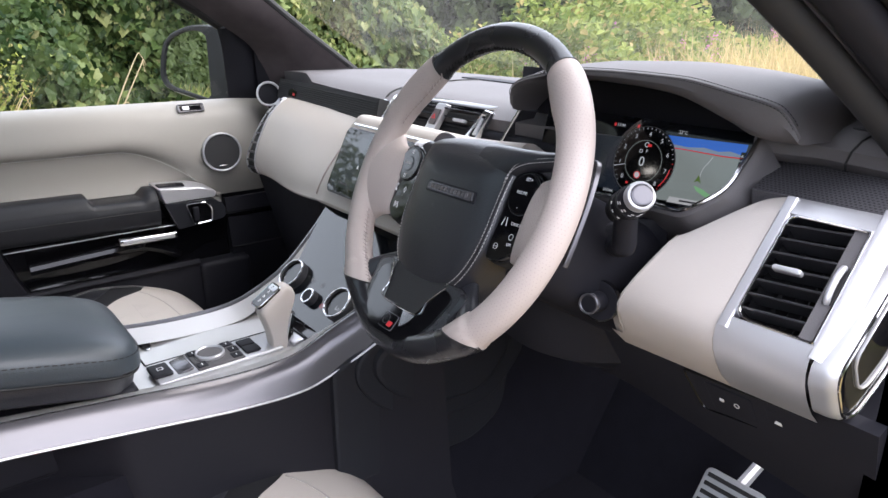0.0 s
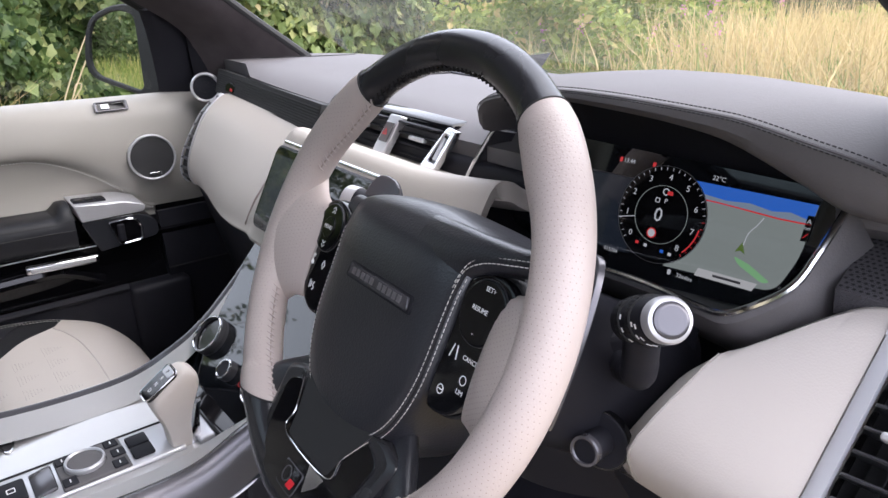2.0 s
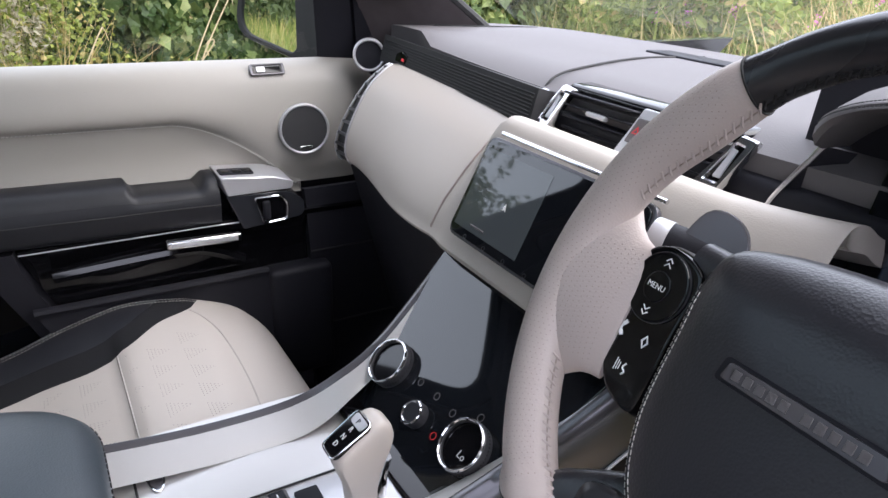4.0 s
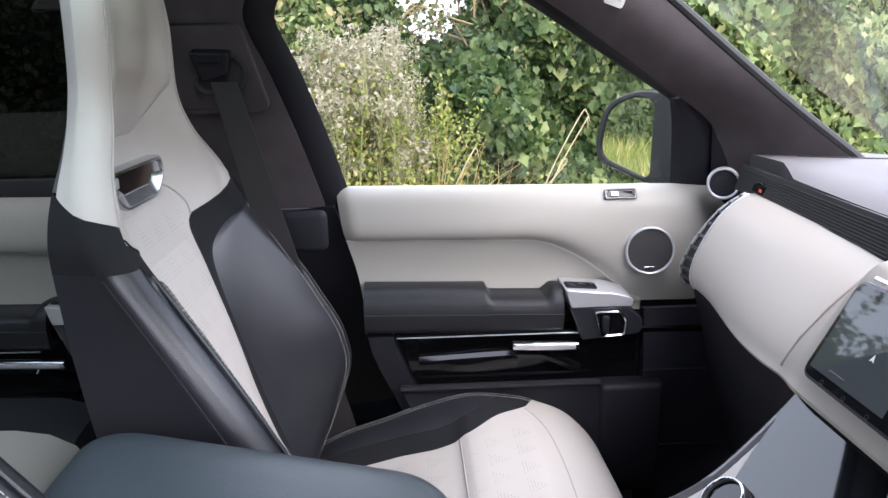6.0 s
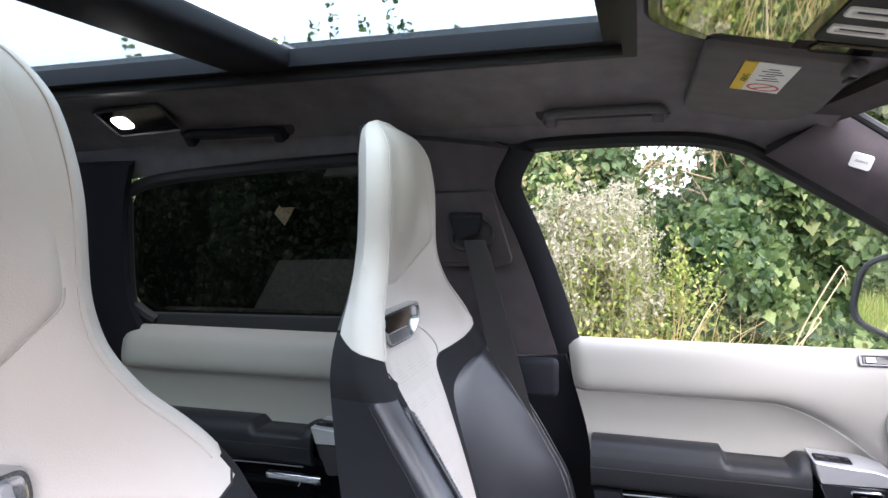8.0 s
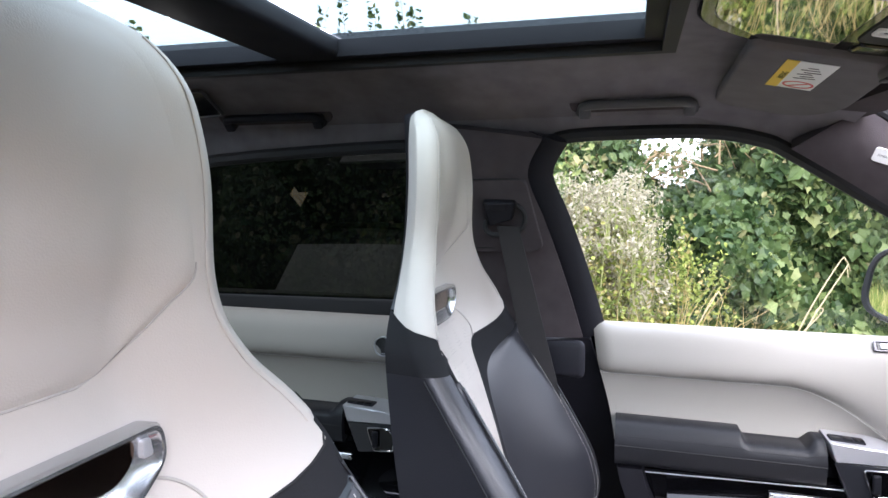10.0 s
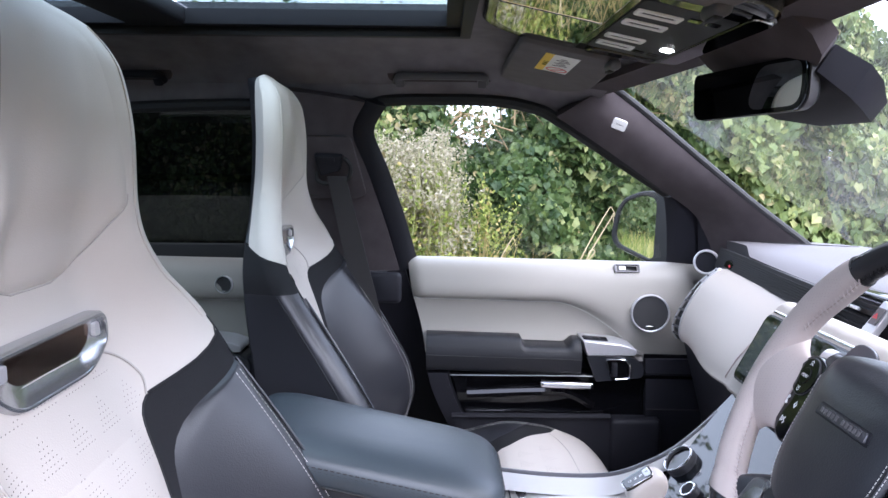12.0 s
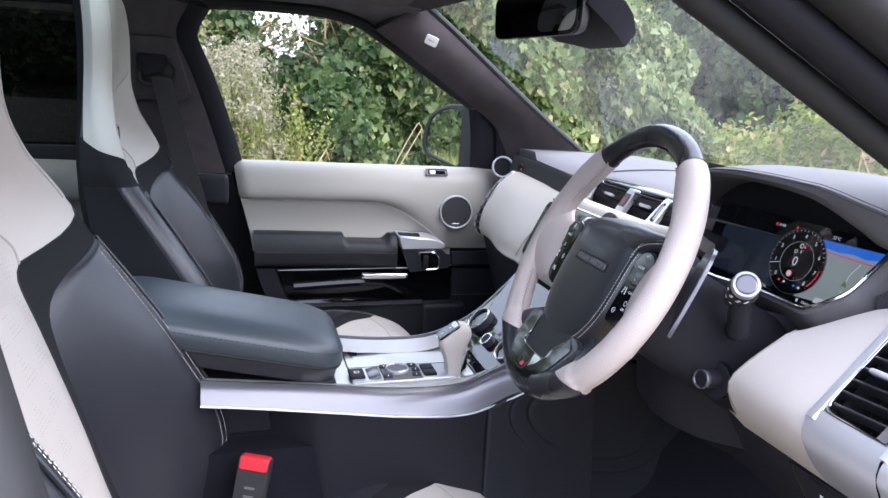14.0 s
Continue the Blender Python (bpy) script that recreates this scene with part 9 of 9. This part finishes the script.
def blades(name, n, where, height, width, material, label, lean=0.35, cat="grass"):
    """Thin bent blades as one mesh."""
    base = where(n)
    h = height * (0.5 + 0.7 * rng.random(n))
    ang = rng.random(n) * 2 * math.pi
    ln = lean * rng.random(n) ** 0.8
    dirx, diry = np.cos(ang) * ln, np.sin(ang) * ln
    w = width * (0.6 + 0.8 * rng.random(n))
    a2 = rng.random(n) * math.pi
    wx, wy = np.cos(a2) * w, np.sin(a2) * w
    pts = np.zeros((n, 7, 3))
    lv = [(0.0, 0.0, 1.0), (0.45, 0.18, 0.8), (0.8, 0.62, 0.6), (1.0, 1.0, 0.0)]
    for i, (zz, bend, ww) in enumerate(lv):
        cx, cy, cz = base[:, 0] + dirx * h * bend, base[:, 1] + diry * h * bend, base[:, 2] + h * zz * (1 - 0.25 * ln * bend)
        if i < 3:
            pts[:, 2 * i] = np.stack([cx - wx * ww, cy - wy * ww, cz], 1)
            pts[:, 2 * i + 1] = np.stack([cx + wx * ww, cy + wy * ww, cz], 1)
        else:
            pts[:, 6] = np.stack([cx, cy, cz], 1)
    f = np.array([(0, 1, 3), (0, 3, 2), (2, 3, 5), (2, 5, 4), (4, 5, 6)])
    faces = (np.arange(n)[:, None, None] * 7 + f[None]).reshape(-1, 3)
    me = bpy.data.meshes.new(name)
    me.from_pydata(pts.reshape(-1, 3).tolist(), [], faces.tolist())
    me.materials.append(material)
    return tagged(new(name, me), label, cat, kind="stuff")


def beside_hedge(lo, hi, s0=0.0, s1=1.0):
    def f(n):
        p, d = hedge_row.at(s0 + (s1 - s0) * rng.random(n))
        q = p + np.stack([d[:, 1], -d[:, 0]], 1) * (lo + (hi - lo) * rng.random(n))[:, None]
        return np.stack([q[:, 0], q[:, 1], np.full(n, GROUND)], 1)

    return f


def patch(x0, x1, y0, y1):
    return lambda n: np.stack([rng.uniform(x0, x1, n) + rng.normal(0, 0.18, n), rng.uniform(y0, y1, n) + rng.normal(0, 0.4, n), np.full(n, GROUND)], 1)


def clump(x, y, r):
    return lambda n: np.stack([x + rng.normal(0, r, n), y + rng.normal(0, r, n), np.full(n, GROUND)], 1)


hay = leaf_material("dry_grass", (0.36, 0.27, 0.11), (0.62, 0.48, 0.23), rough=0.7, through=0.3)
fresh = leaf_material("green_grass", (0.11, 0.16, 0.03), (0.29, 0.33, 0.09), (0.50, 0.42, 0.18), 0.2, rough=0.6, through=0.35)
blades("verge_grass", 26000, beside_hedge(-0.05, 0.9), 0.75, 0.006, fresh, "green verge grass at the foot of the hedge")
blades("dry_grass", 1500, beside_hedge(0.1, 0.8, 0.30, 0.40), 0.95, 0.0035, hay, "dry straw-coloured grass stalks at the hedge foot", 0.6)
blades("dry_tuft", 260, clump(-2.95, -0.10, 0.13), 1.12, 0.0035, hay, "tuft of dry straw-coloured grass before the hedge", 0.65)
blades("tall_dry_grass", 26000, patch(-1.75, 1.6, 3.5, 5.4), 1.22, 0.0045, hay, "tall dry golden grass ahead of the car", 0.5)
blades("meadow_grass", 30000, patch(-4.2, 1.5, 3.3, 6.4), 1.05, 0.007, fresh, "green meadow grass ahead of the car", 0.5)
blades("rear_verge", 12000, patch(-3.2, -1.15, -9.0, -1.6), 0.45, 0.006, hay, "dry grass on the verge behind the car", 0.5)
blades("rear_verge_grass", 12000, patch(-3.4, -1.15, -9.0, -1.6), 0.6, 0.007, fresh, "green grass on the verge behind the car", 0.5)
blades("near_verge", 22000, patch(1.3, 5.0, -3.0, 3.0), 0.26, 0.005, hay, "short dry grass on the verge beside the open door", 0.7)

# leafy weeds with pink flower spikes in the meadow ahead
n = 60000
c = np.stack([rng.uniform(-4.3, -0.9, n), rng.uniform(3.4, 6.2, n), np.zeros(n)], 1)
rise = 0.85 + 0.22 * np.sin(c[:, 0] * 3.1 + c[:, 1]) + 0.14 * np.sin(c[:, 0] * 7.3 - c[:, 1] * 4.0) + 0.28 * np.clip((-1.9 - c[:, 0]) / 0.6, -1, 1)
c[:, 2] = GROUND + 0.12 + rise * (1.05 * rng.random(n) ** 0.6)
weedy = leaf_material("meadow_weed_leaf", (0.11, 0.17, 0.03), (0.32, 0.37, 0.09), (0.45, 0.36, 0.14), 0.08, through=0.4)
leaf_mesh("meadow_weeds", c, rng.normal(0, 0.6, (n, 3)) + np.array([0, -0.4, 0.7]), rng.normal(0, 1, (n, 3)), 0.055 * (0.6 + 0.8 * rng.random(n)), weedy, "bright green leafy weeds in the meadow ahead", "weeds")
n = 22
spikes = np.stack([rng.uniform(-3.6, -1.5, n), rng.uniform(3.3, 5.0, n), rng.uniform(0.85, 1.22, n)], 1)
c = (spikes[:, None, :] + rng.normal(0, 1, (n, 14, 3)) * np.array([0.016, 0.016, 0.030])).reshape(-1, 3)
leaf_mesh("wild_flowers", c, rng.normal(0, 1, c.shape), rng.normal(0, 1, c.shape), np.full(len(c), 0.017), shader("pink_petals", (0.50, 0.17, 0.34), 0.7), "small pink wild flowers among the weeds", "flowers")

# bushy weed with pale feathery flower heads before the hedge
bm_s, fluff, small = bmesh.new(), [], []
for k in range(170):
    b0 = Vector((-3.05 + rng.normal(0, 0.14), -0.52 + rng.uniform(-0.36, 0.36), GROUND))
    crest = 1.66 - 0.9 * abs(b0.y + 0.42) ** 1.5
    tip = b0 + Vector((rng.normal(0, 0.10), rng.normal(0, 0.07), crest * rng.uniform(0.68, 1.0)))
    mid = b0.lerp(tip, 0.55) + Vector((rng.normal(0, 0.03), rng.normal(0, 0.03), 0))
    tube([b0, mid, tip], [0.005, 0.004, 0.002], 4, bm=bm_s)
    for j in range(7):
        q = tip + Vector((rng.normal(0, 0.055), rng.normal(0, 0.055), -abs(rng.normal(0, 0.12)) + 0.02))
        tube([b0.lerp(tip, 0.80), q], [0.0016, 0.001], 3, bm=bm_s)
        fluff += [q + Vector((rng.normal(0, 0.017), rng.normal(0, 0.017), rng.normal(0, 0.024))) for i in range(24)]
    for j in range(130):
        q = b0.lerp(tip, rng.uniform(0.35, 0.92))
        small.append(q + Vector((rng.normal(0, 0.06), rng.normal(0, 0.06), rng.normal(0, 0.03))))
for k in range(8000):
    y = rng.normal(-0.12, 0.20)
    crest = 1.16 + 0.16 * math.sin(y * 13.0) + 0.10 * math.sin(y * 31.0 + 1.0) - 0.5 * max(0.0, y - 0.05)
    small.append(Vector((-3.1 + rng.normal(0, 0.15), y, GROUND + crest * rng.random() ** 0.7 + rng.normal(0, 0.05))))
solo("weed_stems", bm_s, shader("weed_stem", (0.22, 0.22, 0.09), 0.8), "thin stems of tall weeds", "weeds", "stuff")
c = np.array([tuple(v) for v in fluff])
n = len(c)
pts = np.stack([c, c + rng.normal(0, 0.010, (n, 3)), c + rng.normal(0, 0.010, (n, 3))], 1).reshape(-1, 3)
me = bpy.data.meshes.new("weed_flowers")
me.from_pydata(pts.tolist(), [], np.arange(3 * n).reshape(-1, 3).tolist())
me.materials.append(leaf_material("pale_fluff", (0.22, 0.20, 0.12), (0.46, 0.41, 0.32), rough=0.8))
tagged(new("weed_flowers", me), "pale feathery flower heads of tall weeds", "weeds", kind="stuff")
c = np.array([tuple(v) for v in small])
leaf_mesh("weed_leaves", c, rng.normal(0, 1, c.shape), rng.normal(0, 1, c.shape), rng.uniform(0.014, 0.032, len(c)), leaf_material("weed_leaf", (0.10, 0.14, 0.025), (0.30, 0.33, 0.08), (0.40, 0.32, 0.13), 0.1, rough=0.6), "yellow-green leaves of tall weeds", "weeds")

# a few bleached stalks leaning before the hedge, the tallest with a hooked tip
bm = bmesh.new()
for dy, dz, bend in ((0.0, 0.0, 0.03), (0.02, -0.03, 0.01), (-0.05, -0.22, -0.02), (-0.42, -0.16, 0.02)):
    a = Vector((-2.70, 0.42 + dy, 0.50))
    b = Vector((-2.70, 0.655 + dy * 1.2, 1.09 + dz))
    line = smooth_line([a, a.lerp(b, 0.5) + Vector((0, -0.025, 0.01)), b, b + Vector((0, bend, 0.015)), b + Vector((0, bend * 1.6, -0.03))], 6)
    tube(line, [0.0042 - 0.0028 * i / (len(line) - 1) for i in range(len(line))], 5, bm=bm)
solo("dry_stalks", bm, shader("dry_stalk", (0.42, 0.33, 0.20), 0.8), "bleached dry stalks leaning beside the car", "stalks", "stuff")


# opposite side of the lane, behind the camera: an added, unseen hedge shaping side light
n = 36000
y, z = rng.uniform(-9, 8, n), GROUND + 1.9 * rng.random(n) ** 0.9
x = 5.2 + 0.05 * (y + 1) ** 2 * 0.2 + 0.25 * np.sin(y * 1.7 + z * 2.2) + 0.4 * rng.random(n)
on_top = rng.random(n) < 0.3
x = np.where(on_top, rng.uniform(5.4, 7.0, n), x)
z = np.where(on_top, 1.50 + 0.25 * rng.random(n), z)
leaf_mesh("opposite_hedge", np.stack([x, y, z], 1), np.array([-1.0, 0, 0.4]) + rng.normal(0, 0.6, (n, 3)), rng.normal(0, 1, (n, 3)), np.full(n, 0.12), green, "unseen green hedge added on the other side of the lane", "hedge")
# dark block in place of the shade between its leaves
solo("opposite_hedge_heart", box((6.2, -0.5, 0.70), (1.0, 17, 1.7), 0.2, 2), grain(shader("far_hedge_shade", (0.034, 0.050, 0.020), 1.0, spec=0.0), 30, 0.8, 0.6, 9), "dark block standing for the shade inside the unseen hedge", "hedge", "stuff")


# ---------------------------------------------------------------- second front seat
bpy.context.view_layer.update()
driver_seat.location = (0.366, -0.014, 0.429)
for ob in driver_seat.children:
    ob.location = Vector(ob.location) - Vector((0, 0, 0.44))
copy_thing(driver_seat, Matrix.Translation((-0.412, 0.012, 0.44)))


# ---------------------------------------------------------------- set each thing's origin at its base
def settle(root):
    pts = [ob.matrix_world @ Vector(c) for ob in root.children_recursive if ob.type == "MESH" for c in ob.bound_box]
    if not pts:
        return
    lo = Vector((min(p.x for p in pts), min(p.y for p in pts), min(p.z for p in pts)))
    hi = Vector((max(p.x for p in pts), max(p.y for p in pts), max(p.z for p in pts)))
    base = Vector(((lo.x + hi.x) / 2, (lo.y + hi.y) / 2, lo.z))
    root.location = base
    for ob in root.children:
        ob.location = Vector(ob.location) - base


bpy.context.view_layer.update()
for ob in [o for o in scene.objects if o.type == "EMPTY" and o.parent is None and o.matrix_world == Matrix.Identity(4)]:
    settle(ob)
